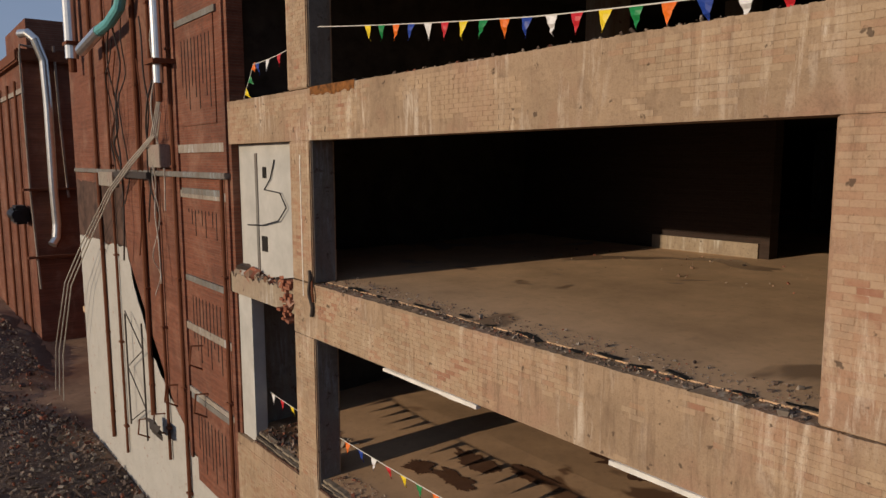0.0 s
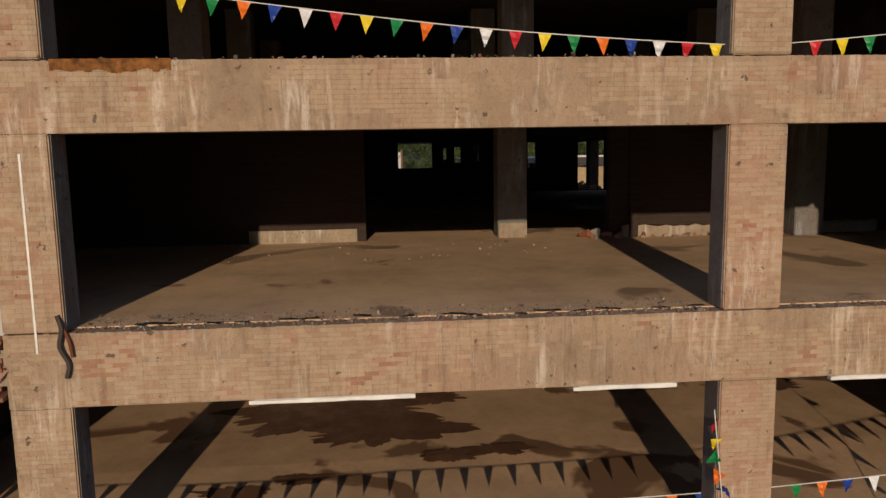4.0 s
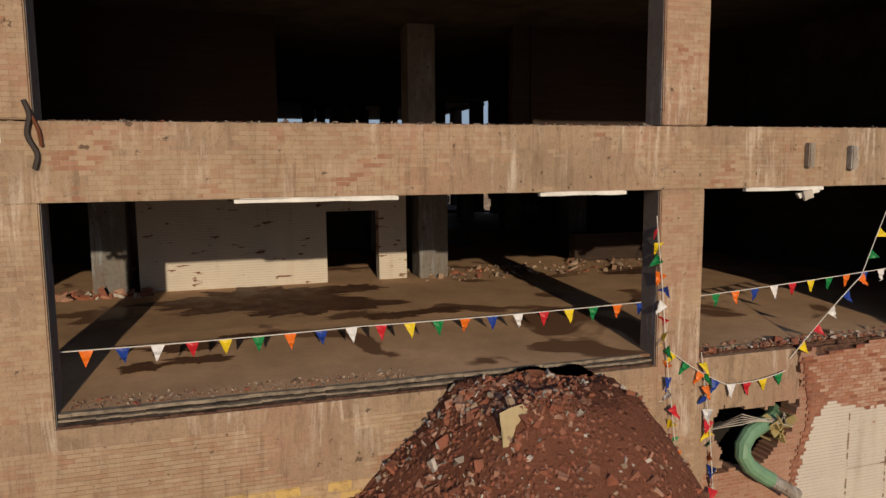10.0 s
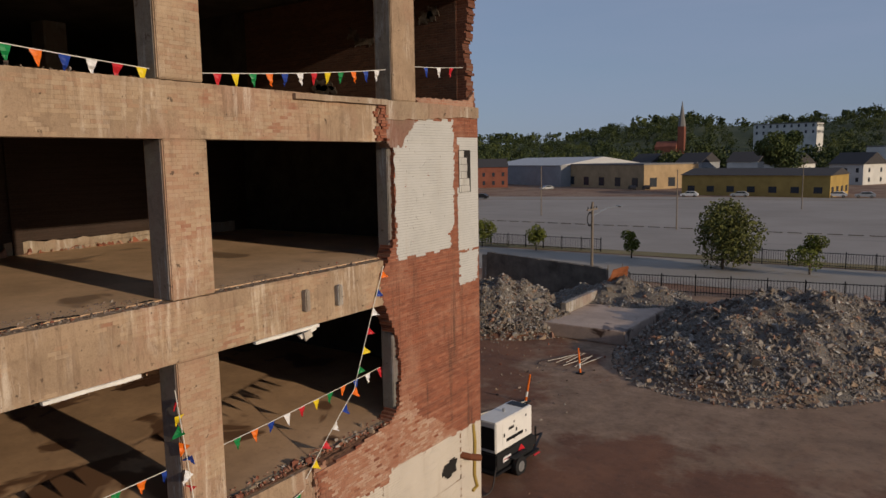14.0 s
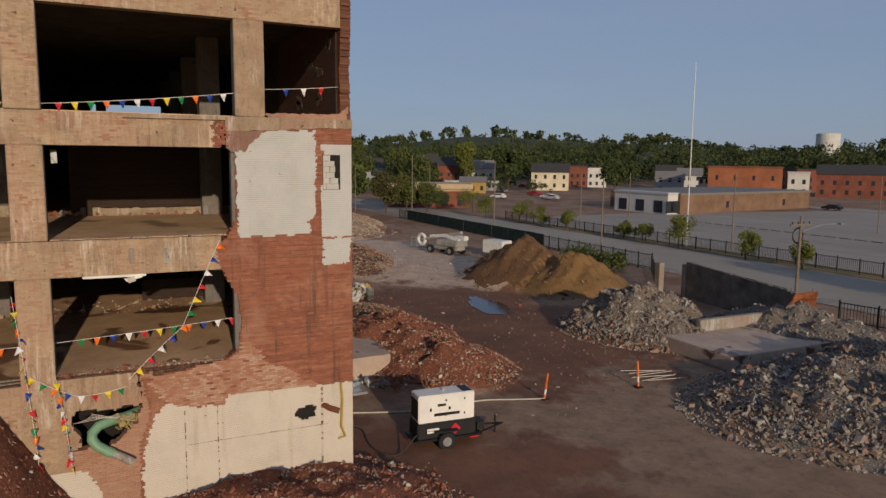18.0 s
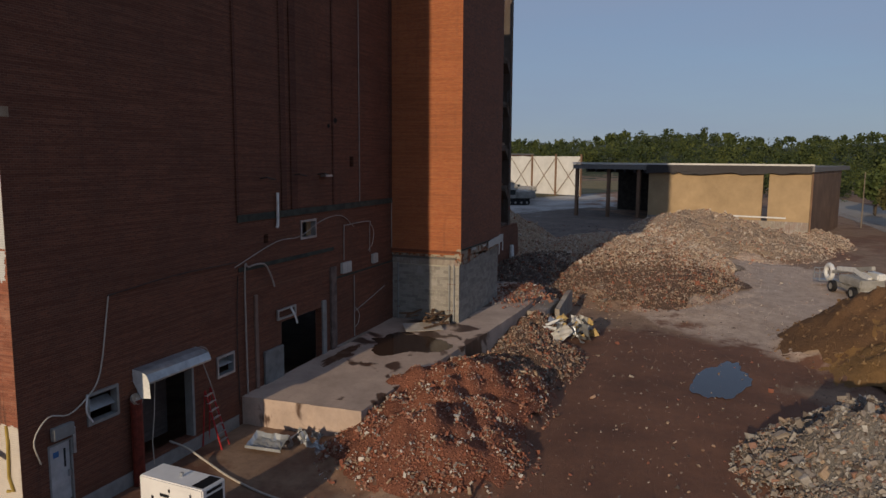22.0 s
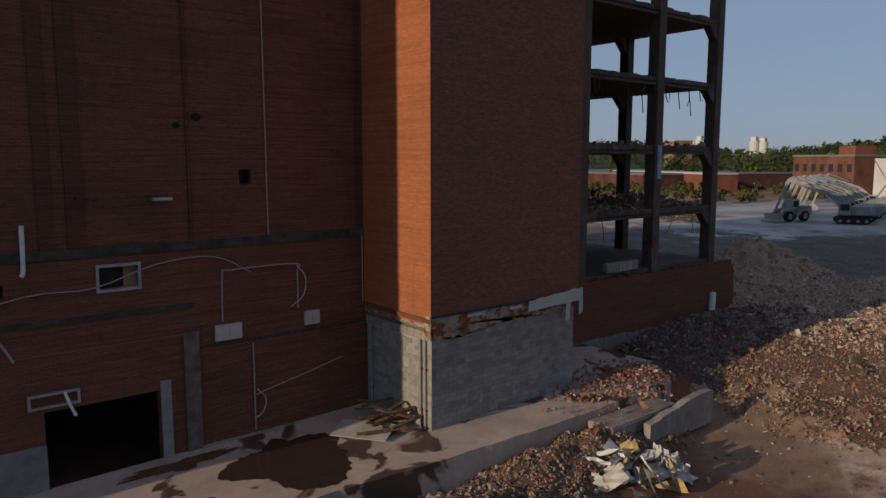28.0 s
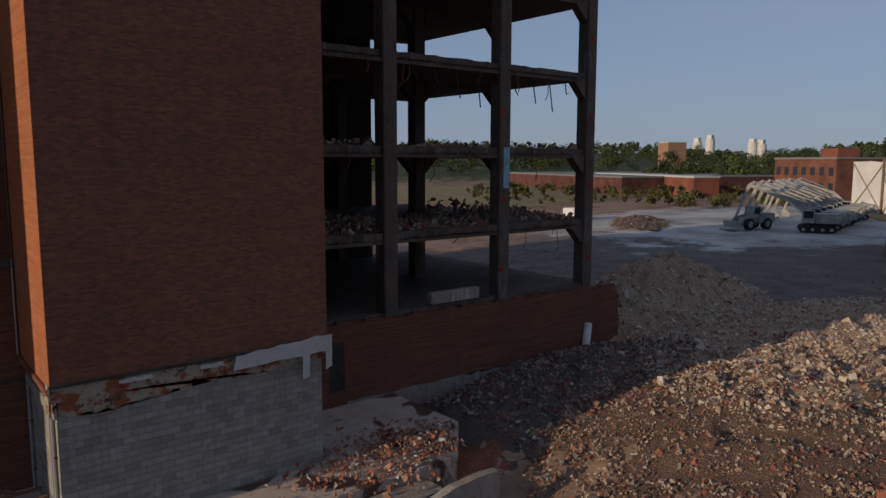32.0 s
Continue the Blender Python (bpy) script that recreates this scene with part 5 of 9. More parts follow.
tagged(part("back_wall_upper", boxed(9.4, 9.7, 0.4, 8.9, F2, F3 - 0.32), BRICK_IN), "dark inner brick wall", "wall", kind="structure")
tagged(part("foot_strip", sheet(bmesh.new(), jag([(1.0, F2), (8.55, F2), (8.55, F2 + 0.33), (6.0, F2 + 0.3), (1.0, F2 + 0.34)], 0.2, 0.03, 57, keep=(0, 1, 4)), lambda u, v, w: (9.34 + w, u, v), 0.055), WASH_GREY), "pale chipped strip at the foot of the inner wall", "wall", kind="structure")
tagged(part("wall_pilaster", boxed(9.3, 9.4, 8.1, 8.35, F2, F3 - 0.32), BRICK_IN), "dark brick pilaster", "wall", kind="structure")
# Pale foot sheets near x=10 put the low sunlit band into colour.
tagged(part("column_foot_lit", boxed(9.98, 10.028, 11.14, 11.96, F2, F2 + 0.42, bevel=0.01), WASH_GREY), "pale sheet for the sunlit foot of the column", "column", kind="structure")
tagged(part("foot_strip", boxed(9.94, 9.998, 16.0, 19.0, F2, F2 + 0.36), WASH_GREY), "pale strip for the sunlit foot of the inner wall", "wall", kind="structure")

WETM = Mat("wet_stain", 0.25)
WET = WETM.done(WETM.mix(WETM.ramp(WETM.noise(1.5, 5), 0.3, 0.7), (0.085, 0.038, 0.02), (0.14, 0.07, 0.038)), WETM.noise(4, 3), 0.05, 0.01, WETM.ramp(WETM.noise(2.5, 5), 0.4, 0.6, 0.55, 0.85))
WATER = plain("still_water", (0.03, 0.025, 0.022), 0.04, 0, 0.1)


def blob(name, cx, cy, rx, ry, z, mat, label, seed, turn=0.0, fray=1.0):
    """A thin patch with a frayed outline; z may follow x."""
    rnd = random.Random(seed)
    o = Vector((rnd.uniform(0, 50), rnd.uniform(0, 50), 0))
    bm = bmesh.new()
    n, rings = 180, 9
    rows = []
    for k in range(n):
        a = 2 * math.pi * k / n
        d = Vector((math.cos(a), math.sin(a), 0))
        r = max(0.15, 1 + 0.55 * noise.noise(o + d * 1.1) + fray * (0.4 * noise.noise(o + d * 3.3) + 0.24 * noise.noise(o + d * 9) + 0.12 * noise.noise(o + d * 25)))
        row = []
        for j in range(1, rings + 1):
            u, v = r * rx * d.x * j / rings, r * ry * d.y * j / rings
            x, y = cx + u * math.cos(turn) - v * math.sin(turn), cy + u * math.sin(turn) + v * math.cos(turn)
            row.append(bm.verts.new((x, y, z(x) if callable(z) else z)))
        rows.append(row)
    mid = bm.verts.new((cx, cy, z(cx) if callable(z) else z))
    for p, q in zip(rows, rows[1:] + rows[:1]):
        bm.faces.new((mid, p[0], q[0]))
        for j in range(rings - 1):
            bm.faces.new((p[j], p[j + 1], q[j + 1], q[j]))
    return tagged(part(name, bm, mat), label, "puddle", kind="stuff")


for k, (x, y, a, b) in enumerate(((7.2, 16.6, 1.5, 2.4), (5.6, 15.6, 0.9, 1.6), (2.9, 18.2, 0.3, 0.6), (2.1, 17.9, 0.25, 0.55), (3.3, 17.0, 0.22, 0.5), (4.2, 12.9, 0.3, 0.6), (4.0, 13.9, 0.3, 0.5), (1.9, 18.8, 0.25, 0.4), (7.6, 14.1, 0.5, 0.7), (7.5, 5.2, 0.5, 1.2))):
    blob("wet_patch", x, y, a, b, lambda u: floor_z(u) + 0.006 + 0.003 * k, WET, "dark damp stain on the concrete floor", 60 + k)

# ---- brick wall further north ----
part("old_render", sheet(bmesh.new(), jag([(40.85, 8.16), (40.85, 10.5), (33.6, 10.5), (33.45, 8.3)], 0.3, 0.06, 72, keep=(0,)), lambda u, v, w: (0.052 + w, u, v), 0.007), plain("brown_render", (0.13, 0.075, 0.055), 0.95, 0, 0.35, 1.2), north, "dark brown painted strip")
for y in (27.45, 23.95):
    part("rib", boxed(0.0, 0.06, y - 0.09, y + 0.09, 2.75, TOP), RED_N, north, "narrow brick rib")
for z0, z1 in ((11.5, 11.72), (10.3, 10.5), (6.6, 6.8), (4.75, 4.9)):
    part("stone_band", boxed(0.012, 0.06, 24.05, 27.35, z0, z1), CONC, north, "pale concrete band")
part("paint", sheet(bmesh.new(), jag([(40.85, -1.2), (40.85, 8.15), (36.5, 8.2), (33.4, 8.28), (32.6, 6.8), (31.0, 4.95), (29.4, 4.0), (27.9, 3.4), (27.5, 2.8), (24.6, 2.7), (23.75, 2.7), (23.75, -1.2)], 0.3, 0.08, 71, keep=(0, 10, 11)), lambda u, v, w: (0.05 + w, u, v), 0.01), WHITE_N, north, "white painted lower part")
for k, (y0, y1, z0, z1) in enumerate(((24.5, 27.0, 12.2, 14.8), (24.5, 27.0, 8.9, 10.4), (24.5, 27.0, 5.4, 8.0), (24.5, 27.0, 2.2, 4.6), (24.5, 27.0, 15.6, 18.4))):
    inf = part("brick_infill", boxed(0.03, 0.06, y0, y1, z0, z1, bevel=0.01), RED_N, north, "bricked-up window with upright brick slots")
    part("lintel", boxed(0.0, 0.06, y0 - 0.2, y1 + 0.2, z1 + 0.003, z1 + 0.16), GREY_SIDE, north)
    for j in range(9):
        part("slot", boxed(0.022, 0.03, y0 + 0.25 + 0.25 * j, y0 + 0.29 + 0.25 * j, z0 + 0.4 + 0.3 * (j % 3), z1 - 0.4), HOLE_SHADE, inf)
for y, z0, z1, r in ((36.6, 0.5, 18, 0.07), (34.6, 0.5, 18, 0.05), (31.0, 3.0, 18, 0.08), (29.4, 2.0, 18, 0.05), (27.7, 0.5, 18, 0.06), (24.2, 1.0, 11, 0.05)):
    pp = thing("downpipe", "rusty brown vertical pipe on the brick wall", "pipe", group="wall pipes")
    bm = bmesh.new()
    rod(bm, (-0.03, y, z0), (-0.03, y, z1), r)
    part("pipe", bm, RUST, pp)
    for z in np.arange(z0 + 1, z1, 3.2):
        part("bracket", boxed(-0.1, 0.06, y - 0.12, y + 0.12, float(z), float(z) + 0.06), RUST, pp)
for y, z0, z1, r in ((38.3, 15.2, 20, 0.24), (27.75, 13.4, 20, 0.14)):
    pp = thing("steel_pipe", "shiny vertical steel pipe fixed to the brick wall", "pipe", group="steel pipes")
    bm = bmesh.new()
    rod(bm, (-0.3, y, z0), (-0.3, y, z1), r, 14)
    part("pipe", bm, CHROME, pp)
    bm = bmesh.new()
    rod(bm, (-0.3, y, z0 - 0.5), (-0.3, y, z0), r * 0.6, 10)
    part("nozzle", bm, RUST, pp)
    part("bracket", boxed(-0.55, 0.06, y - 0.4, y + 0.4, z0 + 0.5, z0 + 0.62), RUST, pp)
pp = thing("teal_pipe", "teal and steel pipe elbow sticking out of the wall", "pipe")
bm = bmesh.new()
tube(bm, [(-0.1, 30.4, 18.5), (-0.35, 30.5, 16.6), (-0.4, 30.9, 15.9), (-0.45, 31.9, 15.6), (-0.5, 33.0, 15.5)], 0.17, 12)
part("elbow", bm, TEAL, pp)
bm = bmesh.new()
tube(bm, [(-0.5, 33.0, 15.5), (-0.5, 35.8, 15.2)], 0.2, 12)
part("pipe", bm, CHROME, pp)
pp = thing("conduit_run", "horizontal conduit with junction boxes along the wall", "conduit")
part("conduit", boxed(-0.1, 0.06, 23.8, 40.4, 10.85, 11.0, bevel=0.02), GREY_SIDE, pp)
part("junction_box", boxed(-0.25, 0.06, 28.2, 29.3, 11.1, 11.75, bevel=0.02), CONC, pp)
part("steel_channel", boxed(-0.3, -0.1, 29.4, 33.2, 10.75, 10.95, bevel=0.02), CABLE, pp, "dark steel channel")
part("junction_box", boxed(-0.15, 0.06, 34.0, 36.0, 10.4, 10.9, bevel=0.02), CONC, pp)
rc = random.Random(9)
for k in range(12):
    cb = thing("cable", "loose cable hanging down the brick wall", "cable", group="loose cables")
    y, z = rc.uniform(28.0, 33.5), rc.uniform(12.5, 17.5)
    pts = [(-0.08, y, z)]
    for j in range(6):
        y += rc.uniform(-0.35, 0.5)
        z -= rc.uniform(0.5, 1.3)
        pts.append((-0.08 - rc.uniform(0, 0.25), y, z))
    bm = bmesh.new()
    tube(bm, curved(pts, 4), rc.uniform(0.014, 0.03), 5)
    part("strand", bm, rc.choice((CABLE, PALE_CABLE, CABLE, RUST)), cb)
for k in range(3):
    cb = thing("cable", "long pale cable slanting to the ground", "cable", group="loose cables")
    bm = bmesh.new()
    tube(bm, [(-0.15, 27.9 + 0.1 * k, 13.4), (-0.3, 28.3 + 0.2 * k, 12.0), (-0.35, 30.6 + 0.3 * k, 11.2), (-0.4, 33.0 + 0.3 * k, 10.3), (-0.6, 36.2 + 0.5 * k, 8.2), (-0.8, 38.8 + 0.6 * k, 6.3), (-0.9, 41.0 + 0.8 * k, 3.0), (-0.9, 41.6 + 0.9 * k, 0.8)], 0.024, 5)
    part("strand", bm, PALE_CABLE, cb)
for y, z in ((26.2, 6.3), (26.0, 5.0), (31.8, 2.6), (30.0, 3.3), (28.6, 4.6), (27.2, 1.2)):
    br = thing("wall_bracket", "bent rusty iron bracket on the wall", "bracket", group="wall brackets")
    bm = bmesh.new()
    tube(bm, [(0.06, y, z), (-0.25, y + 0.1, z + 0.02), (-0.3, y + 0.15, z - 0.5), (0.06, y + 0.1, z - 0.7)], 0.03, 6)
    part("bar", bm, RUST, br)
lad = thing("iron_bracing", "iron lattice bracing on the white wall", "bracing")
for y in (31.4, 33.4):
    bm = bmesh.new()
    rod(bm, (-0.15, y, 2.0), (-0.15, y, 6.0), 0.03, 6)
    part("upright", bm, CABLE, lad)
for k in range(4):
    bm = bmesh.new()
    rod(bm, (-0.15, 31.4 if k % 2 else 33.4, 2.1 + k), (-0.15, 33.4 if k % 2 else 31.4, 3.1 + k), 0.02, 6)
    part("brace", bm, CABLE, lad)
dn = thing("metal_sheet", "crumpled metal sheet hanging on the wall", "sheet")
bm = bmesh.new()
r3 = np.random.default_rng(8)
g = [[bm.verts.new((-0.25 - 0.3 * r3.uniform(), 29.0 + 0.35 * i, 2.6 + 0.2 * j + 0.2 * r3.uniform())) for j in range(4)] for i in range(5)]
for i in range(4):
    for j in range(3):
        bm.faces.new((g[i][j], g[i + 1][j], g[i + 1][j + 1], g[i][j + 1]))
part("sheet", bm, CABLE, dn)

# wing beyond
wing = thing("brick_wing", "red brick wing further along the yard", "building", kind="structure")
part("wall", boxed(1.1, 14, 60.0, 82, -1.5, 17.5), RED_N, wing)
part("roof", boxed(0.7, 14.2, 59.6, 82.2, 17.503, 18.3, bevel=0.1), RUST, wing)
part("roof_house", boxed(1.6, 8, 61.0, 70, 18.303, 20.4), RED_N, wing, "dark brick head on the roof")
part("annex", boxed(-0.2, 10, 82.5, 104, -1.5, 12), RED_N, wing)
part("annex_roof", boxed(-0.5, 10, 82.3, 104.2, 12.003, 12.5), RUST, wing)
for k, z in enumerate((2.5, 6.5)):
    part("ledge", boxed(-0.32, -0.2, 83, 103, z, z + 0.3), CONC, wing)
part("link_wall", boxed(4.5, 14, 40.92, 59.99, -1.5, 15), RED_N, wing)
for y in (62.5, 66.0, 70.0, 75.0):
    bm = bmesh.new()
    rod(bm, (0.95, y, -0.5), (0.95, y, 16.5), 0.09)
    part("downpipe", bm, RUST, wing)
part("cornice", boxed(0.98, 1.1, 59.9, 82, 15.6, 15.9), CONC, wing)
for z in (9.4, 5.0):
    part("bracket", boxed(0.6, 3.6, 59.5, 59.99, z, z + 0.14), RUST, wing, "rusty pipe bracket")
pp = thing("steel_pipe", "tall shiny steel pipe with bent ends on the wing", "pipe", group="steel pipes")
bm = bmesh.new()
tube(bm, [(1.2, 60.5, 19.3), (1.5, 59.8, 19.3), (1.85, 59.5, 18.9), (2.25, 59.45, 17.6), (2.32, 59.45, 15.0), (2.3, 59.45, 9.3), (2.35, 59.45, 7.2), (2.25, 59.4, 6.3), (1.95, 59.2, 5.9)], 0.27, 14)
part("pipe", bm, CHROME, pp)
pp = thing("pale_pipe", "thin pale pipe bent over the wing's corner", "pipe", group="pale pipes")
bm = bmesh.new()
tube(bm, [(1.9, 59.6, 18.4), (1.0, 59.6, 18.5), (0.95, 59.6, 17.9), (1.0, 59.6, 9), (1.2, 59.6, 3)], 0.07, 8)
part("pipe", bm, CONC, pp)
pp = thing("pale_pipe", "thin pale pipe on the shaded side of the wing", "pipe", group="pale pipes")
bm = bmesh.new()
tube(bm, [(2.9, 59.7, 18.6), (3.0, 59.7, 14), (3.2, 59.7, 8.9)], 0.08, 8)
part("pipe", bm, CONC, pp)
pp = thing("motor_housing", "dark oily motor housing fixed to the wing", "machine")
part("body", boxed(0.1, 1.0, 60.6, 62.4, 7.2, 8.4, bevel=0.15), BLACK, pp)
bm = bmesh.new()
rod(bm, (0.3, 60.4, 7.8), (0.3, 62.8, 7.8), 0.35, 12)
part("drum", bm, STEEL_DK, pp)


# ---- the south wall: doors, windows, pipes ----
DOOR_WHITE, FRAME_GREY = plain("old_white_door", (0.5, 0.5, 0.5), 0.6, 0, 0.15, 2), plain("grey_frame", (0.26, 0.26, 0.25), 0.7)
TIN = plain("tin", (0.5, 0.52, 0.53), 0.38, 0.6, 0.2, 1.5)
BAND_G = plain("dark_ledge", (0.07, 0.075, 0.06), 0.9, 0, 0.3, 2)
GLASS = Mat("dusty_glass", 0.1, 0, 0.6)
PANE = GLASS.done((0.03, 0.035, 0.04))

d1 = thing("door_1", "white steel door with a narrow glass slit in the dark brick wall", "door", kind="structure")
part("leaf", boxed(0.95, 1.7, 0.05, 0.1, 0.66, 2.56, bevel=0.008), DOOR_WHITE, d1)
part("slit", boxed(1.48, 1.54, 0.035, 0.05, 1.75, 2.35), PANE, d1)
part("sign", boxed(1.1, 1.3, 0.04, 0.05, 2.15, 2.33), plain("blue_sign", (0.05, 0.15, 0.35), 0.5), d1, "small blue sign")
part("handle", boxed(1.6, 1.66, -0.02, 0.05, 1.4, 1.6), GREY_METAL, d1)
for a in ((0.89, 0.945, 0.62, 2.62), (1.705, 1.76, 0.62, 2.62)):
    part("jamb", boxed(a[0], a[1], -0.02, 0.2, a[2], a[3]), FRAME_GREY, d1)
part("head", boxed(0.95, 1.7, -0.02, 0.2, 2.565, 2.62), FRAME_GREY, d1)
part("stub_awning", boxed(1.0, 1.75, -0.18, 0.0, 2.75, 3.15, bevel=0.02), FRAME_GREY, d1)
part("hanging_strip", boxed(1.75, 1.85, -0.08, 0.0, 2.1, 2.95), TIN, d1)
for k, (x0, x1, z0, z1) in enumerate(((2.37, 3.66, 2.72, 3.78), (8.72, 9.84, 2.43, 3.33), (15.1, 16.5, 7.42, 8.34))):
    w = thing("window_%d" % (k + 1), "broken metal window hole in the dark brick wall", "window", kind="structure")
    for a in ((x0, x0 + 0.09, z0, z1), (x1 - 0.09, x1, z0, z1), (x0 + 0.09, x1 - 0.09, z0, z0 + 0.1), (x0 + 0.09, x1 - 0.09, z1 - 0.1, z1)):
        part("frame", boxed(a[0], a[1], -0.06, 0.22, a[2], a[3]), TIN if k else FRAME_GREY, w)
    if k < 2:
        bm = boxed(x0 + 0.1, x1 - 0.1, -0.03, 0.0, 0, 0.42)
        bmesh.ops.transform(bm, matrix=Matrix.Translation((0, 0.05, z0 + 0.42)) @ Matrix.Rotation(radians(-50), 4, "X"), verts=bm.verts)
        part("hopper_sash", bm, TIN, w)
    else:
        part("inner_board", boxed(x1 - 0.5, x1 - 0.1, 0.2, 0.24, z0 + 0.1, z1 - 0.1), plain("raw_board", (0.3, 0.2, 0.11), 0.9), w)
bay = thing("door_2", "wide open roller doorway under a bent metal awning", "door", kind="structure")
part("jamb", boxed(4.52, 4.6, -0.06, 0.3, 0.62, 3.6), TIN, bay)
part("jamb", boxed(7.2, 7.32, -0.06, 0.3, 0.62, 3.6), FRAME_GREY, bay)
bm = bmesh.new()
tube(bm, [(4.95, -0.4, 3.7), (4.9, -0.35, 2.4), (4.8, -0.3, 1.3), (4.85, -0.3, 0.5)], 0.02, 6)
part("chain", bm, PALE_CABLE, bay)
part("inner_wall", boxed(5.4, 7.2, 1.2, 1.3, 0.62, 3.6), brickwork("inner_block", "y", (0.12, 0.1, 0.09), (0.1, 0.085, 0.075), (0.07, 0.06, 0.055), 0.203, 0.406, 0.012), bay)
aw = thing("awning", "bent grey metal awning over the doorway", "awning")
o = [(0.0, 0.45), (-0.35, 0.42), (-0.6, 0.3), (-0.72, 0.05), (-0.7, -0.02), (-0.58, 0.24), (-0.33, 0.36), (0.0, 0.39)]
part("hood", sheet(bmesh.new(), [(b, c) for b, c in o], lambda u, v, w: (4.35 + w, u, 3.62 + v), 3.2), TIN, aw)
bm = bmesh.new()
bm.faces.new([bm.verts.new((4.34, y, 3.62 + z)) for y, z in o[:4] + [(-0.75, -0.5), (-0.35, -0.55), (0, 0.0)]])
part("end_flap", bm, WHITE_METAL, aw)
col = thing("red_post", "thick rusty red post beside the doorway", "post")
bm = bmesh.new()
rod(bm, (4.22, -0.22, 0.0), (4.22, -0.22, 3.05), 0.2, 14)
part("post", bm, plain("rusty_red", (0.2, 0.035, 0.02), 0.7, 0, 0.3), col)
bm = bmesh.new()
rod(bm, (4.22, -0.22, 3.05), (4.22, -0.28, 3.1), 0.22, 14)
part("cap", bm, CONC, col)
ld = thing("stepladder", "red stepladder leaning beside the doorway", "ladder", (7.95, -0.55, 0), rz=8)
for x in (-0.28, 0.28):
    bm = bmesh.new()
    rod(bm, (x, -0.35, 0.0), (x * 0.7, 0.35, 2.3), 0.035, 6)
    part("rail", bm, RED_PAINT, ld)
    bm = bmesh.new()
    rod(bm, (x * 0.8, 0.5, 0.0), (x * 0.7, 0.36, 2.28), 0.03, 6)
    part("rear_leg", bm, RED_PAINT, ld)
for k in range(7):
    z = 0.28 + 0.3 * k
    part("tread", boxed(-0.26, 0.26, -0.39 + 0.3 * z, -0.29 + 0.3 * z, z, z + 0.03), TIN, ld)
dk = thing("door_3", "dark dock doorway half closed by a grey panel", "door", kind="structure")
part("side_panel", boxed(11.9, 13.36, -0.12, -0.004, 1.0, 2.75, bevel=0.02), plain("grey_sheet", (0.22, 0.22, 0.21), 0.8, 0, 0.2, 2), dk)
part("jamb", boxed(16.95, 17.3, -0.1, -0.004, 1.0, 4.1), FRAME_GREY, dk)
part("jamb", boxed(11.3, 11.5, -0.08, -0.004, 1.0, 5.4), plain("pale_strip", (0.22, 0.15, 0.12), 0.9), dk)
part("pier", boxed(17.8, 18.35, -0.12, -0.004, 1.0, 5.7), plain("grimy_render", (0.2, 0.15, 0.13), 0.9, 0, 0.3, 2), dk)
lf = thing("lamp_frame", "bent white lamp frame above the dock doorway", "frame")
for a in ((12.9, 14.4, 3.95, 4.03), (12.9, 14.4, 4.35, 4.43), (12.9, 12.98, 4.03, 4.35), (14.32, 14.4, 4.03, 4.35)):
    part("frame_bar", boxed(a[0], a[1], -0.16, -0.06, a[2], a[3]), TIN, lf)
bm = bmesh.new()
tube(bm, [(13.95, -0.12, 4.4), (14.05, -0.3, 4.0), (14.2, -0.32, 3.6)], 0.05, 6)
part("hanging_arm", bm, WHITE_METAL, lf)
for x0, x1, z0, z1 in ((18.95, 19.95, 5.2, 5.78), (22.55, 23.2, 5.28, 5.82)):
    bx = thing("wall_box", "white electrical box on the brick wall", "box", group="wall boxes")
    part("body", boxed(x0, x1, -0.16, -0.004, z0, z1, bevel=0.015), WHITE_BOARD, bx)
    part("lid_seam", boxed((x0 + x1) / 2 - 0.008, (x0 + x1) / 2 + 0.008, -0.165, -0.16, z0 + 0.03, z1 - 0.03), FRAME_GREY, bx)
for x0, x1, z, h, dd, mat in ((10.3, 25.4, 8.62, 0.3, 0.06, BAND_G), (10.3, 18.2, 6.55, 0.18, 0.05, BAND_G), (18.0, 25.5, 5.0, 0.1, 0.03, BAND_G), (18.3, 25.4, 1.0, 0.42, 0.22, CONC), (0.4, 10.0, 0.0, 0.5, 0.06, FRAME_GREY),
                              (10.4, 18.2, 5.6, 0.05, 0.02, plain("rust_line", (0.2, 0.1, 0.06), 0.9))):
    tagged(part("trim", boxed(x0, x1, -dd, -0.003, z, z + h), mat), "stained ledge along the brick wall", "trim", kind="structure")
RIB = brickwork("dark_rib_brick", "y", (0.13, 0.048, 0.03), (0.095, 0.036, 0.024), (0.14, 0.075, 0.05), bands=0.6)
for x0, x1 in ((13.55, 13.95), (14.35, 14.85), (18.2, 18.32), (10.25, 10.4), (25.0, 25.3)):
    tagged(part("pilaster", boxed(x0, x1, -0.07, -0.003, 8.93, TOP), RIB), "narrow dark brick rib on the wall", "trim", kind="structure")
COND = plain("pale_conduit", (0.36, 0.31, 0.27), 0.7)
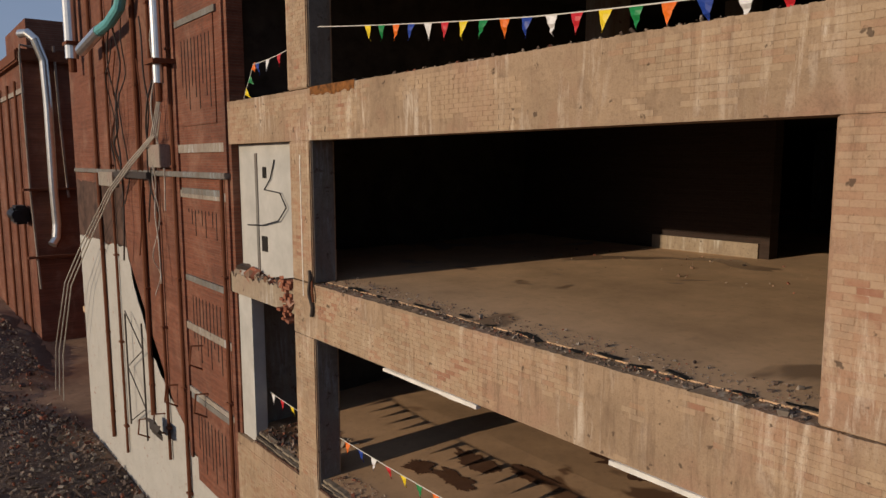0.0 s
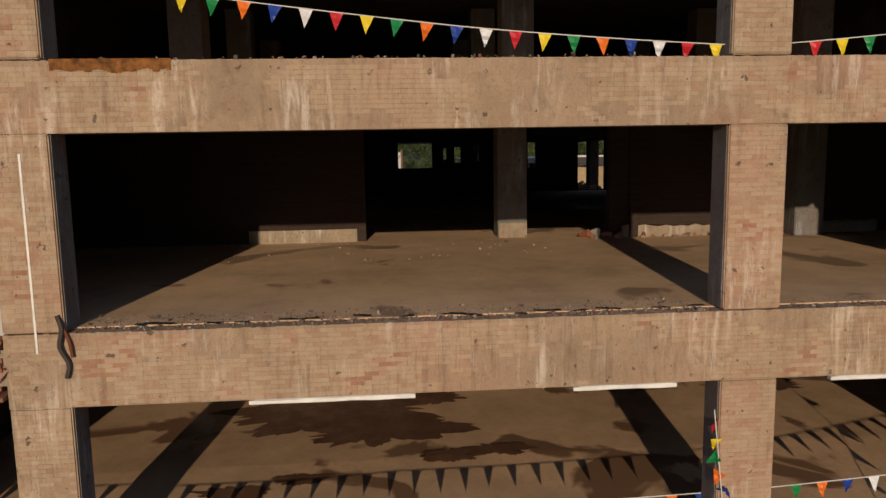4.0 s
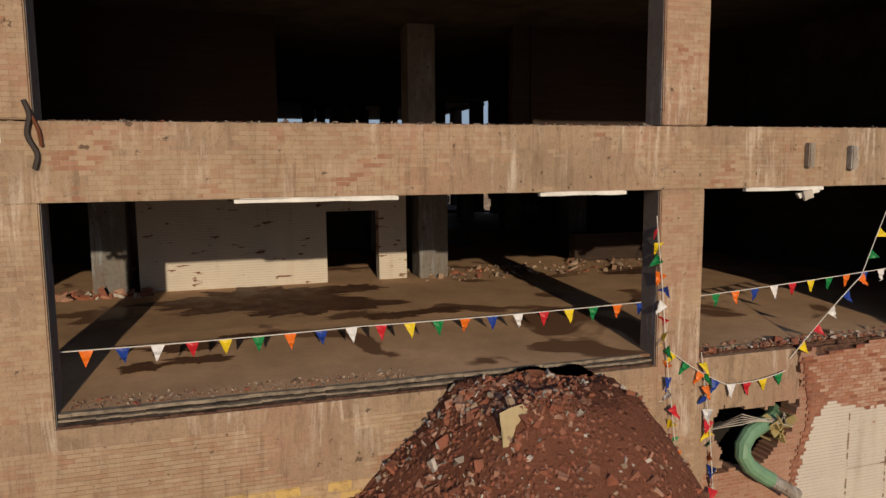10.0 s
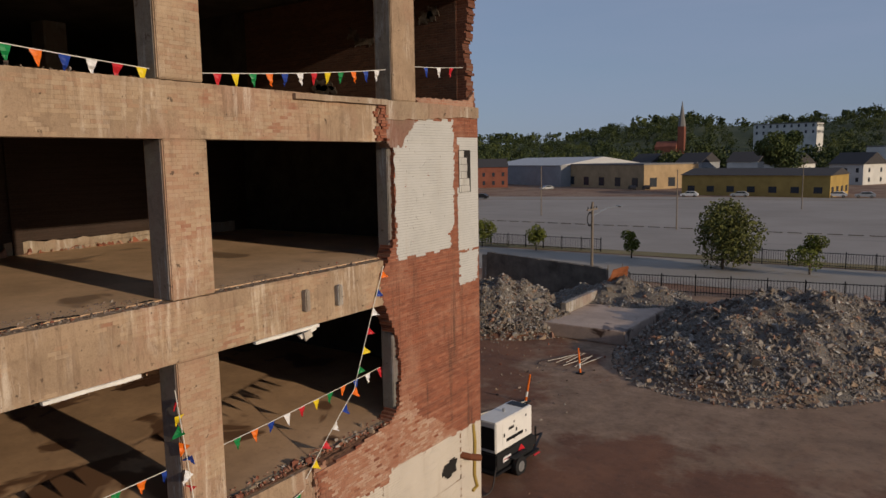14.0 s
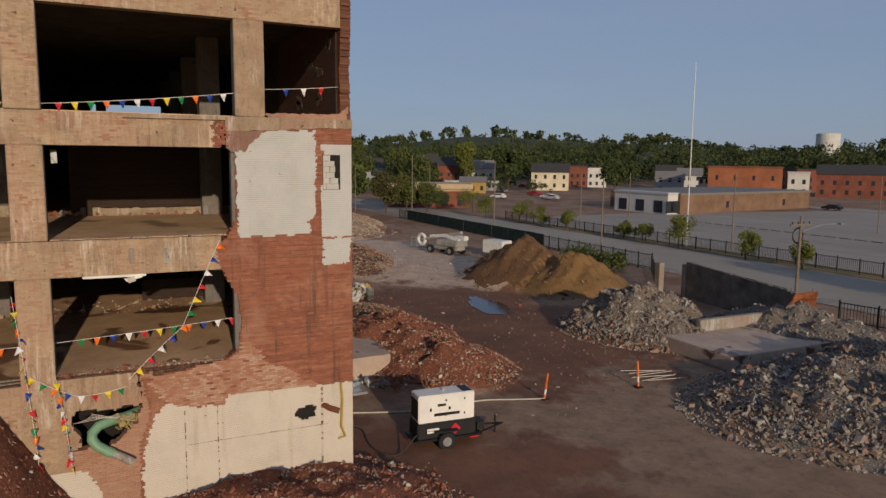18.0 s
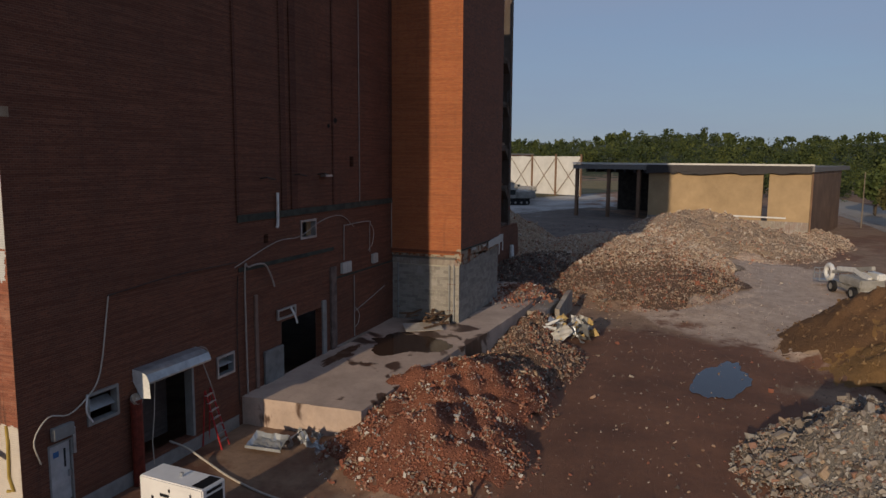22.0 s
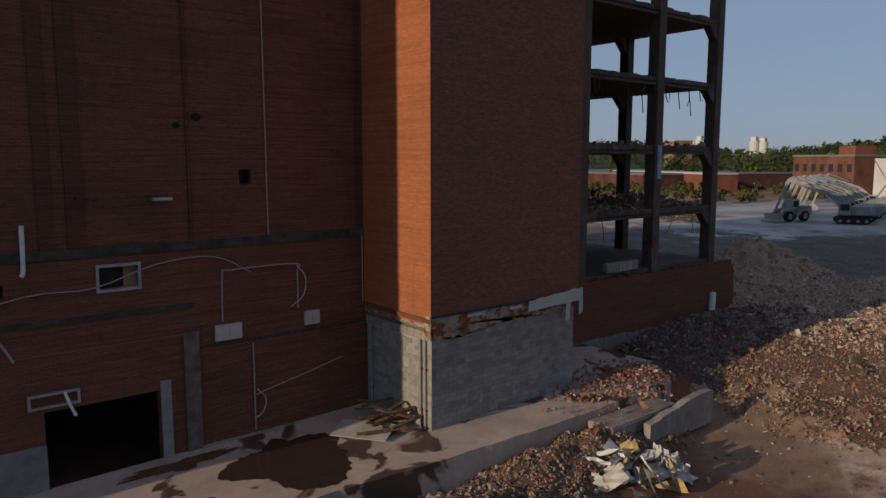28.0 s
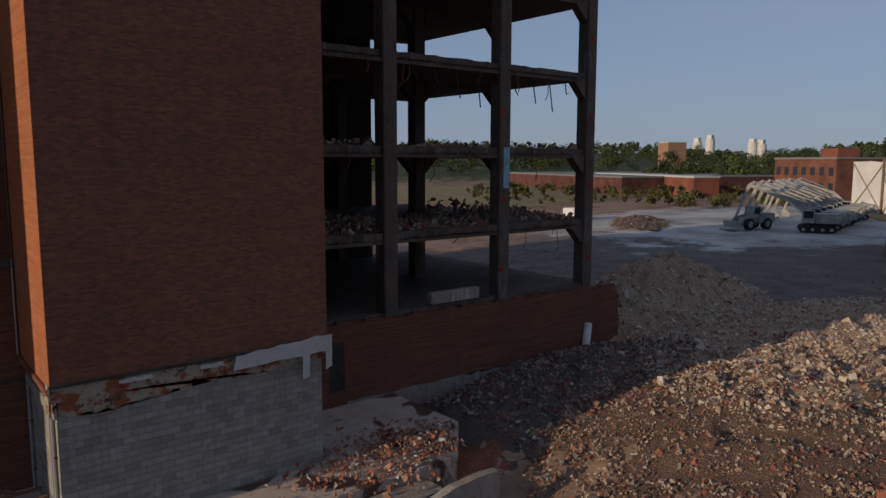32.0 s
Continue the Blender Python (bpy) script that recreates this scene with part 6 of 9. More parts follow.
for pts, r, mat, lab in (
        ([(12.98, -0.12, 8.2), (13.05, -0.14, 8.4), (13.08, -0.14, 9.75)], 0.07, WHITE_METAL, "white vertical pipe stub on the wall"),
        ([(21.15, -0.04, 8.95), (21.1, -0.04, 26)], 0.025, COND, "thin pale conduit running up the wall"),
        ([(25.3, -0.04, 5.9), (25.3, -0.04, 26)], 0.025, COND, "thin pale conduit running up the wall"),
        ([(19.25, -0.06, 5.9), (19.3, -0.06, 7.6), (19.6, -0.06, 7.75), (22.2, -0.06, 7.75), (22.3, -0.06, 7.4), (22.3, -0.06, 6.0)], 0.028, COND, "pale conduit loop on the wall"),
        ([(22.25, -0.1, 7.7), (22.6, -0.15, 7.2), (22.5, -0.14, 6.5), (22.0, -0.1, 6.1)], 0.02, PALE_CABLE, "loose pale cable on the wall"),
        ([(10.0, -0.06, 6.8), (13.0, -0.06, 7.55), (15.0, -0.06, 7.6), (17.0, -0.06, 8.2), (19.0, -0.06, 8.3), (20.4, -0.06, 7.6)], 0.022, COND, "thin conduit crossing the wall"),
        ([(20.4, -0.05, 1.5), (20.4, -0.05, 4.9)], 0.03, COND, "pale conduit on the wall"),
        ([(20.45, -0.06, 2.9), (22.4, -0.06, 3.3), (24.2, -0.06, 3.7)], 0.025, COND, "pale conduit on the wall"),
        ([(20.5, -0.06, 3.1), (20.8, -0.14, 2.7), (20.7, -0.12, 2.2), (20.45, -0.06, 2.0)], 0.02, PALE_CABLE, "loose pale cable on the wall"),
        ([(10.6, -0.1, 1.2), (10.6, -0.1, 6.4), (10.9, -0.1, 6.7), (11.9, -0.15, 6.7), (12.3, -0.2, 6.2), (12.6, -0.2, 5.6)], 0.04, COND, "bent pale pipe beside the dock"),
        ([(0.6, -0.05, 2.2), (0.4, -0.08, 3.0), (0.9, -0.1, 3.55), (1.6, -0.1, 3.4), (2.3, -0.1, 3.7), (2.9, -0.1, 4.4), (3.4, -0.08, 6.8)], 0.025, PALE_CABLE, "long loose cable on the wall"),
        ([(3.4, -0.05, 6.8), (6.5, -0.05, 7.0), (10.2, -0.05, 7.0)], 0.018, CABLE, "thin cable crossing the wall"),
        ([(2.35, -0.1, 3.8), (2.2, -0.2, 3.3), (2.4, -0.22, 2.9)], 0.03, WHITE_METAL, "bent white tube by the window"),
        ([(8.3, -0.06, 3.5), (8.0, -0.1, 3.9), (7.6, -0.1, 3.9), (8.1, -0.3, 2.2), (8.3, -0.3, 1.2)], 0.025, COND, "bent pale rod beside the doorway"),
        ([(10.1, -0.05, 0.9), (10.05, -0.05, 4.2), (10.2, -0.05, 6.4)], 0.02, CABLE, "cable down the wall")):
    cd = thing("conduit", lab, "conduit", group="wall conduits")
    bm = bmesh.new()
    tube(bm, curved(pts, 4), r, 6)
    part("run", bm, mat, cd)
for x, z in ((16.8, 10.5), (12.0, 10.4), (14.6, 10.5)):
    vn = thing("wall_vent", "bent metal bracket on the brick wall", "bracket", group="wall fittings")
    bm = bmesh.new()
    tube(bm, [(x, 0, z), (x, -0.35, z + 0.05), (x + 0.6, -0.35, z - 0.05), (x + 0.7, 0.0, z)], 0.035, 5)
    part("bar", bm, CABLE, vn)
    if x > 16:
        part("plate", boxed(x + 0.1, x + 0.75, -0.4, -0.1, z - 0.12, z - 0.02), TIN, vn)
for x, z, s in ((17.9, 12.9, 0.14), (18.6, 13.2, 0.18), (18.3, 13.05, 0.08)):
    blobm = bmesh.new()
    bmesh.ops.create_icosphere(blobm, subdivisions=2, radius=s, matrix=Matrix.Diagonal((1, 0.05, 0.8, 1)))
    tagged(part("brick_hole", blobm, HOLE_SHADE), "small hole knocked in the brick", "hole", kind="structure").location = (x, -0.002, z)
# the hole with broken pipe in the corner panel
hp = thing("broken_pipe", "rusty pipe stub in a hole of the painted wall", "pipe")
bm = bmesh.new()
tube(bm, [(0.1, 1.1, 2.85), (-0.2, 0.9, 2.75), (-0.35, 0.6, 2.65)], 0.1, 8)
part("stub", bm, RUST, hp)
bm = bmesh.new()
tube(bm, [(-0.03, 0.45, 3.55), (-0.06, 0.4, 3.0), (-0.06, 0.45, 2.0), (-0.06, 0.3, 1.6), (-0.06, 0.55, 1.55)], 0.05, 6)
part("run", bm, plain("yellow_pipe", (0.4, 0.28, 0.06), 0.6), hp)
bm = bmesh.new()
coursed(bm, jag([(2.1, 2.62), (1.95, 2.85), (1.5, 2.9), (1.3, 2.78), (1.4, 2.5), (1.85, 2.4)], 0.1, 0.04, 33), lambda u, v, w: (-0.03 + w, u, v), 0.012, 0.0677, 0.04, 12)
part("hole", bm, HOLE_SHADE, hp)
# block filling of the small window
bf = thing("block_infill", "white painted concrete blocks half filling the small window", "blocks")
part("recess", boxed(-0.0215, -0.0205, 0.4, 1.0, 10.32, 11.48), HOLE_SHADE, bf, "near-black sheet drawn as the gap beside the blocks")
for r in range(6):
    for y0, y1 in (((0.62, 0.78), (0.79, 0.99)) if r % 2 else ((0.6, 0.89), (0.9, 0.99))):
        if r == 5 and y0 < 0.7:
            continue
        part("block", boxed(-0.033, -0.021, y0 - (0.14 if y0 < 0.7 and r in (0, 1) else 0.04 * (r % 2)), y1, 10.33 + 0.19 * r, 10.33 + 0.19 * r + 0.183, bevel=0.004), WHITE_BOARD, bf)

# ---- stair tower trims ----
RUSTY_BAND = Mat("rusted_patchy_band", 0.9)
_rb = RUSTY_BAND.mix(RUSTY_BAND.ramp(RUSTY_BAND.noise(1.6, 5, 0.7), 0.5, 0.56), (0.3, 0.26, 0.2), (0.22, 0.075, 0.03))
RUSTY = RUSTY_BAND.done(RUSTY_BAND.mix(RUSTY_BAND.ramp(RUSTY_BAND.noise(3.1, 4, 0.7), 0.56, 0.62), _rb, (0.06, 0.045, 0.035)), RUSTY_BAND.noise(20, 4), 0.5, 0.02)
part("band", boxed(25.42, 33.7, -4.46, 0.2, 5.455, 5.945), RUSTY, tower, "patchy rusted concrete band under the brick")
low_edge = jag([(25.6, 5.1), (27.0, 4.95), (28.2, 5.15), (29.6, 5.3), (31.0, 5.2), (33.55, 5.3), (33.6, 5.56), (25.55, 5.56)], 0.22, 0.09, 91, keep=(5, 6, 7))
part("flashing", sheet(bmesh.new(), low_edge, lambda u, v, w: (u, -4.42 + w, v), 0.06), RUSTY, tower, "torn plaster edge with rust")
part("drip_edge", boxed(25.36, 33.8, -4.56, -4.46, 5.88, 5.96, bevel=0.015), BAND_G, tower, "dark drip edge")
for x0, x1 in ((27.1, 28.0), (29.4, 30.1)):
    part("flashing", sheet(bmesh.new(), jag([(x0, 5.72), (x1, 5.7), (x1, 5.84), (x0, 5.82)], 0.12, 0.03, int(x0 * 10)), lambda u, v, w: (u, -4.6 + w, v), 0.03), WHITE_BOARD, tower, "scrap of white trim")
part("flashing", sheet(bmesh.new(), jag([(30.4, 5.5), (33.7, 5.55), (33.85, 5.5), (33.85, 6.12), (33.0, 6.1), (30.5, 5.92)], 0.25, 0.05, 92), lambda u, v, w: (u, -4.66 + w, v), 0.05), WHITE_BOARD, tower, "white torn sheet")
for x, z in ((32.75, 4.75), (33.6, 4.95)):
    part("hanging_strip", sheet(bmesh.new(), jag([(x, z), (x + 0.24, z + 0.1), (x + 0.26, 5.6), (x, 5.6)], 0.2, 0.03, 93), lambda u, v, w: (u, -4.68 + w, v), 0.02), WHITE_BOARD, tower)
part("lintel", boxed(25.46, 25.535, -4.4, 0.0, 4.95, 5.3, bevel=0.02), CONC, tower, "pale concrete lintel")
part("sill_band", boxed(25.3, 25.383, -4.5, -0.0, 5.7, 5.86), plain("rust_band", (0.18, 0.06, 0.03), 0.9), tower)
part("torn_corner", sheet(bmesh.new(), jag([(-4.52, 5.1), (-4.2, 5.2), (-4.1, 5.6), (-4.25, 5.95), (-4.52, 5.95)], 0.12, 0.05, 95), lambda u, v, w: (25.33 + w, u, v), 0.06), RUSTY, tower, "broken corner with rust")
for y in (-4.05, -3.75, -0.4):
    bm = bmesh.new()
    rod(bm, (25.47, y, 1.4), (25.47, y, 5.0), 0.055, 8)
    part("downpipe", bm, FRAME_GREY, tower)
    for z in (2.2, 3.8):
        part("pipe_clip", boxed(25.44, 25.536, y - 0.09, y + 0.09, z, z + 0.05), RUST, tower)

# ---- dock, planks and scrap ----
DOCK_WATER = plain("brown_water", (0.055, 0.034, 0.024), 0.07, 0, 0.1)
blob("puddle", 20.3, -3.1, 2.0, 2.0, lambda x: dock_z(x) + 0.006, DOCK_WATER, "brown rain puddle on the dock slab", 95, -0.3, 0.3)
blob("wet_patch", 17.4, -1.0, 1.9, 0.5, lambda x: dock_z(x) + 0.009, WET, "dark wet stain on the dock slab", 96)
blob("puddle", 25.0, -19.2, 3.9, 1.3, 0.045, WATER, "shallow puddle reflecting the sky", 97, -0.2, 0.35)
blob("puddle", 27.0, -7.8, 2.2, 0.5, 0.03, WATER, "shallow puddle beside the dock", 98, 0.1, 0.5)
blob("puddle", 52.0, -6.0, 1.6, 0.35, 1.55, WATER, "shallow puddle among the rubble", 99, 0.1)
dk2 = tagged(part("loading_dock_east", boxed(31.4, 36.0, -8.3, -7.03, -0.2, 1.3, bevel=0.05), CONC), "broken concrete dock edge sticking out of the rubble", "dock", kind="structure")
tagged(part("dock_kerb", sheet(bmesh.new(), jag([(33.0, 0.3), (37.6, 0.3), (37.6, 1.75), (36.6, 1.78), (34.5, 1.5), (33.0, 1.25)], 0.4, 0.05, 94, keep=(0,)), lambda u, v, w: (u, -8.95 + w, v), 0.33), CONC), "sloping concrete kerb wall at the end of the dock", "kerb", kind="structure")
PLANK = plain("old_plank", (0.2, 0.12, 0.07), 0.9, 0, 0.3, 5)
rp = random.Random(12)
for k in range(22):
    pl = tagged(new("plank"), "splintered brown plank on the scrap pile", "plank", "scrap planks")
    L = rp.uniform(0.8, 2.4)
    pl.matrix_world = pose(24.4 + rp.uniform(-0.7, 0.7), -2.6 + rp.uniform(-1.5, 1.3), 1.5 + 0.035 * k, rp.uniform(-8, 8), rp.uniform(-14, 14), rp.uniform(-60, 20))
    part("board", boxed(-L / 2, L / 2, -0.09, 0.09, -0.025, 0.025, bevel=0.006), PLANK, pl)
bd = tagged(new("board_sheet"), "pale plywood sheet leaning on the scrap planks", "board")
bd.matrix_world = pose(23.4, -2.9, 1.62, 10, 0, -55)
part("sheet", boxed(-1.1, 1.1, -0.6, 0.6, -0.015, 0.015), plain("grey_ply", (0.42, 0.38, 0.33), 0.85), bd)


def scrap(name, cx, cy, cz, rx, ry, rz, n, mats, seed, label, size=0.5):
    """A tangle of crumpled sheets, each a small bent grid."""
    rnd = np.random.default_rng(seed)
    th = tagged(new(name), label, "scrap")
    th.matrix_world = pose(cx, cy, cz)
    for k in range(n):
        bm = bmesh.new()
        a, b = Vector(rnd.normal(size=3)).normalized(), Vector(rnd.normal(size=3))
        b = (b - a * a.dot(b)).normalized()
        a, b = a * size * rnd.uniform(0.6, 1.8), b * size * rnd.uniform(0.3, 0.8)
        nn = a.cross(b).normalized()
        q = rnd.uniform(-1, 1, 3)
        o = Vector((q[0] * rx, q[1] * ry, abs(q[2]) * rz * (1 - abs(q[0]) * 0.6)))
        g = []
        for i in range(5):
            g.append([])
            for j in range(4):
                p = o + a * (i / 4 - 0.5) + b * (j / 3 - 0.5) + nn * rnd.uniform(-0.13, 0.13) * size
                p.z = max(p.z, 0.0)
                g[i].append(bm.verts.new(p))
        for i in range(4):
            for j in range(3):
                bm.faces.new((g[i][j], g[i + 1][j], g[i + 1][j + 1], g[i][j + 1]))
        part("crumpled_sheet", bm, mats[k % len(mats)], th)
    return th


YEL = plain("yellow_foam", (0.5, 0.36, 0.15), 0.95)
ty = thing("metal_tray", "dented grey sheet metal tray lying beside the dock", "tray", (8.4, -2.6, 0.12), rz=4)
bm, rnd = bmesh.new(), random.Random(31)
g = [[bm.verts.new((-0.4 + 0.8 * i / 7, -0.75 + 1.5 * j / 11, 0.28 * (i / 7) + rnd.uniform(-0.035, 0.035) + (0.12 if i in (0, 7) or j in (0, 11) else 0))) for j in range(12)] for i in range(8)]
for i in range(7):
    for j in range(11):
        bm.faces.new((g[i][j], g[i + 1][j], g[i + 1][j + 1], g[i][j + 1]))
part("pan", bm, TIN, ty)
part("rim", boxed(-0.44, -0.4, -0.78, 0.78, 0.02, 0.14, bevel=0.01), TIN, ty)
scrap("scrap_metal", 9.3, -3.9, 0.02, 0.7, 0.9, 0.4, 14, (TIN, TIN, WHITE_METAL, FRAME_GREY), 3, "crumpled sheet metal on the yard beside the dock")
scrap("scrap_pile", 30.6, -10.2, 0.1, 1.7, 1.3, 1.3, 46, (WHITE_METAL, WHITE_BOARD, TIN, YEL, WHITE_BOARD, GREY_METAL), 4, "heap of torn white cladding and yellow foam", 0.75)
scrap("scrap_pile", 12.0, -22.5, 0.2, 1.3, 1.0, 0.9, 18, (WHITE_BOARD, YEL, GREY_METAL), 5, "torn cladding in front of the concrete rubble", 0.6)
ch = thing("white_chute", "white plastic pipe piece on the rubble against the wall", "pipe")
bm = bmesh.new()
rod(bm, (52.2, -0.35, 1.2), (52.7, -0.1, 3.0), 0.22, 10)
part("pipe", bm, WHITE_METAL, ch)

# hose across the yard
hs = thing("hose", "pale hose lying across the yard", "hose")
bm = bmesh.new()
tube(bm, curved([(6.3, 0.3, 0.7), (6.4, -0.4, 0.5), (6.5, -1.2, 0.06), (5.6, -3.2, 0.05), (5.0, -5.5, 0.05), (5.2, -8.0, 0.05), (4.6, -9.8, 0.05), (4.2, -11.0, 0.05)]), 0.04, 8)
part("run", bm, PALE_CABLE, hs)
hs = thing("hose", "dark hose by the generator", "hose")
bm = bmesh.new()
tube(bm, curved([(1.2, -3.0, 0.6), (1.0, -2.2, 0.06), (1.5, -1.6, 0.05), (2.6, -1.5, 0.05), (4.0, -1.7, 0.05), (4.6, -1.0, 0.06), (4.7, -0.4, 0.1)]), 0.028, 8)
part("run", bm, CABLE, hs)
for x, y, lean in ((4.25, -11.0, -10), (3.85, -16.4, 5)):
    mk = thing("marker_post", "orange and white marker post on the yard", "post", (x, y, 0), "marker posts")
    for k in range(5):
        bm = bmesh.new()
        rod(bm, (0.05 * k * lean / 10, 0, 0.27 * k), (0.05 * (k + 1) * lean / 10, 0, 0.27 * (k + 1)), 0.06 - 0.004 * k, 10)
        part("band", bm, FLAGS[3] if k % 2 == 0 or k > 2 else FLAGS[5], mk)
    part("base", boxed(-0.2, 0.2, -0.2, 0.2, 0, 0.06, bevel=0.02), BLACK, mk)
for k in range(6):
    pl = tagged(new("pole_scrap"), "thin pale pole lying on the ground", "pole", "loose poles")
    pl.matrix_world = pose(4.2 + 0.3 * k, -18.6 + 0.25 * (k % 3), 0.06 + 0.02 * k, 0, rp.uniform(-3, 3), 75 + rp.uniform(-14, 14))
    bm = bmesh.new()
    rod(bm, (-1.1, 0, 0), (1.1, 0, 0), 0.022, 6)
    part("pole", bm, PALE_CABLE, pl)

# ---- generator on its trailer ----
gen = tagged(new("generator"), "white diesel generator on a black two-wheel trailer", "generator")
gen.matrix_world = pose(1.65, -4.35, -0.08, 0, 0, -4)
GEN_W = plain("generator_white", (0.72, 0.7, 0.66), 0.45, 0, 0.06, 1.5)
part("housing", boxed(-0.46, 0.46, -1.2, 1.2, 1.08, 2.2, bevel=0.035), GEN_W, gen)
part("roof_vent", boxed(-0.36, 0.36, -1.12, -0.72, 2.2, 2.215), STEEL_DK, gen, "black roof grille")
part("lifting_eye", boxed(-0.03, 0.03, -0.05, 0.05, 2.2, 2.32), GREY_METAL, gen)
part("radiator", boxed(-0.33, 0.33, -1.212, -1.2, 1.2, 1.95), BLACK, gen, "black radiator grille")
part("exhaust", boxed(-0.4, 0.4, 1.2, 1.212, 1.2, 2.0), STEEL_DK, gen)
for k, y in enumerate((-0.05, 0.75)):
    part("side_door", boxed(-0.468, -0.46, y - 0.72, y + 0.02, 1.2, 2.05), GEN_W, gen)
    part("latch", boxed(-0.478, -0.468, y - 0.1, y - 0.02, 1.55, 1.68), STEEL_DK, gen)
    for z in (1.3, 1.9):
        part("hinge", boxed(-0.476, -0.468, y - 0.74, y - 0.68, z, z + 0.09), STEEL_DK, gen)
part("brand_mark", boxed(-0.472, -0.468, -0.55, 0.55, 1.33, 1.45), STEEL_DK, gen, "dark maker's mark as a plain bar")
part("label_plate", boxed(-0.472, -0.468, 0.05, 0.4, 1.72, 1.82), STEEL_DK, gen)
part("label_plate", boxed(-0.3, 0.3, -1.215, -1.2, 2.03, 2.12), STEEL_DK, gen)
part("fuel_tank", boxed(-0.52, 0.52, -1.25, 1.25, 0.45, 1.08, bevel=0.04), BLACK, gen)
part("fuel_sign", boxed(-0.53, -0.52, 0.35, 0.85, 0.68, 0.86), FLAGS[5], gen, "white sign with red letters")
bm = boxed(-0.53, -0.522, -0.16, 0.16, -0.16, 0.16)
bmesh.ops.transform(bm, matrix=Matrix.Translation((0, -0.35, 0.76)) @ Matrix.Rotation(radians(45), 4, "X"), verts=bm.verts)
part("hazard_sign", bm, FLAGS[0], gen, "red diamond sign")
part("chassis", boxed(-0.6, 0.6, -1.5, 1.4, 0.36, 0.45, bevel=0.01), STEEL_DK, gen)
for x in (-0.72, 0.72):
    for nm, r, w, mt in (("tyre", 0.36, 0.2, BLACK), ("rim", 0.2, 0.215, GREY_METAL)):
        bm = bmesh.new()
        rod(bm, (x - w / 2, 0.1, 0.36), (x + w / 2, 0.1, 0.36), r, 22)
        bmesh.ops.bevel(bm, geom=bm.edges[:], offset=0.02, segments=1, affect="EDGES")
        part(nm, bm, mt, gen)
    part("mudguard", boxed(x - 0.14, x + 0.14, -0.4, 0.6, 0.76, 0.8, bevel=0.01), BLACK, gen)
    part("side_light", boxed(x - 0.02, x + 0.02, -1.3, -0.9, 0.37, 0.42), FLAGS[0], gen)
for x in (-0.45, 0.45):
    bm = bmesh.new()
    rod(bm, (x, -1.4, 0.42), (0, -2.7, 0.5), 0.045, 6)
    part("drawbar", bm, STEEL_DK, gen)
bm = bmesh.new()
rod(bm, (0.1, -2.4, 0.02), (0.1, -2.4, 0.85), 0.04, 8)
part("jack", bm, STEEL_DK, gen)
part("battery_box", boxed(-0.3, 0.3, -1.75, -1.4, 0.46, 0.8, bevel=0.02), BLACK, gen)


def lettering(name, body, size, at, rx, ry, rz, mat, label, parent):
    cu = bpy.data.curves.new(name, "FONT")
    cu.body, cu.size, cu.align_x, cu.extrude = body, size, "CENTER", 0.002
    ob = bpy.data.objects.new("t", cu)
    scene.collection.objects.link(ob)
    me = bpy.data.meshes.new_from_object(ob.evaluated_get(bpy.context.evaluated_depsgraph_get()))
    bpy.data.objects.remove(ob)
    me.materials.append(mat)
    o = new(name, me)
    o.parent = parent
    o.matrix_local = pose(*at, rx, ry, rz)
    o["label"] = label
    return o


lettering("lettering", "DIESEL FUEL", 0.08, (-0.533, 0.6, 0.74), 90, 0, -90, FLAGS[0], "red letters", gen)


# ---- machines to the east ----
MACH, MACH2 = plain("pale_machine_paint", (0.4, 0.385, 0.35), 0.55, 0, 0.25, 1.0), plain("orange_machine_paint", (0.5, 0.14, 0.04), 0.5)
CABGLASS = plain("cab_glass", (0.03, 0.04, 0.045), 0.1)


def wheel(parent, x, y, z, r, w):
    bm = bmesh.new()
    rod(bm, (x, y - w / 2, z), (x, y + w / 2, z), r, 18)
    t = part("wheel", bm, BLACK, parent)
    bm = bmesh.new()
    rod(bm, (x, y - w / 2 - 0.02, z), (x, y + w / 2 + 0.02, z), r * 0.55, 14)
    part("rim", bm, MACH, t)


def arm(bm, pts, w):
    """A box-section arm through points in the plane of x and z."""
    for (x0, z0, h0), (x1, z1, h1) in zip(pts, pts[1:]):
        d = Vector((x1 - x0, 0, z1 - z0)).normalized()
        n = Vector((-d.z, 0, d.x))
        vs = [bm.verts.new(Vector((x, y, z)) + n * s * h / 2) for x, z, h in ((x0, z0, h0), (x1, z1, h1)) for y in (-w / 2, w / 2) for s in (-1, 1)]
        for f in ((0, 1, 3, 2), (4, 6, 7, 5), (0, 4, 5, 1), (2, 3, 7, 6), (0, 2, 6, 4), (1, 5, 7, 3)):
            bm.faces.new([vs[i] for i in f])
    bmesh.ops.recalc_face_normals(bm, faces=bm.faces)
    return bm


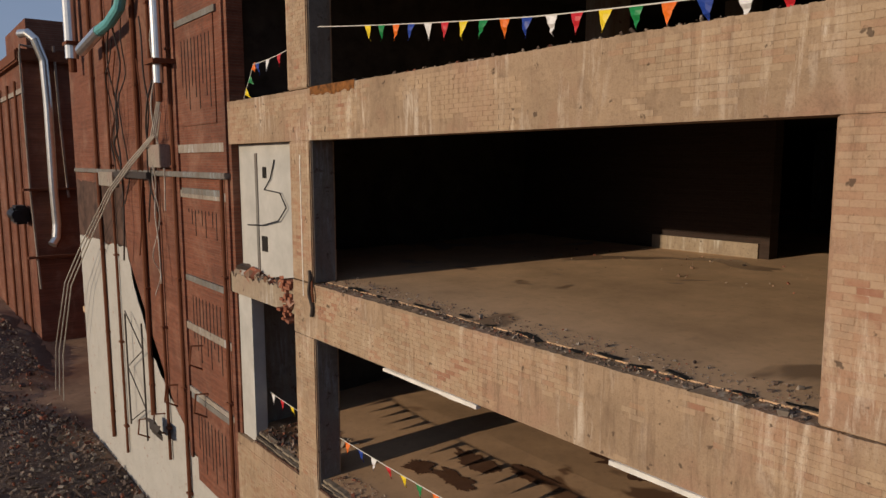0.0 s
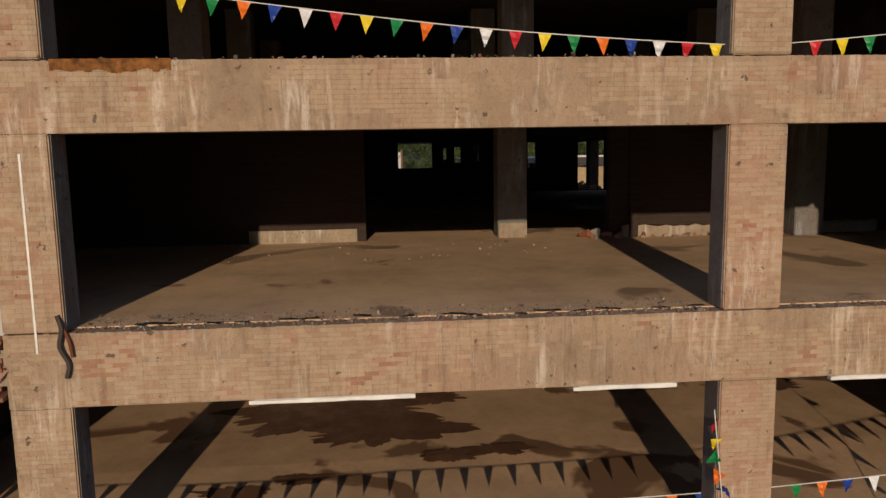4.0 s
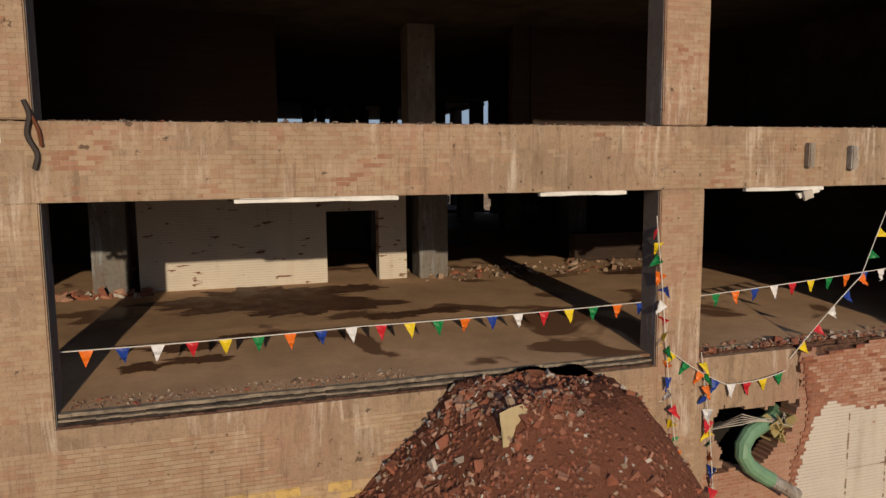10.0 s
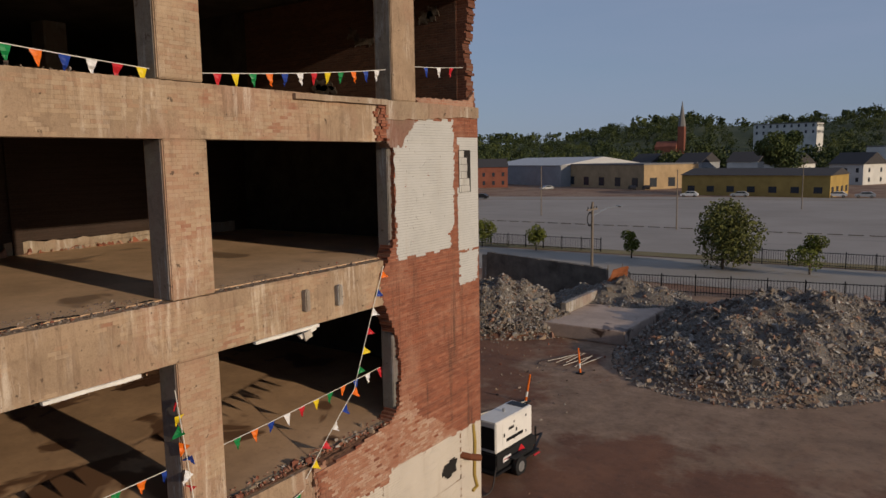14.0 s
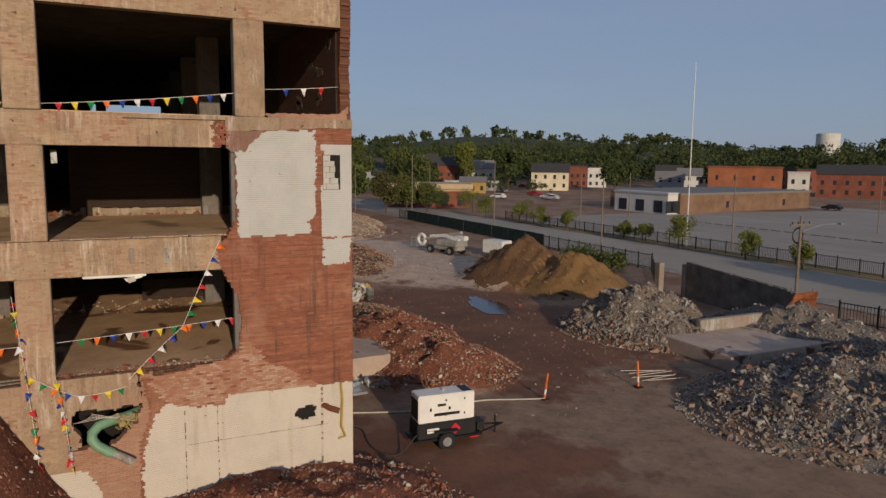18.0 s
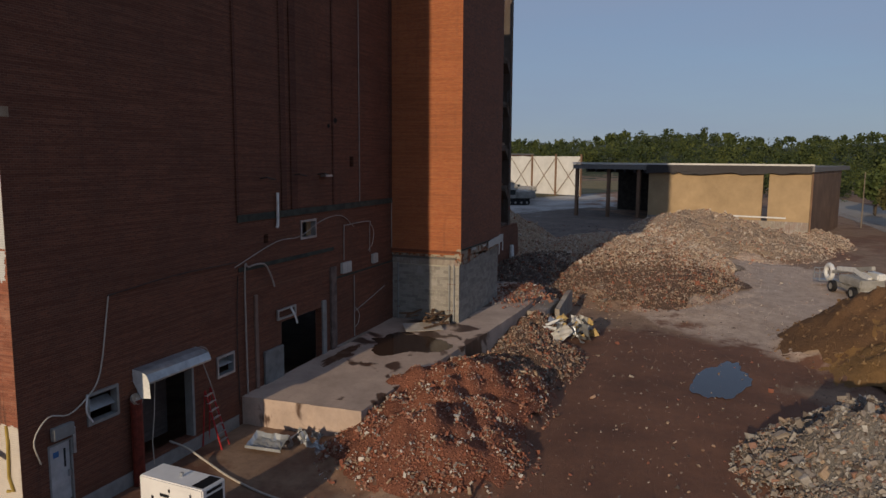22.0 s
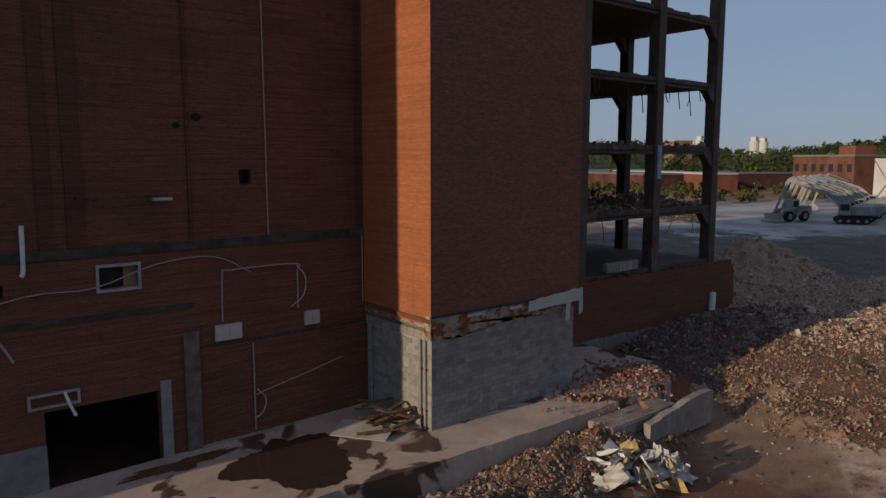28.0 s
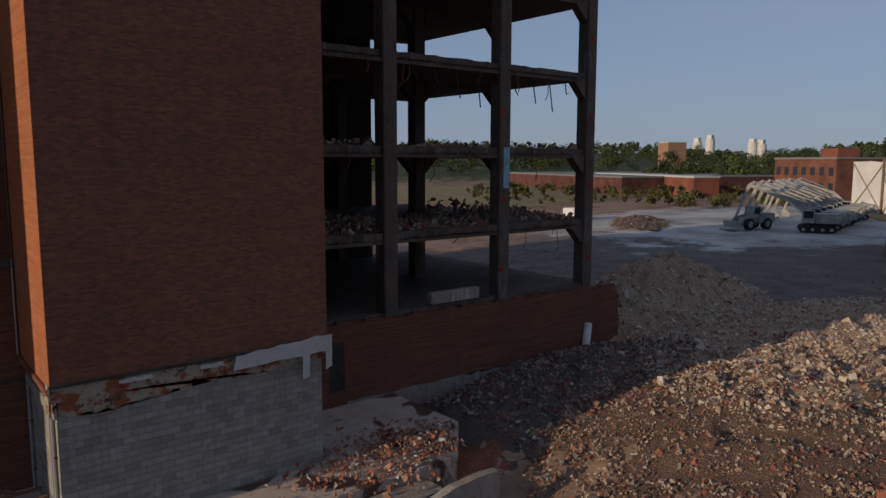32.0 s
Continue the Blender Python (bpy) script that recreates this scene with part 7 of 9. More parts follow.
def excavator(paint):
    e = tagged(new("excavator"), "pale tracked excavator parked with its long boom folded", "excavator", "parked excavators")
    for y in (-1.35, 1.35):
        t = part("track", sheet(bmesh.new(), [(-2.3, 0.35), (-2.0, 0.0), (2.0, 0.0), (2.3, 0.35), (2.2, 0.75), (1.8, 0.95), (-1.8, 0.95), (-2.2, 0.75)], lambda u, v, w: (u, y - 0.35 + w, v), 0.7), BLACK, e)
        for x in (-1.7, -0.6, 0.6, 1.7):
            bm = bmesh.new()
            rod(bm, (x, y - 0.37, 0.4), (x, y + 0.37, 0.4), 0.24, 10)
            part("roller", bm, MACH, t)
    part("turntable", boxed(-1, 1, -1, 1, 0.95, 1.2, bevel=0.05), STEEL_DK, e)
    part("engine_house", boxed(-2.9, 0.3, -1.45, 1.45, 1.2, 2.5, bevel=0.1), paint, e)
    part("counterweight", boxed(-3.5, -2.9, -1.4, 1.4, 1.15, 2.4, bevel=0.15), paint, e)
    c = part("cab", boxed(0.35, 1.9, 0.45, 1.45, 1.2, 3.0, bevel=0.08), paint, e)
    part("cab_glass", boxed(0.55, 1.75, 1.43, 1.465, 1.9, 2.85), CABGLASS, c)
    part("cab_glass", boxed(1.88, 1.915, 0.55, 1.35, 1.7, 2.85), CABGLASS, c)
    part("boom", arm(bmesh.new(), [(0.4, 1.8, 0.6), (3.0, 4.1, 0.75), (8.6, 6.2, 0.42)], 0.45), paint, e)
    part("stick", arm(bmesh.new(), [(8.0, 6.7, 0.35), (8.7, 6.1, 0.5), (10.4, 1.2, 0.3)], 0.36), paint, e)
    part("bucket", sheet(bmesh.new(), [(9.5, 0.0), (10.7, 0.2), (10.9, 1.0), (10.2, 1.3), (9.4, 0.7)], lambda u, v, w: (u, -0.6 + w, v), 1.2), paint, e)
    for a, b in (((1.0, 1.7), (3.6, 4.0)), ((4.6, 5.3), (8.0, 6.7))):
        bm = bmesh.new()
        rod(bm, (a[0], 0.3, a[1]), (b[0], 0.3, b[1]), 0.09, 8)
        part("ram", bm, CHROME, e)
    return e


EX_Z = 2.5
ex = excavator(MACH)
ex.matrix_world = pose(122.0, 18.0, EX_Z, 0, 0, 118)
for k, (x, y, r) in enumerate(((126.6, 19.2, 119), (131.2, 20.4, 117), (135.8, 21.4, 120), (140.4, 22.8, 118), (145.0, 24.0, 121), (150.0, 24.5, 116))):
    c = copy_thing(ex, pose(x, y, EX_Z, 0, 0, r))
lo = tagged(new("wheel_loader"), "pale wheel loader parked in front of the excavators", "loader")
lo.matrix_world = pose(118.8, 25.5, EX_Z, 0, 0, 165)
for x in (-1.6, 1.6):
    for y in (-1.1, 1.1):
        wheel(lo, x, y, 0.8, 0.8, 0.6)
part("rear_body", boxed(-3.2, -0.4, -1.2, 1.2, 0.9, 2.3, bevel=0.12), MACH, lo)
part("front_frame", boxed(-0.3, 2.2, -0.7, 0.7, 0.8, 1.6, bevel=0.08), MACH, lo)
c = part("cab", boxed(-0.9, 0.6, -0.8, 0.8, 1.6, 3.3, bevel=0.08), MACH, lo)
for y in (-0.815, 0.8):
    part("cab_glass", boxed(-0.7, 0.4, y, y + 0.015, 2.2, 3.1), CABGLASS, c)
for y in (-0.8, 0.8):
    part("lift_arm", arm(bmesh.new(), [(0.6, 1.9, 0.35), (2.4, 1.6, 0.4), (3.4, 0.7, 0.3)], 0.18), MACH, lo).location = (0, y, 0)
part("bucket", sheet(bmesh.new(), [(3.3, 0.1), (4.5, 0.05), (4.6, 0.2), (3.8, 0.5), (3.9, 1.3), (3.4, 1.2)], lambda u, v, w: (u, -1.4 + w, v), 2.8), MACH, lo)
bx = tagged(part("white_container", boxed(-1.6, 1.6, -1.2, 1.2, 0, 2.2, bevel=0.05), WHITE_METAL), "white storage tank on the yard", "tank")
bx.location = (112, 52, 2.2)
# boom lift on the yard
bl = tagged(new("boom_lift"), "pale articulated boom lift parked folded on the yard", "boom lift")
bl.matrix_world = pose(54.4, -29.8, 0.0, 0, 0, 198.5)
for x in (-1.5, 1.9):
    for y in (-1.0, 1.0):
        wheel(bl, x, y, 0.5, 0.5, 0.36)
part("chassis", boxed(-2.1, 2.6, -0.85, 0.85, 0.55, 0.95, bevel=0.06), MACH, bl)
part("turntable", boxed(-0.6, 2.9, -1.0, 1.0, 1.0, 1.7, bevel=0.1), MACH, bl)
part("engine_box", boxed(1.2, 3.0, 0.3, 1.05, 1.7, 2.25, bevel=0.1), WHITE_METAL, bl)
part("riser", arm(bmesh.new(), [(2.4, 1.7, 0.4), (0.2, 2.2, 0.4), (-2.6, 1.9, 0.34)], 0.34), WHITE_METAL, bl)
part("boom", arm(bmesh.new(), [(2.8, 2.7, 0.34), (-0.5, 2.1, 0.34), (-4.2, 1.3, 0.26)], 0.3), MACH, bl)
part("ram", arm(bmesh.new(), [(1.9, 1.5, 0.14), (-0.9, 2.0, 0.12)], 0.14), CHROME, bl)
bm = bmesh.new()
tube(bm, [(-4.2 + 0.62 * math.cos(a * math.pi / 10), 0, 1.35 + 0.62 * math.sin(a * math.pi / 10)) for a in range(21)], 0.2, 8)
part("hose_drum", bm, WHITE_METAL, bl, "round white hose drum")
part("basket_floor", boxed(-5.3, -4.2, -0.9, 0.9, 0.5, 0.58), GREY_METAL, bl)
for x, y in ((-5.25, -0.85), (-5.25, 0.85), (-4.25, -0.85), (-4.25, 0.85)):
    part("basket_post", boxed(x - 0.03, x + 0.03, y - 0.03, y + 0.03, 0.58, 1.6), GREY_METAL, bl)
for z in (1.1, 1.55):
    part("basket_rail", boxed(-5.28, -5.22, -0.88, 0.88, z, z + 0.05), GREY_METAL, bl)
    for y in (-0.85, 0.85):
        part("basket_rail", boxed(-5.22, -4.28, y - 0.03, y + 0.03, z, z + 0.05), GREY_METAL, bl)
tr = tagged(new("trailer"), "small white trailer beside the street fence", "trailer")
tr.matrix_world = pose(49.0, -34.0, 0.0, 0, 0, 20)
part("box", boxed(-1.5, 1.5, -0.9, 0.9, 0.5, 2.0, bevel=0.05), WHITE_METAL, tr)
for y in (-0.95, 0.95):
    wheel(tr, 0, y, 0.35, 0.35, 0.2)
# debris on the skeleton's slabs
for z in (F2 - 0.08, F3 - 0.08):
    n = 1900 if z < F3 - 1 else 700
    xs, ys = rng.uniform(36, 53, n), rng.uniform(0.6, 8.5, n)
    top = 0.6 * np.exp(-((xs - 38) / 2.5) ** 2) + 0.75 * np.exp(-((xs - 49.0) / 2.0) ** 2) + 0.12
    hh = top * (1.0 if z < F3 - 1 else 0.45) * rng.uniform(0, 1, n) * np.clip((ys - 0.3) / 2.0, 0.15, 1)
    chunks("slab_debris", xs, ys, np.clip(rng.lognormal(math.log(0.11), 0.5, n), 0.05, 0.5), RUBBLE["mixed"], rng, "broken concrete lying on the bare slab", z + hh)
for x, side, y in ((52.9, -1, 0.3), (52.9, -1, 7.2), (46.5, 1, 7.2), (46.5, -1, 7.2), (39.7, 1, 7.2)):
    for z in (F2 - 0.1, F3 - 0.1, F4 - 0.1, F5):
        part("haunch", sheet(bmesh.new(), [(x + 0.45 * side, z - 0.31), (x + 1.5 * side, z - 0.31), (x + 0.45 * side, z - 1.35)], lambda u, v, w: (u, y + w, v), 0.5), SKEL, skel)
for k in range(26):
    z = (F2 - 0.1, F3 - 0.1, F4 - 0.1)[k % 3]
    x = 37.0 + 15.5 * ((k * 0.618) % 1.0)
    bm = bmesh.new()
    d = 0.15 * math.sin(k * 5.1)
    tube(bm, [(x, 0.42, z - 0.2), (x + 0.1, 0.28, z - 0.3), (x + 0.15 + d, 0.22, z - 0.5 - 0.25 * (k % 4)), (x + 0.05 + 2 * d, 0.25, z - 0.7 - 0.3 * (k % 4))], 0.022, 5)
    part("bent_bar", bm, RUST, skel, "bent reinforcing bar")
MARK_RED = plain("sprayed_red", (0.4, 0.06, 0.03), 0.8, 0, 0.4, 6)
for k, (x, z) in enumerate(((52.9, 18.4), (52.9, 14.2), (46.3, 6.6), (52.9, 6.6), (46.3, 14.3), (52.9, 10.6), (46.4, 10.1))):
    part("paint_mark", boxed(x - 0.16, x + 0.14, 0.225, 0.238, z - 0.16, z + 0.14), MARK_RED, skel, "sprayed red mark")
part("paint_mark", boxed(46.4, 46.8, 0.228, 0.239, 10.6, 12.6), plain("pale_blue_paint", (0.25, 0.4, 0.5), 0.7), skel, "pale blue painted stretch")
for k in range(9):
    x = 41 + k * 1.25
    bm = bmesh.new()
    tube(bm, [(x, 0.5, F4 - 0.45), (x + 0.1, 0.45, F4 - 0.9 - 0.2 * (k % 3)), (x + 0.25, 0.4, F4 - 1.2 - 0.35 * (k % 4))], 0.03, 5)
    part("hanging_bar", bm, STEEL_DK, skel)
tagged(part("parapet_scrap", boxed(42.0, 45.0, 0.35, 0.7, F1 + 0.25, F1 + 0.8, bevel=0.04), CONC), "pale concrete block on the slab edge", "block")

# ---- buildings around ----
def facade(parent, face, at, w, h, cols, rows, ww, wh, z0, dz, mat):
    """Windows set proud of a wall: face is the wall's normal (x or y with sign), at the place of the wall."""
    for r in range(rows):
        for c in range(cols):
            u = -w / 2 + w * (c + 0.5) / cols
            z = z0 + dz * r
            if face[1] == "y":
                s = -1 if face[0] == "-" else 1
                b = (u - ww / 2, u + ww / 2, min(at, at + 0.05 * s), max(at, at + 0.05 * s), z, z + wh)
            else:
                s = -1 if face[0] == "-" else 1
                b = (min(at, at + 0.05 * s), max(at, at + 0.05 * s), u - ww / 2, u + ww / 2, z, z + wh)
            win = part("window", boxed(*b), mat, parent)


def building(x, y, rz, w, d, h, wall, roof, label, kind="flat", cols=4, rows=2, wz=1.0, dz=3.2, ww=1.0, wh=1.5, rise=2.5, name="building", z=0.0, back=False):
    b = thing(name, label, name.replace("_", " "), (x, y, z), rz=rz)
    part("wall", boxed(-w / 2, w / 2, -d / 2, d / 2, -12 if z > 10 else -1.5, h), wall, b)
    if kind == "flat":
        part("roof", boxed(-w / 2 - 0.2, w / 2 + 0.2, -d / 2 - 0.2, d / 2 + 0.2, h + 0.003, h + 0.5, bevel=0.05), roof, b)
    else:
        part("roof", sheet(bmesh.new(), [(-d / 2 - 0.5, h + 0.003), (d / 2 + 0.5, h + 0.003), (0, h + rise)], lambda u, v, t: (-w / 2 - 0.4 + t, u, v), w + 0.8), roof, b)
    if cols:
        facade(b, "+y", d / 2, w, h, cols, rows, ww, wh, wz, dz, WINDOW)
        facade(b, "-x", -w / 2, d, h, max(1, cols * 2 // 3), rows, ww, wh, wz, dz, WINDOW)
        if back:
            facade(b, "-y", -d / 2, w, h, cols, rows, ww, wh, wz, dz, WINDOW)
    return b


WINDOW = plain("far_window", (0.035, 0.04, 0.05), 0.2)
TAN, BRICKF, BROWN, GREYF, WHITEF, YELF = plain("tan_wall", (0.42, 0.3, 0.17), 0.9, 0, 0.15, 0.3), plain("far_brick", (0.24, 0.085, 0.055), 0.9, 0, 0.2, 0.3), plain("brown_wall", (0.23, 0.14, 0.09), 0.9, 0, 0.2, 0.3), plain("grey_siding", (0.3, 0.31, 0.32), 0.9, 0, 0.1, 0.3), plain("white_siding", (0.6, 0.59, 0.55), 0.8, 0, 0.1, 0.3), plain("ochre_wall", (0.4, 0.27, 0.08), 0.9, 0, 0.15, 0.3)
ROOF_D, ROOF_G, ROOF_W = plain("dark_shingle", (0.06, 0.055, 0.055), 0.95), plain("grey_roof", (0.2, 0.19, 0.18), 0.9), plain("pale_roof", (0.5, 0.5, 0.5), 0.7)

# shed behind the rubble
sh = thing("warehouse", "half-demolished beige warehouse with a torn flat roof", "warehouse", (99, -19.7, 1.6), rz=-14.5)
part("wall", cells(bmesh.new(), -11.4, 11.4, -1.9, 8.2, -0.2, 0.2, [(-6.0, -5.2, 0, 8.0)], "x"), TAN, sh)
part("base", boxed(-0.26, -0.205, -11.4, 11.4, -1.9, 1.2), CONC, sh)
part("side_wall", boxed(0.2, 30, -11.6, -11.2, -1.9, 8.2), BROWN, sh)
part("roof", boxed(-0.8, 40, -11.8, 24.0, 8.2, 8.9), ROOF_G, sh)
part("roof_edge", sheet(bmesh.new(), jag([(-11.5, 8.0), (11.6, 7.6), (11.6, 9.0), (-11.5, 9.0)], 0.8, 0.25, 61, keep=(1, 2, 3)), lambda u, v, w: (-1.0 + w, u, v), 0.18), ROOF_D, sh)
part("roof_trim", boxed(-1.0, -0.8, -11.8, 24.0, 9.003, 9.25), WHITEF, sh)
part("pipe", boxed(-0.5, -0.3, -8.5, 4.0, 1.6, 1.8), WHITE_METAL, sh)
for y in (13.0, 18.0, 23.5):
    part("post", boxed(-0.4, 0.1, y - 0.25, y + 0.25, 0, 8.2), BROWN, sh)
# Dark walls added behind the posts for the shed's shaded inside.
part("back_wall", boxed(14, 14.4, 11.4, 22, 0, 8.2), INNER_DARK, sh)
for k in range(7):
    part("roof_joist", boxed(-0.6, 13.9, 11.9 + 1.6 * k, 12.15 + 1.6 * k, 7.7, 8.19), ROOF_D, sh)
part("side_wall", boxed(8, 30, 11.0, 11.4, 0, 8.2), INNER_DARK, sh)
tw = thing("framed_wall", "tall white panelled wall with steel cross bracing", "wall", (163, 22, EX_Z), rz=-30)
for k in range(3):
    part("panel", sheet(bmesh.new(), jag([(k * 8.0, 0.2), (k * 8.0 + 7.8, 0.2), (k * 8.0 + 7.8, 9.5), (k * 8.0, 9.5)], 0.8, 0.12, 62 + k, keep=(0, 1, 3)), lambda u, v, w: (w, u - 12, v), 0.15), WHITEF, tw)
    for s in (0, 1):
        bm = bmesh.new()
        rod(bm, (-0.12, k * 8 - 12, 0.3 + 9 * s), (-0.12, k * 8 - 4.2, 9.3 - 9 * s), 0.12, 6)
        part("brace", bm, CONC, tw)
    part("post", boxed(-0.3, 0.0, k * 8 - 12.2, k * 8 - 11.8, 0, 10), BROWN, tw)
fb = building(204.3, 49.3, -25, 20, 20, 8.5, plain("old_factory_brick", (0.2, 0.085, 0.055), 0.9, 0, 0.25, 0.3), ROOF_G, "long two-storey red brick factory building with flat roof", cols=11, rows=2, wz=1.2, dz=3.6, ww=1.4, wh=1.9, name="factory", z=4.0)
part("stair_head", boxed(-9, -3, -9, -4, 9.01, 11.0), BRICKF, fb)
building(235, 135, -20, 60, 90, 4.2, plain("dark_shed_brick", (0.14, 0.055, 0.042), 0.9, 0, 0.3, 0.3), ROOF_G, "long low dark red shed beyond the field", cols=0, name="warehouse", z=3)
building(215, 110, -25, 8, 60, 4.5, BRICKF, ROOF_W, "low red brick shed beyond the field", cols=8, rows=1, name="warehouse", z=3)
building(397, 223, -25, 12, 11, 10, plain("far_tan_block", (0.32, 0.19, 0.12), 0.9), ROOF_W, "tall brown industrial block on the skyline", cols=0, name="tower_block", z=13)
for k, (x, y, h) in enumerate(((526, 300, 8), (531, 292, 10), (547, 266, 7), (551, 261, 6))):
    s = thing("grain_silo", "tall white grain elevator on the skyline", "silo", (x + 6, y - 10, 19.5), "skyline silos")
    bm = bmesh.new()
    rod(bm, (0, 0, -22), (0, 0, h), 3.6, 16)
    part("drum", bm, WHITEF, s)
    part("head_house", boxed(-2, 2, -2, 2, h + 0.01, h + 3), WHITEF, s)
# town to the south-east and south
PALE_SIDING, FASCIA = plain("cream_siding", (0.62, 0.55, 0.4), 0.9, 0, 0.1, 0.3), plain("tan_fascia", (0.5, 0.38, 0.24), 0.85, 0, 0.1, 0.4)
of = building(135.9, -64.7, 64, 19, 14, 3.9, BRICKF, FASCIA, "flat brick office with a deep tan roof edge and dark windows", cols=5, rows=1, wz=0.5, ww=1.7, wh=2.6, name="office")
part("fascia", boxed(-10.4, 10.4, -7.9, 7.9, 4.41, 5.6, bevel=0.06), FASCIA, of)
building(110.7, -131.4, 7, 26, 44, 4.0, BROWN, ROOF_G, "long low brown commercial building with a white roof edge", cols=4, rows=1, wz=1.0, name="shop")
building(102.5, -109.3, 3, 17, 9.2, 4.1, BROWN, ROOF_G, "low brown commercial annex with a pale roof edge", cols=0, name="shop")
building(102.6, -103.1, 3, 16.6, 3.0, 4.2, WHITEF, ROOF_W, "low white garage building", cols=3, rows=1, wz=0.3, ww=2.6, wh=2.6, name="garage")
building(143.4, -179.8, 41, 21.5, 16, 9.6, plain("orange_brick_far", (0.33, 0.12, 0.06), 0.9, 0, 0.15, 0.3), BRICKF, "two-storey orange brick building", cols=4, rows=2, wz=2.0, dz=3.8, ww=0.8, name="shop")
building(143.7, -205.5, 38, 6.5, 12, 7.9, WHITEF, ROOF_W, "narrow white two-storey building beside the brick one", cols=2, rows=2, wz=1.2, name="shop")
building(136, -223, 34.6, 22, 16, 7.7, BRICKF, ROOF_D, "two-storey dark red brick shop house with a grey gable roof", "gable", cols=6, rows=2, wz=1.0, rise=3.2, name="shop")
building(209, -149, 56, 14, 13, 6.8, PALE_SIDING, ROOF_D, "cream two-storey house with outside stairs", "gable", cols=4, rows=2, wz=1.2, rise=3.5, name="house")
for x, y, rz, w, d, h, wall, roof, kind, rise, label in (
        (234.4, -180.8, 53, 7.6, 12, 8.8, BRICKF, ROOF_D, "flat", 0, "narrow red brick shop house"), (229.6, -187.2, 53, 7.8, 12, 8.4, WHITEF, ROOF_D, "flat", 0, "narrow white shop house"),
        (244, -172, 53, 8, 12, 8.2, BRICKF, ROOF_D, "flat", 0, "narrow red brick shop house"), (173, -176, 47, 9.5, 9, 5.0, GREYF, ROOF_G, "gable", 3.0, "pale grey gabled house with a porch"),
        (157, -177.5, 44, 5.5, 9, 5.8, PALE_SIDING, ROOF_D, "flat", 0, "small cream house behind the low shop"), (195, -108, 62, 8.8, 9, 3.8, YELF, ROOF_G, "gable", 1.8, "low yellow shed with a grey roof"),
        (284, -128.5, 65, 13, 11, 8.7, BROWN, ROOF_D, "gable", 5.0, "large brown gabled house among trees"), (253, -127, 63, 9.5, 10, 8.6, BRICKF, ROOF_D, "gable", 3.6, "red brick gabled house among trees"),
        (246, -140, 60, 9.5, 9, 7.6, WHITEF, ROOF_G, "gable", 3.6, "white gabled house among trees"), (266, -97, 68, 9.5, 10, 7.4, GREYF, ROOF_D, "gable", 4.2, "grey gabled house among trees"),
        (300, -165, 58, 10, 11, 7, WHITEF, ROOF_D, "gable", 3.6, "white gabled house among trees"), (215, -118, 60, 20, 8, 3.0, GREYF, ROOF_W, "flat", 0, "long low pale shed with a white roof"),
        (205, -205, 45, 10, 10, 6.5, GREYF, ROOF_D, "gable", 3.5, "grey gabled house among trees"), (188, -200, 45, 9, 9, 6, WHITEF, ROOF_G, "gable", 3.0, "white gabled house among trees")):
    building(x, y, rz, w, d, h, wall, roof, label, kind, cols=3, rows=2 if h > 4.5 else 1, wz=1.0, rise=rise, name="house" if kind == "gable" else "shop")
rt = random.Random(44)
building(170, -250, -30, 14, 22, 8.5, BRICKF, ROOF_D, "two-storey red brick corner shop", cols=4, rows=2, wz=1.0, name="shop")
building(118, -262, -30, 55, 40, 8, GREYF, ROOF_W, "pale grey metal warehouse with white roof", "gable", cols=0, rise=3, name="warehouse")
building(80, -236, -30, 44, 24, 8, TAN, ROOF_G, "tan brick garage building with stepped gable", cols=5, rows=1, wz=0.8, ww=3, wh=3, name="garage")
building(27, -194, -8, 38, 18, 5.5, YELF, ROOF_D, "long low ochre building with dark roof", "gable", cols=7, rows=1, wz=1.0, ww=2.0, wh=1.6, rise=1.8, name="shop")
for x, y, h in ((72, -300, 8), (50, -292, 8), (34, -286, 7), (96, -310, 8), (10, -270, 7)):
    building(x, y, rt.uniform(-30, 0), 12, 14, h, rt.choice((WHITEF, GREYF, GREYF)), ROOF_D, "small gabled house at the foot of the hill", "gable", cols=3, rows=2, wz=1, rise=4, name="house")
building(-20, -330, -10, 60, 20, 9, WHITEF, ROOF_G, "long white hall with brown roof", cols=8, rows=1, wz=2, name="hall", z=4)
building(52, -398, -8, 31, 12, 7, WHITEF, ROOF_G, "long white building on the wooded hill", cols=9, rows=2, wz=2, name="hall", z=19)
ct = thing("church_tower", "slim brick church tower with a tall spire", "church", (106.5, -396.3, 15))
part("tower", boxed(-1.8, 1.8, -1.8, 1.8, -12, 12, bevel=0.1), BRICKF, ct)
bm = bmesh.new()
rod(bm, (0, 0, 12), (0, 0, 26), 2.3, 8, 0.1)
part("spire", bm, ROOF_G, ct)
part("nave", sheet(bmesh.new(), [(-4, -12), (4, -12), (4, 1), (0, 4), (-4, 1)], lambda u, v, w: (2 + w, u, v), 12), BRICKF, ct)
wt = thing("water_tank", "white round water tank on the far hill", "tank", (394, -558, 29))
bm = bmesh.new()
rod(bm, (0, 0, -14), (0, 0, 7.5), 9.5, 28)
part("drum", bm, WHITEF, wt)

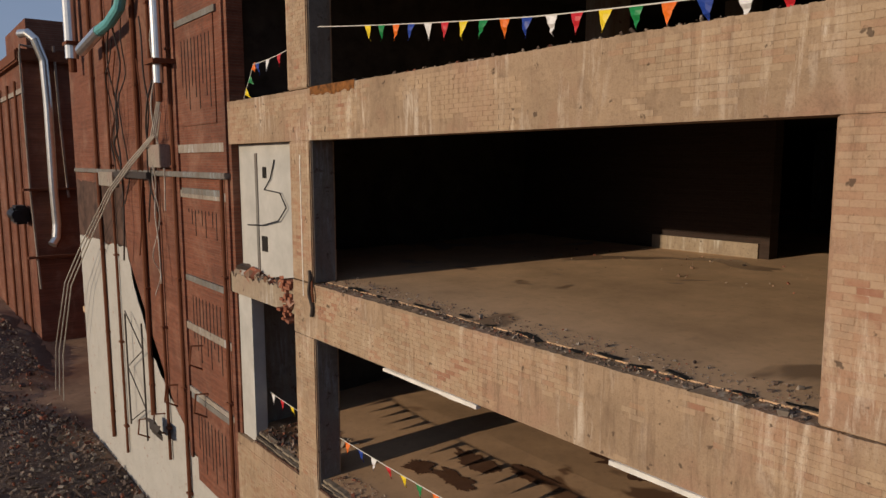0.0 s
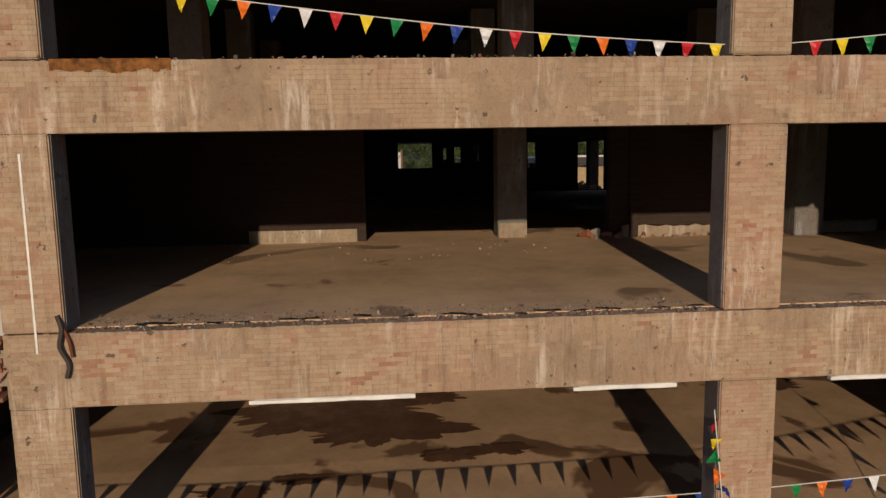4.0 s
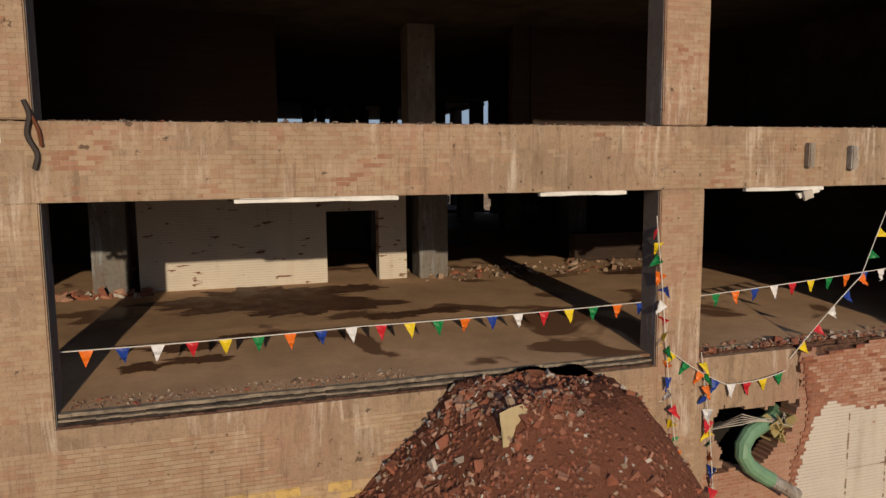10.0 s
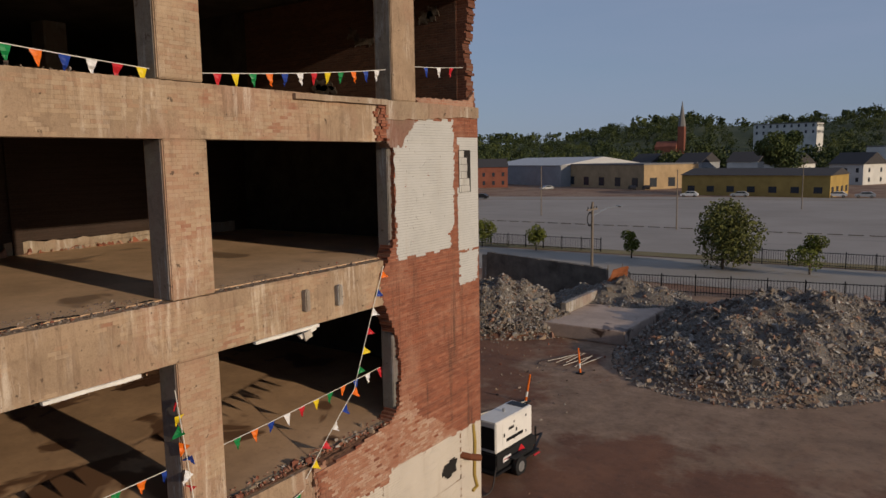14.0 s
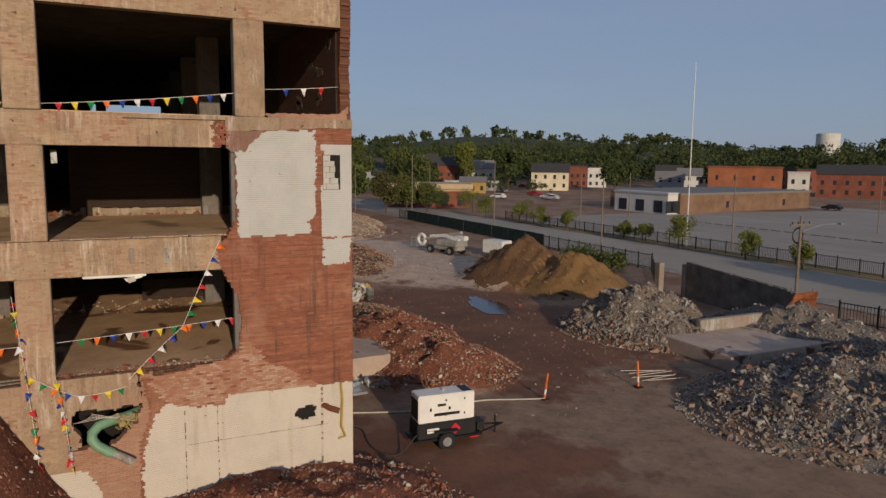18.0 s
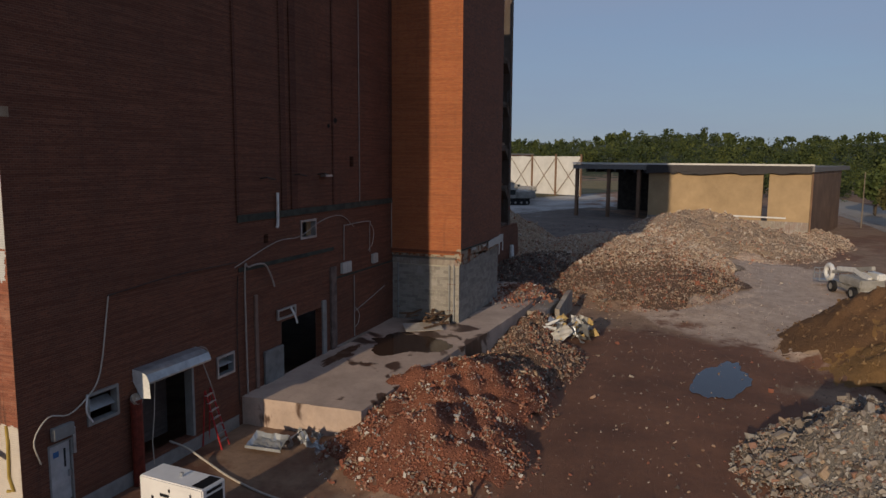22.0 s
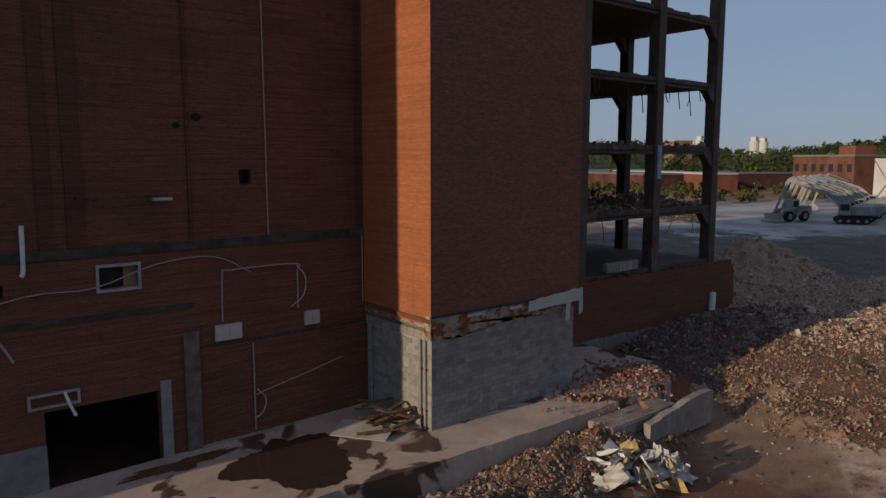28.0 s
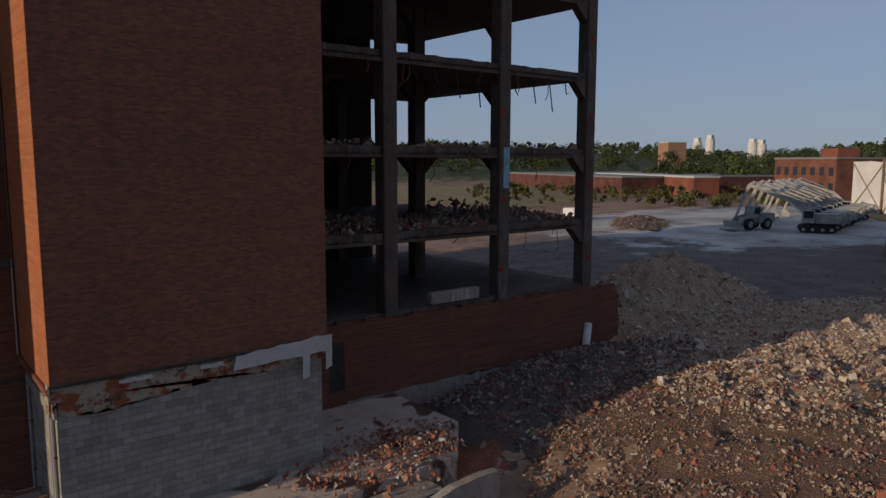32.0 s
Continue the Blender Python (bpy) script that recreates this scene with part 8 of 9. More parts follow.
# ---- poles and lamps ----
def pole(x, y, h, label, name="utility_pole", arm_len=0.0, r=0.14, mat=None, cross=True):
    p = thing(name, label, "pole", (x, y, 0), "street poles")
    bm = bmesh.new()
    rod(bm, (0, 0, -0.2), (0, 0, h), r, 10, r * 0.65)
    part("shaft", bm, mat or WOOD_POLE, p)
    if cross:
        part("crossarm", boxed(-0.06, 0.06, -1.1, 1.1, h - 0.7, h - 0.58), WOOD_POLE, p)
        for y2 in (-0.9, -0.3, 0.3, 0.9):
            bm = bmesh.new()
            rod(bm, (0, y2, h - 0.58), (0, y2, h - 0.4), 0.04, 6)
            part("insulator", bm, BLACK, p)
    if arm_len:
        bm = bmesh.new()
        tube(bm, [(0, 0, h - 1.2), (-0.3 * arm_len, -0.5 * arm_len, h - 0.6), (-0.55 * arm_len, -0.85 * arm_len, h - 0.5)], 0.05, 6)
        part("lamp_arm", bm, GREY_METAL, p)
        part("lamp_head", boxed(-0.55 * arm_len - 0.25, -0.55 * arm_len + 0.25, -0.85 * arm_len - 0.3, -0.85 * arm_len + 0.1, h - 0.56, h - 0.42, bevel=0.03), GREY_METAL, p)
    return p


pl = pole(12.4, -38.6, 7.5, "wooden pole with a coil of cable and a lamp arm", arm_len=2.6)
bm = bmesh.new()
for k in range(3):
    tube(bm, [(0.2, 0.55 * math.cos(a * math.pi / 8), 6.0 + 0.55 * math.sin(a * math.pi / 8) + 0.04 * k) for a in range(17)], 0.035, 5)
part("cable_coil", bm, BLACK, pl)
for x, y, h in ((54.5, -53.5, 9.0), (72, -62.8, 9.5), (43.2, -65.6, 10), (81, -51.7, 11), (101, -45.2, 12), (51, -107, 9.5), (90, -88, 9), (130, -62, 10), (160, -50, 10), (20.5, -91, 9), (-30, -70, 9.5), (10, -140, 9), (112, -30.5, 9), (125, -42, 9.5)):
    pole(x, y, h, "weathered utility pole by the street", r=0.11, cross=False)
pole(48.8, -63.3, 24.3, "very tall thin white flagpole", "flagpole", r=0.085, mat=WHITE_METAL, cross=False)
for x, y in ((8.5, -35.2), (52, -46), (9.2, -34.0)):
    pole(x, y, 3.0, "short thin post in the rubble", "post", r=0.05, cross=False)

# concrete wheel stops in the lot
stop = tagged(part("wheel_stop", boxed(-0.95, 0.95, -0.09, 0.09, 0, 0.13, bevel=0.03), CONC), "low worn concrete wheel stop on the parking lot", "wheel stop", "wheel stops")
stop.location = (-8, -92.3, 0.04)
for k in range(1, 36):
    copy_thing(stop, pose(-8 + 2.5 * k, -92.3 - 0.045 * k, 0.04, 0, 0, -1))
# green screens on the near street fence
scr = thing("fence_screen", "dark green mesh screen tied to the street fence", "screen", (54, -43.9, 0.1))
GREEN_MESH = plain("green_mesh", (0.02, 0.045, 0.035), 0.8, 0, 0.3, 1.5)
for k in range(10):
    part("screen", sheet(bmesh.new(), jag([(k * 4.6, 0), (k * 4.6 + 4.5, 0), (k * 4.6 + 4.5, 1.75), (k * 4.6, 1.75)], 0.5, 0.03, 90 + k), lambda u, v, w: (u, 0.06 + w, v), 0.02), GREEN_MESH, scr)

# ---- parked cars ----
def car(paint):
    c = tagged(new("car"), "parked car on the street beyond the lot", "car", "parked cars")
    part("body", sheet(bmesh.new(), [(-2.2, 0.35), (2.2, 0.35), (2.25, 0.75), (1.9, 0.92), (1.2, 0.98), (0.6, 1.45), (-1.3, 1.48), (-2.0, 1.0), (-2.25, 0.9)], lambda u, v, w: (u, w - 0.88, v), 1.76), paint, c)
    for s in (-0.885, 0.88):
        part("side_glass", sheet(bmesh.new(), [(1.0, 1.0), (0.55, 1.38), (-1.2, 1.4), (-1.8, 1.02)], lambda u, v, w: (u, s + w, v), 0.008), CABGLASS, c)
    for x in (-1.4, 1.4):
        for y in (-0.8, 0.8):
            wheel(c, x, y, 0.33, 0.33, 0.22)
    return c


CARS = [car(plain("car_paint_" + n, c, 0.35)) for n, c in (("white", (0.7, 0.7, 0.7)), ("silver", (0.4, 0.41, 0.42)), ("black", (0.02, 0.02, 0.025)), ("red", (0.3, 0.02, 0.02)))]
SPOTS = ((42, -177, 0, 6), (30, -180, 1, 5), (8, -184, 0, 4), (2, -184, 1, 4), (-6, -186, 0, 4), (66, -214, 2, -60), (70, -212, 2, -60), (98, -206, 1, 60), (118, -158, 2, 70), (92, -152, 2, 10), (150, -110, 1, 20), (155, -112, 0, 20), (172, -118, 3, 20), (160, -98, 0, 30), (196, -120, 1, 10), (230, -150, 3, 5), (226, -120, 0, 10), (-14, -188, 2, 4))
for x, y, c, r in SPOTS:
    copy_thing(CARS[c], pose(x, y, 0.04, 0, 0, r))
for k, c in enumerate(CARS):
    c.matrix_world = pose(206 + 4 * k, -112 - 3 * k, 0.04, 0, 0, 15)

# ---- trees ----
def leaf_mat(name, a, b):
    m = Mat(name, 0.7, 0, 0.2)
    col = m.mix(m.island(), a, b)
    col = m.mix(m.ramp(m.noise(0.25, 4), 0.35, 0.7, 0, 0.5), col, tuple(c * 0.55 for c in a))
    col = m.mix(m.ramp(m.noise(0.07, 3), 0.5, 0.62, 0, 0.55), col, (0.11, 0.125, 0.03))
    m.b.inputs["Subsurface Weight"].default_value = 0.0
    return m.done(col)


LEAF = leaf_mat("leaves", (0.036, 0.058, 0.018), (0.088, 0.11, 0.034))
LEAF_D = leaf_mat("far_leaves", (0.022, 0.036, 0.012), (0.056, 0.072, 0.022))
LEAF_Y = leaf_mat("yellowish_leaves", (0.1, 0.12, 0.02), (0.16, 0.17, 0.035))
LEAF_O = leaf_mat("olive_leaves", (0.06, 0.065, 0.022), (0.1, 0.085, 0.03))
BARK = plain("bark", (0.09, 0.07, 0.05), 0.95)


def crown_points(rg, n, h, r, lobes=9):
    """Points in an uneven crown of several lobes."""
    c = np.stack([rg.normal(0, 0.42 * r, lobes), rg.normal(0, 0.42 * r, lobes), h * rg.uniform(0.36, 0.84, lobes)], -1)
    s = r * rg.uniform(0.32, 0.6, lobes)
    k = rg.integers(0, lobes, n)
    d = rg.normal(size=(n, 3))
    d /= np.linalg.norm(d, axis=1)[:, None]
    return c[k] + d * (s[k] * rg.uniform(0.3, 1.05, n) ** 0.6)[:, None]


def leaves(rg, pts, size):
    n = len(pts)
    q = np.array([(-1, -0.6, 0), (0.2, -0.8, 0.25), (1, 0.5, 0), (-0.3, 0.8, -0.2)]) * 0.5
    v = np.einsum("nij,kj->nki", turns(rg, n), q) * (size * rg.uniform(0.6, 1.3, n))[:, None, None] + pts[:, None, :]
    return v.reshape(-1, 3), np.arange(n * 4).reshape(n, 4)


def tree(x, y, h, r, mat, seed, n=1500, size=0.3, label="small street tree with thin leafy crown", z=0.0, name="tree"):
    rg = np.random.default_rng(seed)
    t = thing(name, label, "tree", (x, y, z), "street trees")
    bm = bmesh.new()
    rod(bm, (0, 0, -0.2), (0.05, 0, h * 0.55), 0.035 * h * 0.5 + 0.03, 8, 0.02 * h)
    part("trunk", bm, BARK, t)
    pts = crown_points(rg, n, h, r)
    for k in range(6):
        e = pts[rg.integers(0, n)]
        bm = bmesh.new()
        tube(bm, [(0, 0, h * 0.3 + 0.03 * k), tuple(e * np.array((0.5, 0.5, 0.8))), tuple(e)], 0.012 * h * 0.5 + 0.01, 5)
        part("limb", bm, BARK, t)
    fast_mesh("crown", *leaves(rg, pts, size), mat, t)
    return t


for k, (x, y, h, r, m) in enumerate(((53.5, -59.8, 4.2, 1.7, LEAF_Y), (47, -60.2, 5.5, 2.6, LEAF_O), (36, -60.0, 4.3, 1.8, LEAF_Y), (28.3, -59.8, 4.0, 1.6, LEAF_Y), (72, -60.4, 4.0, 1.8, LEAF), (88, -61.0, 4.8, 2.2, LEAF), (80, -60.5, 4.2, 1.9, LEAF_Y), (98, -59.5, 5.0, 2.6, LEAF), (112, -64, 6.0, 3.0, LEAF),
                                    (16, -58.6, 3.8, 1.5, LEAF_Y), (5.6, -55.0, 6.6, 4.2, LEAF_O), (-2, -55.5, 4.6, 2.0, LEAF_Y), (-14, -57, 4.4, 2.0, LEAF_Y), (60, -62, 3.0, 1.6, LEAF), (134, -70, 6, 3, LEAF), (118, -56, 7, 3.5, LEAF))):
    tree(x, y, h * (1.0 if r > 3 else 0.85), r * (1.0 if r > 3 else 0.8), m if r > 3 else LEAF_Y, 500 + k, 7000 if r > 3 else 1900, 0.26 if r > 3 else 0.19, "dark bushy tree by the street" if r > 3 else "small street tree with thin leafy crown")
for k, (x, y, r) in enumerate(((38, -39.0, 2.4), (35, -39.5, 2.0), (41, -40, 1.8))):
    tree(x, y, 1.8, r, LEAF, 540 + k, 1500, 0.22, "low green bush beside the retaining wall", name="bush")

for k, (x, y, h, r, m, n) in enumerate(((226, -77.5, 21, 6.0, LEAF, 5000), (236, -126, 19, 6.0, LEAF_Y, 5000), (221, -137.5, 18, 7.5, LEAF, 6000), (158, -50, 12, 5.5, LEAF, 5000), (117, -46, 9, 3.6, LEAF_O, 3500), (29, -239, 19, 8.0, LEAF, 6000), (120, -52, 7, 3.4, LEAF, 3000), (240, -100, 16, 7.0, LEAF, 5000), (205, -92, 13, 6.0, LEAF, 5000), (255, -150, 16, 7.0, LEAF, 5000), (190, -165, 12, 6.0, LEAF, 4500))):
    tree(x, y, h, r, m, 560 + k, n, 0.75 if h > 11 else 0.4, "tall broad-leaved tree among the houses")


def woods(name, centre, n, hmin, hmax, per, size, seed, mat, label):
    """Far woods: many crowns with trunks, one object."""
    rg = np.random.default_rng(seed)
    V, Q, base = [], [], 0
    xs, ys = centre(rg, n)
    zs = height(xs, ys)
    for x, y, z in zip(xs, ys, zs):
        h = rg.uniform(hmin, hmax)
        p = crown_points(rg, per, h, h * rg.uniform(0.34, 0.5), 7)
        p[:, 2] = np.maximum(p[:, 2] - h * 0.12, h * 0.05)
        v, q = leaves(rg, p + np.array((x, y, z)), size * h / 12)
        V.append(v)
        Q.append(q + base)
        base += len(v)
    return tagged(fast_mesh(name, np.concatenate(V), np.concatenate(Q), mat), label, "trees", kind="stuff")


def ring(a0, a1, d0, d1):
    def go(rg, n):
        a, d = np.radians(rg.uniform(a0, a1, n)), np.sqrt(rg.uniform(d0 ** 2, d1 ** 2, n))
        return 20 + d * np.cos(a), -20 + d * np.sin(a)
    return go


woods("far_woods", ring(-62, 8, 330, 560), 400, 12, 20, 230, 0.85, 601, LEAF_D, "belt of dark green woods behind the town")
woods("far_woods", ring(-130, -62, 330, 720), 800, 10, 15, 220, 0.85, 602, LEAF_D, "wooded hill behind the town")
woods("far_woods", ring(8, 60, 360, 620), 280, 10, 17, 250, 0.85, 603, LEAF_D, "belt of dark green woods on the skyline")
woods("far_woods", ring(-62, -20, 305, 350), 110, 9, 18, 280, 0.8, 604, LEAF_D, "trees between the houses")
woods("far_woods", ring(-15, 6, 175, 330), 110, 7, 13, 280, 0.7, 605, LEAF_D, "trees between the houses")
woods("far_woods", ring(-105, -62, 285, 340), 90, 9, 15, 280, 1.0, 606, LEAF_D, "trees at the foot of the hill")
woods("far_woods", ring(18, 34, 240, 340), 70, 5, 12, 300, 1.1, 607, LEAF_D, "trees beyond the field")
woods("town_trees", ring(-34, -11, 185, 300), 80, 3.5, 7.5, 260, 1.0, 611, LEAF_D, "garden trees between the houses")
woods("scrub", ring(20, 48, 150, 250), 190, 1.2, 4.0, 130, 2.2, 609, LEAF_O, "scattered scrub on the waste ground")
woods("skyline_woods", ring(-140, 70, 720, 1250), 1100, 12, 17, 80, 2.2, 608, LEAF_D, "distant wooded skyline")


# ---- washed bricks of the west front: laid one by one, joints recessed ----


def brick_cells(y0, y1, z0, z1, cover, seed):
    """Places and lengths of bricks in running bond; those hidden under the smooth wash are left out."""
    out = []
    rnd = random.Random(seed)
    rows = max(1, int((z1 - z0) / 0.0677))
    for r in range(rows):
        z = z0 + r * 0.0677 + 0.004
        y = y0 + (0.105 if r % 2 else 0.0)
        if r % 2:
            out.append((y0, z, 0.097, rnd.random()))
        while y < y1 - 0.05:
            L = min(0.202, y1 - y - 0.006)
            v = noise.noise(Vector((y * 0.5 + seed, z * 0.9, seed * 3.1))) + 0.35 * noise.noise(Vector((y * 2.3, z * 2.9, seed)))
            if v > cover:
                out.append((y, z, L, rnd.random()))
            y += 0.21
    return out


def brick_stuff(name, cells_, mat, parent):
    n = len(cells_)
    if not n:
        return
    r = np.random.default_rng(n)
    a = np.array(cells_)
    base = CUBE + 0.5
    size = np.stack([np.full(n, 0.012), a[:, 2], np.full(n, 0.059)], -1)
    v = base[None] * size[:, None, :] + np.stack([-r.uniform(0.0015, 0.005, n), a[:, 0], a[:, 1]], -1)[:, None, :] + r.uniform(-0.0003, 0.0003, (n, 8, 3))
    q = CUBE_Q[None] + (np.arange(n) * 8)[:, None, None]
    fast_mesh(name, v.reshape(-1, 3), q.reshape(-1, 4), mat, parent)["kind"] = "stuff"


ALL = []
for y0, y1, z0, z1, cover in ((4.5, 23.65, 11.68, 12.58, -0.12), (4.6, 20.5, 7.82, 8.84, -0.05), (0.5, 23.6, 15.67, 16.6, -0.5), (10.15, 23.9, 2.6, 4.42, -0.4), (9.25, 10.08, 2.2, 4.55, -0.2)):
    ALL += brick_cells(y0, y1, z0, z1, cover, len(ALL) % 97)
for y0, y1 in COLS_W[:2]:
    for z0, z1 in ((8.92, 11.65), (4.8, 7.78), (12.7, 15.6)):
        ALL += brick_cells(y0 + 0.02, y1 - 0.02, z0, z1, -0.2, int(y0 * 7 + z0))
near = [c for c in ALL if 12.4 < c[0] < 17.0 and 11.6 < c[1] < 12.7][:300]
rest = [c for c in ALL if c not in set(near)]
brick_stuff("washed_bricks", rest, WASH_BRICK, frame_w)
BM = {}
for y, z, L, rr in near:
    key = (round(L, 2), int(rr * 3))
    if key not in BM:
        me = bpy.data.meshes.new("brick")
        o = [0.0003 * math.sin(7 * i + key[1]) for i in range(8)]
        vs = [(x * 0.012 + o[i], yy * L, zz * 0.059) for i, (x, yy, zz) in enumerate((CUBE + 0.5).tolist())]
        me.from_pydata(vs, [], [tuple(f) for f in CUBE_Q.tolist()])
        me.materials.append(WASH_BRICK)
        BM[key] = me
    b = new("brick", BM[key])
    b.location = (-0.003 - 0.003 * rr, y, z)
    b.parent = frame_w
# bricks of the corner panel, bare and painted


def inside(poly, u, v):
    hit = False
    for (u0, v0), (u1, v1) in zip(poly, poly[1:] + poly[:1]):
        if (v0 > v) != (v1 > v) and u < u0 + (v - v0) / (v1 - v0) * (u1 - u0):
            hit = not hit
    return hit


def panel_bricks(name, outline, without, mat, proud, z0, z1, y1, seed, drop=0.0):
    rnd = random.Random(seed)
    rows, k = [], 0
    z = z0
    while z < z1:
        y = -0.105 if k % 2 else 0.0
        while y < y1:
            a, b = max(y, 0.0), y + 0.203
            m = (a + b) / 2
            if b - a > 0.05 and inside(outline, m, z + 0.03) and not any(inside(w, m, z + 0.03) for w in without) and rnd.random() > drop:
                rows.append((a, z + 0.004, b - a, 0))
            y += 0.21
        z += 0.0677
        k += 1
    r = np.random.default_rng(seed)
    c = np.array(rows)
    n = len(c)
    size = np.stack([np.full(n, 0.014), c[:, 2], np.full(n, 0.0585)], -1)
    v = (CUBE + 0.5)[None] * size[:, None, :] + np.stack([-proud - r.uniform(0.0, 0.006, n), c[:, 0], c[:, 1]], -1)[:, None, :] + r.uniform(-0.0015, 0.0015, (n, 8, 3))
    q = CUBE_Q[None] + (np.arange(n) * 8)[:, None, None]
    fast_mesh(name, v.reshape(-1, 3), q.reshape(-1, 4), mat, frame_w)["kind"] = "stuff"


BARE = Mat("bare_panel_brick", 0.9, 0, 0.2)
_bp = BARE.pick(BARE.island(), ((0.285, 0.105, 0.06), (0.26, 0.094, 0.055), (0.3, 0.112, 0.063), (0.24, 0.086, 0.051), (0.28, 0.104, 0.06), (0.27, 0.098, 0.057), (0.215, 0.078, 0.047), (0.31, 0.125, 0.075)))
# Dark and pale course bands put the raking light on ridges into colour.
_bp = BARE.mix(BARE.ramp(BARE.noise(1.0, 4, 0.6, BARE.scaled(0.25, 0.25, 9.0)), 0.44, 0.6, 0, 0.5), _bp, (0.13, 0.052, 0.034))
_bp = BARE.mix(BARE.ramp(BARE.noise(1.0, 4, 0.6, BARE.scaled(0.35, 0.35, 13.0), 0.4), 0.55, 0.66, 0, 0.45), _bp, (0.4, 0.2, 0.13))
_bp = BARE.mix(BARE.ramp(BARE.noise(0.5, 5, 0.65), 0.52, 0.66, 0, 0.55), _bp, (0.38, 0.21, 0.14))
_bp = BARE.mix(BARE.ramp(BARE.noise(1.0, 5, 0.7, BARE.scaled(2.4, 2.4, 0.22)), 0.55, 0.66, 0, 0.75), _bp, (0.1, 0.05, 0.035))
_bp = BARE.mix(BARE.ramp(BARE.noise(30, 4, 0.8), 0.52, 0.7, 0, 0.5), _bp, (0.12, 0.05, 0.035))
BARE_BRICK = BARE.done(_bp, BARE.noise(40, 4, 0.7), 0.5, 0.01)
WHITE_B = [(0.0, 8.7), (1.06, 8.7), (1.08, 11.82), (0.0, 11.82)]
WHITE_C = [(0.05, 7.8), (1.02, 7.78), (1.03, 8.68), (0.02, 8.68)]
FADE_A = jag([(6.2, 3.75), (6.7, 4.45), (5.6, 4.6), (4.4, 4.77), (3.95, 5.0), (3.8, 5.6), (3.4, 5.1), (2.9, 4.5), (2.2, 4.2), (1.4, 3.75), (1.3, 3.5), (4.2, 3.3), (5.6, 3.3)], 0.2, 0.12, 18)
FADEM = Mat("limewashed_brick", 0.92, 0, 0.2)
_fd = FADEM.pick(FADEM.island(), ((0.42, 0.27, 0.19), (0.38, 0.21, 0.14), (0.45, 0.31, 0.23), (0.33, 0.16, 0.1), (0.42, 0.28, 0.2), (0.36, 0.2, 0.135)))
_fd = FADEM.mix(FADEM.ramp(FADEM.noise(1.1, 5, 0.7), 0.45, 0.62, 0, 0.7), _fd, (0.3, 0.13, 0.08))
FADED_BRICK = FADEM.done(FADEM.mix(FADEM.ramp(FADEM.noise(14, 5, 0.8), 0.5, 0.72, 0, 0.5), _fd, (0.2, 0.1, 0.065)), FADEM.noise(40, 4, 0.7), 0.5, 0.01)
panel_bricks("faded_bricks", FADE_A, (CREAM_A,), FADED_BRICK, 0.0125, 0.0677, 6.0, 7.0, 6, 0.05)
panel_bricks("panel_bricks", panel, (WHITE_A, WHITE_B, WHITE_C, CREAM_A, FADE_A), BARE_BRICK, 0.012, 0.0677, 12.3, 7.0, 3, 0.02)
# painted courses: long low ridges that catch the light, their joints filled by paint
for outline, mat, z0, seed in ((jag(WHITE_A, 0.2, 0.05, 14), WHITE_W, 8.83, 4), (jag(CREAM_A, 0.12, 0.04, 17), CREAM_W, 0.1, 5)):
    bm, rnd = bmesh.new(), random.Random(seed)
    for k in range(60):
        z, y = z0 + 0.0677 * k, 0.02
        while y < 7.0:
            L = rnd.uniform(0.3, 1.6)
            if rnd.random() < 0.75 and all(inside(outline, y + f * L, z + 0.03) for f in (0.0, 0.25, 0.5, 0.75, 1.0)):
                d = rnd.uniform(0.002, 0.008)
                box(bm, -0.0175 - d, -0.0155, y, y + L, z + 0.006, z + 0.06)
            y += L + rnd.uniform(0.003, 0.4)
    part("painted_courses", bm, mat, frame_w)["kind"] = "stuff"
# concrete blocks of the tower's base
BLK = Mat("tower_block", 0.92, 0, 0.2)
_bk = BLK.pick(BLK.maths("FRACT", BLK.maths("ADD", BLK.node("ShaderNodeObjectInfo").outputs["Random"], BLK.island()), 0.0), ((0.255, 0.238, 0.212), (0.225, 0.21, 0.187), (0.28, 0.262, 0.232), (0.24, 0.222, 0.196), (0.2, 0.185, 0.165), (0.262, 0.245, 0.216)))
_bk = BLK.mix(BLK.ramp(BLK.noise(1.0, 5, 0.7, BLK.scaled(2.0, 2.0, 0.3)), 0.52, 0.7, 0, 0.5), _bk, (0.16, 0.14, 0.12))
_bk = BLK.mix(BLK.ramp(BLK.noise(1.3, 4, 0.6), 0.6, 0.7, 0, 0.5), _bk, (0.38, 0.36, 0.33))
TOWER_BLOCK = BLK.done(_bk, BLK.noise(35, 4, 0.7), 0.5, 0.01)


def block_face(u0, u1, z0, z1, place, seed):
    """Concrete blocks in running bond, each an object of its own on a shared mesh."""
    r, single, k, z = np.random.default_rng(seed), {}, 0, z0
    while z < z1 - 0.1:
        u = u0 - (0.2 if k % 2 else 0.0)
        while u < u1 - 0.02:
            a, b = max(u, u0) + 0.005, min(u + 0.398, u1) - 0.005
            if b - a > 0.04:
                key = (round(b - a, 2), round(min(0.193, z1 - z - 0.01), 2))
                if key not in single:
                    me = bpy.data.meshes.new("block")
                    me.from_pydata([place(u0 + (0 if c[0] < 0.5 else key[0]), z0 + (0 if c[1] < 0.5 else key[1]), 0.009 if c[2] < 0.5 else -0.004) for c in (CUBE + 0.5).tolist()], [], [tuple(f) for f in CUBE_Q.tolist()])
                    me.materials.append(TOWER_BLOCK)
                    single[key] = me
                ob = new("block", single[key])
                ob.location = Vector(place(a, z + 0.005, r.uniform(-0.003, 0.003))) - Vector(place(u0, z0, 0))
                ob.parent = tower
            u += 0.406
        z += 0.203
        k += 1


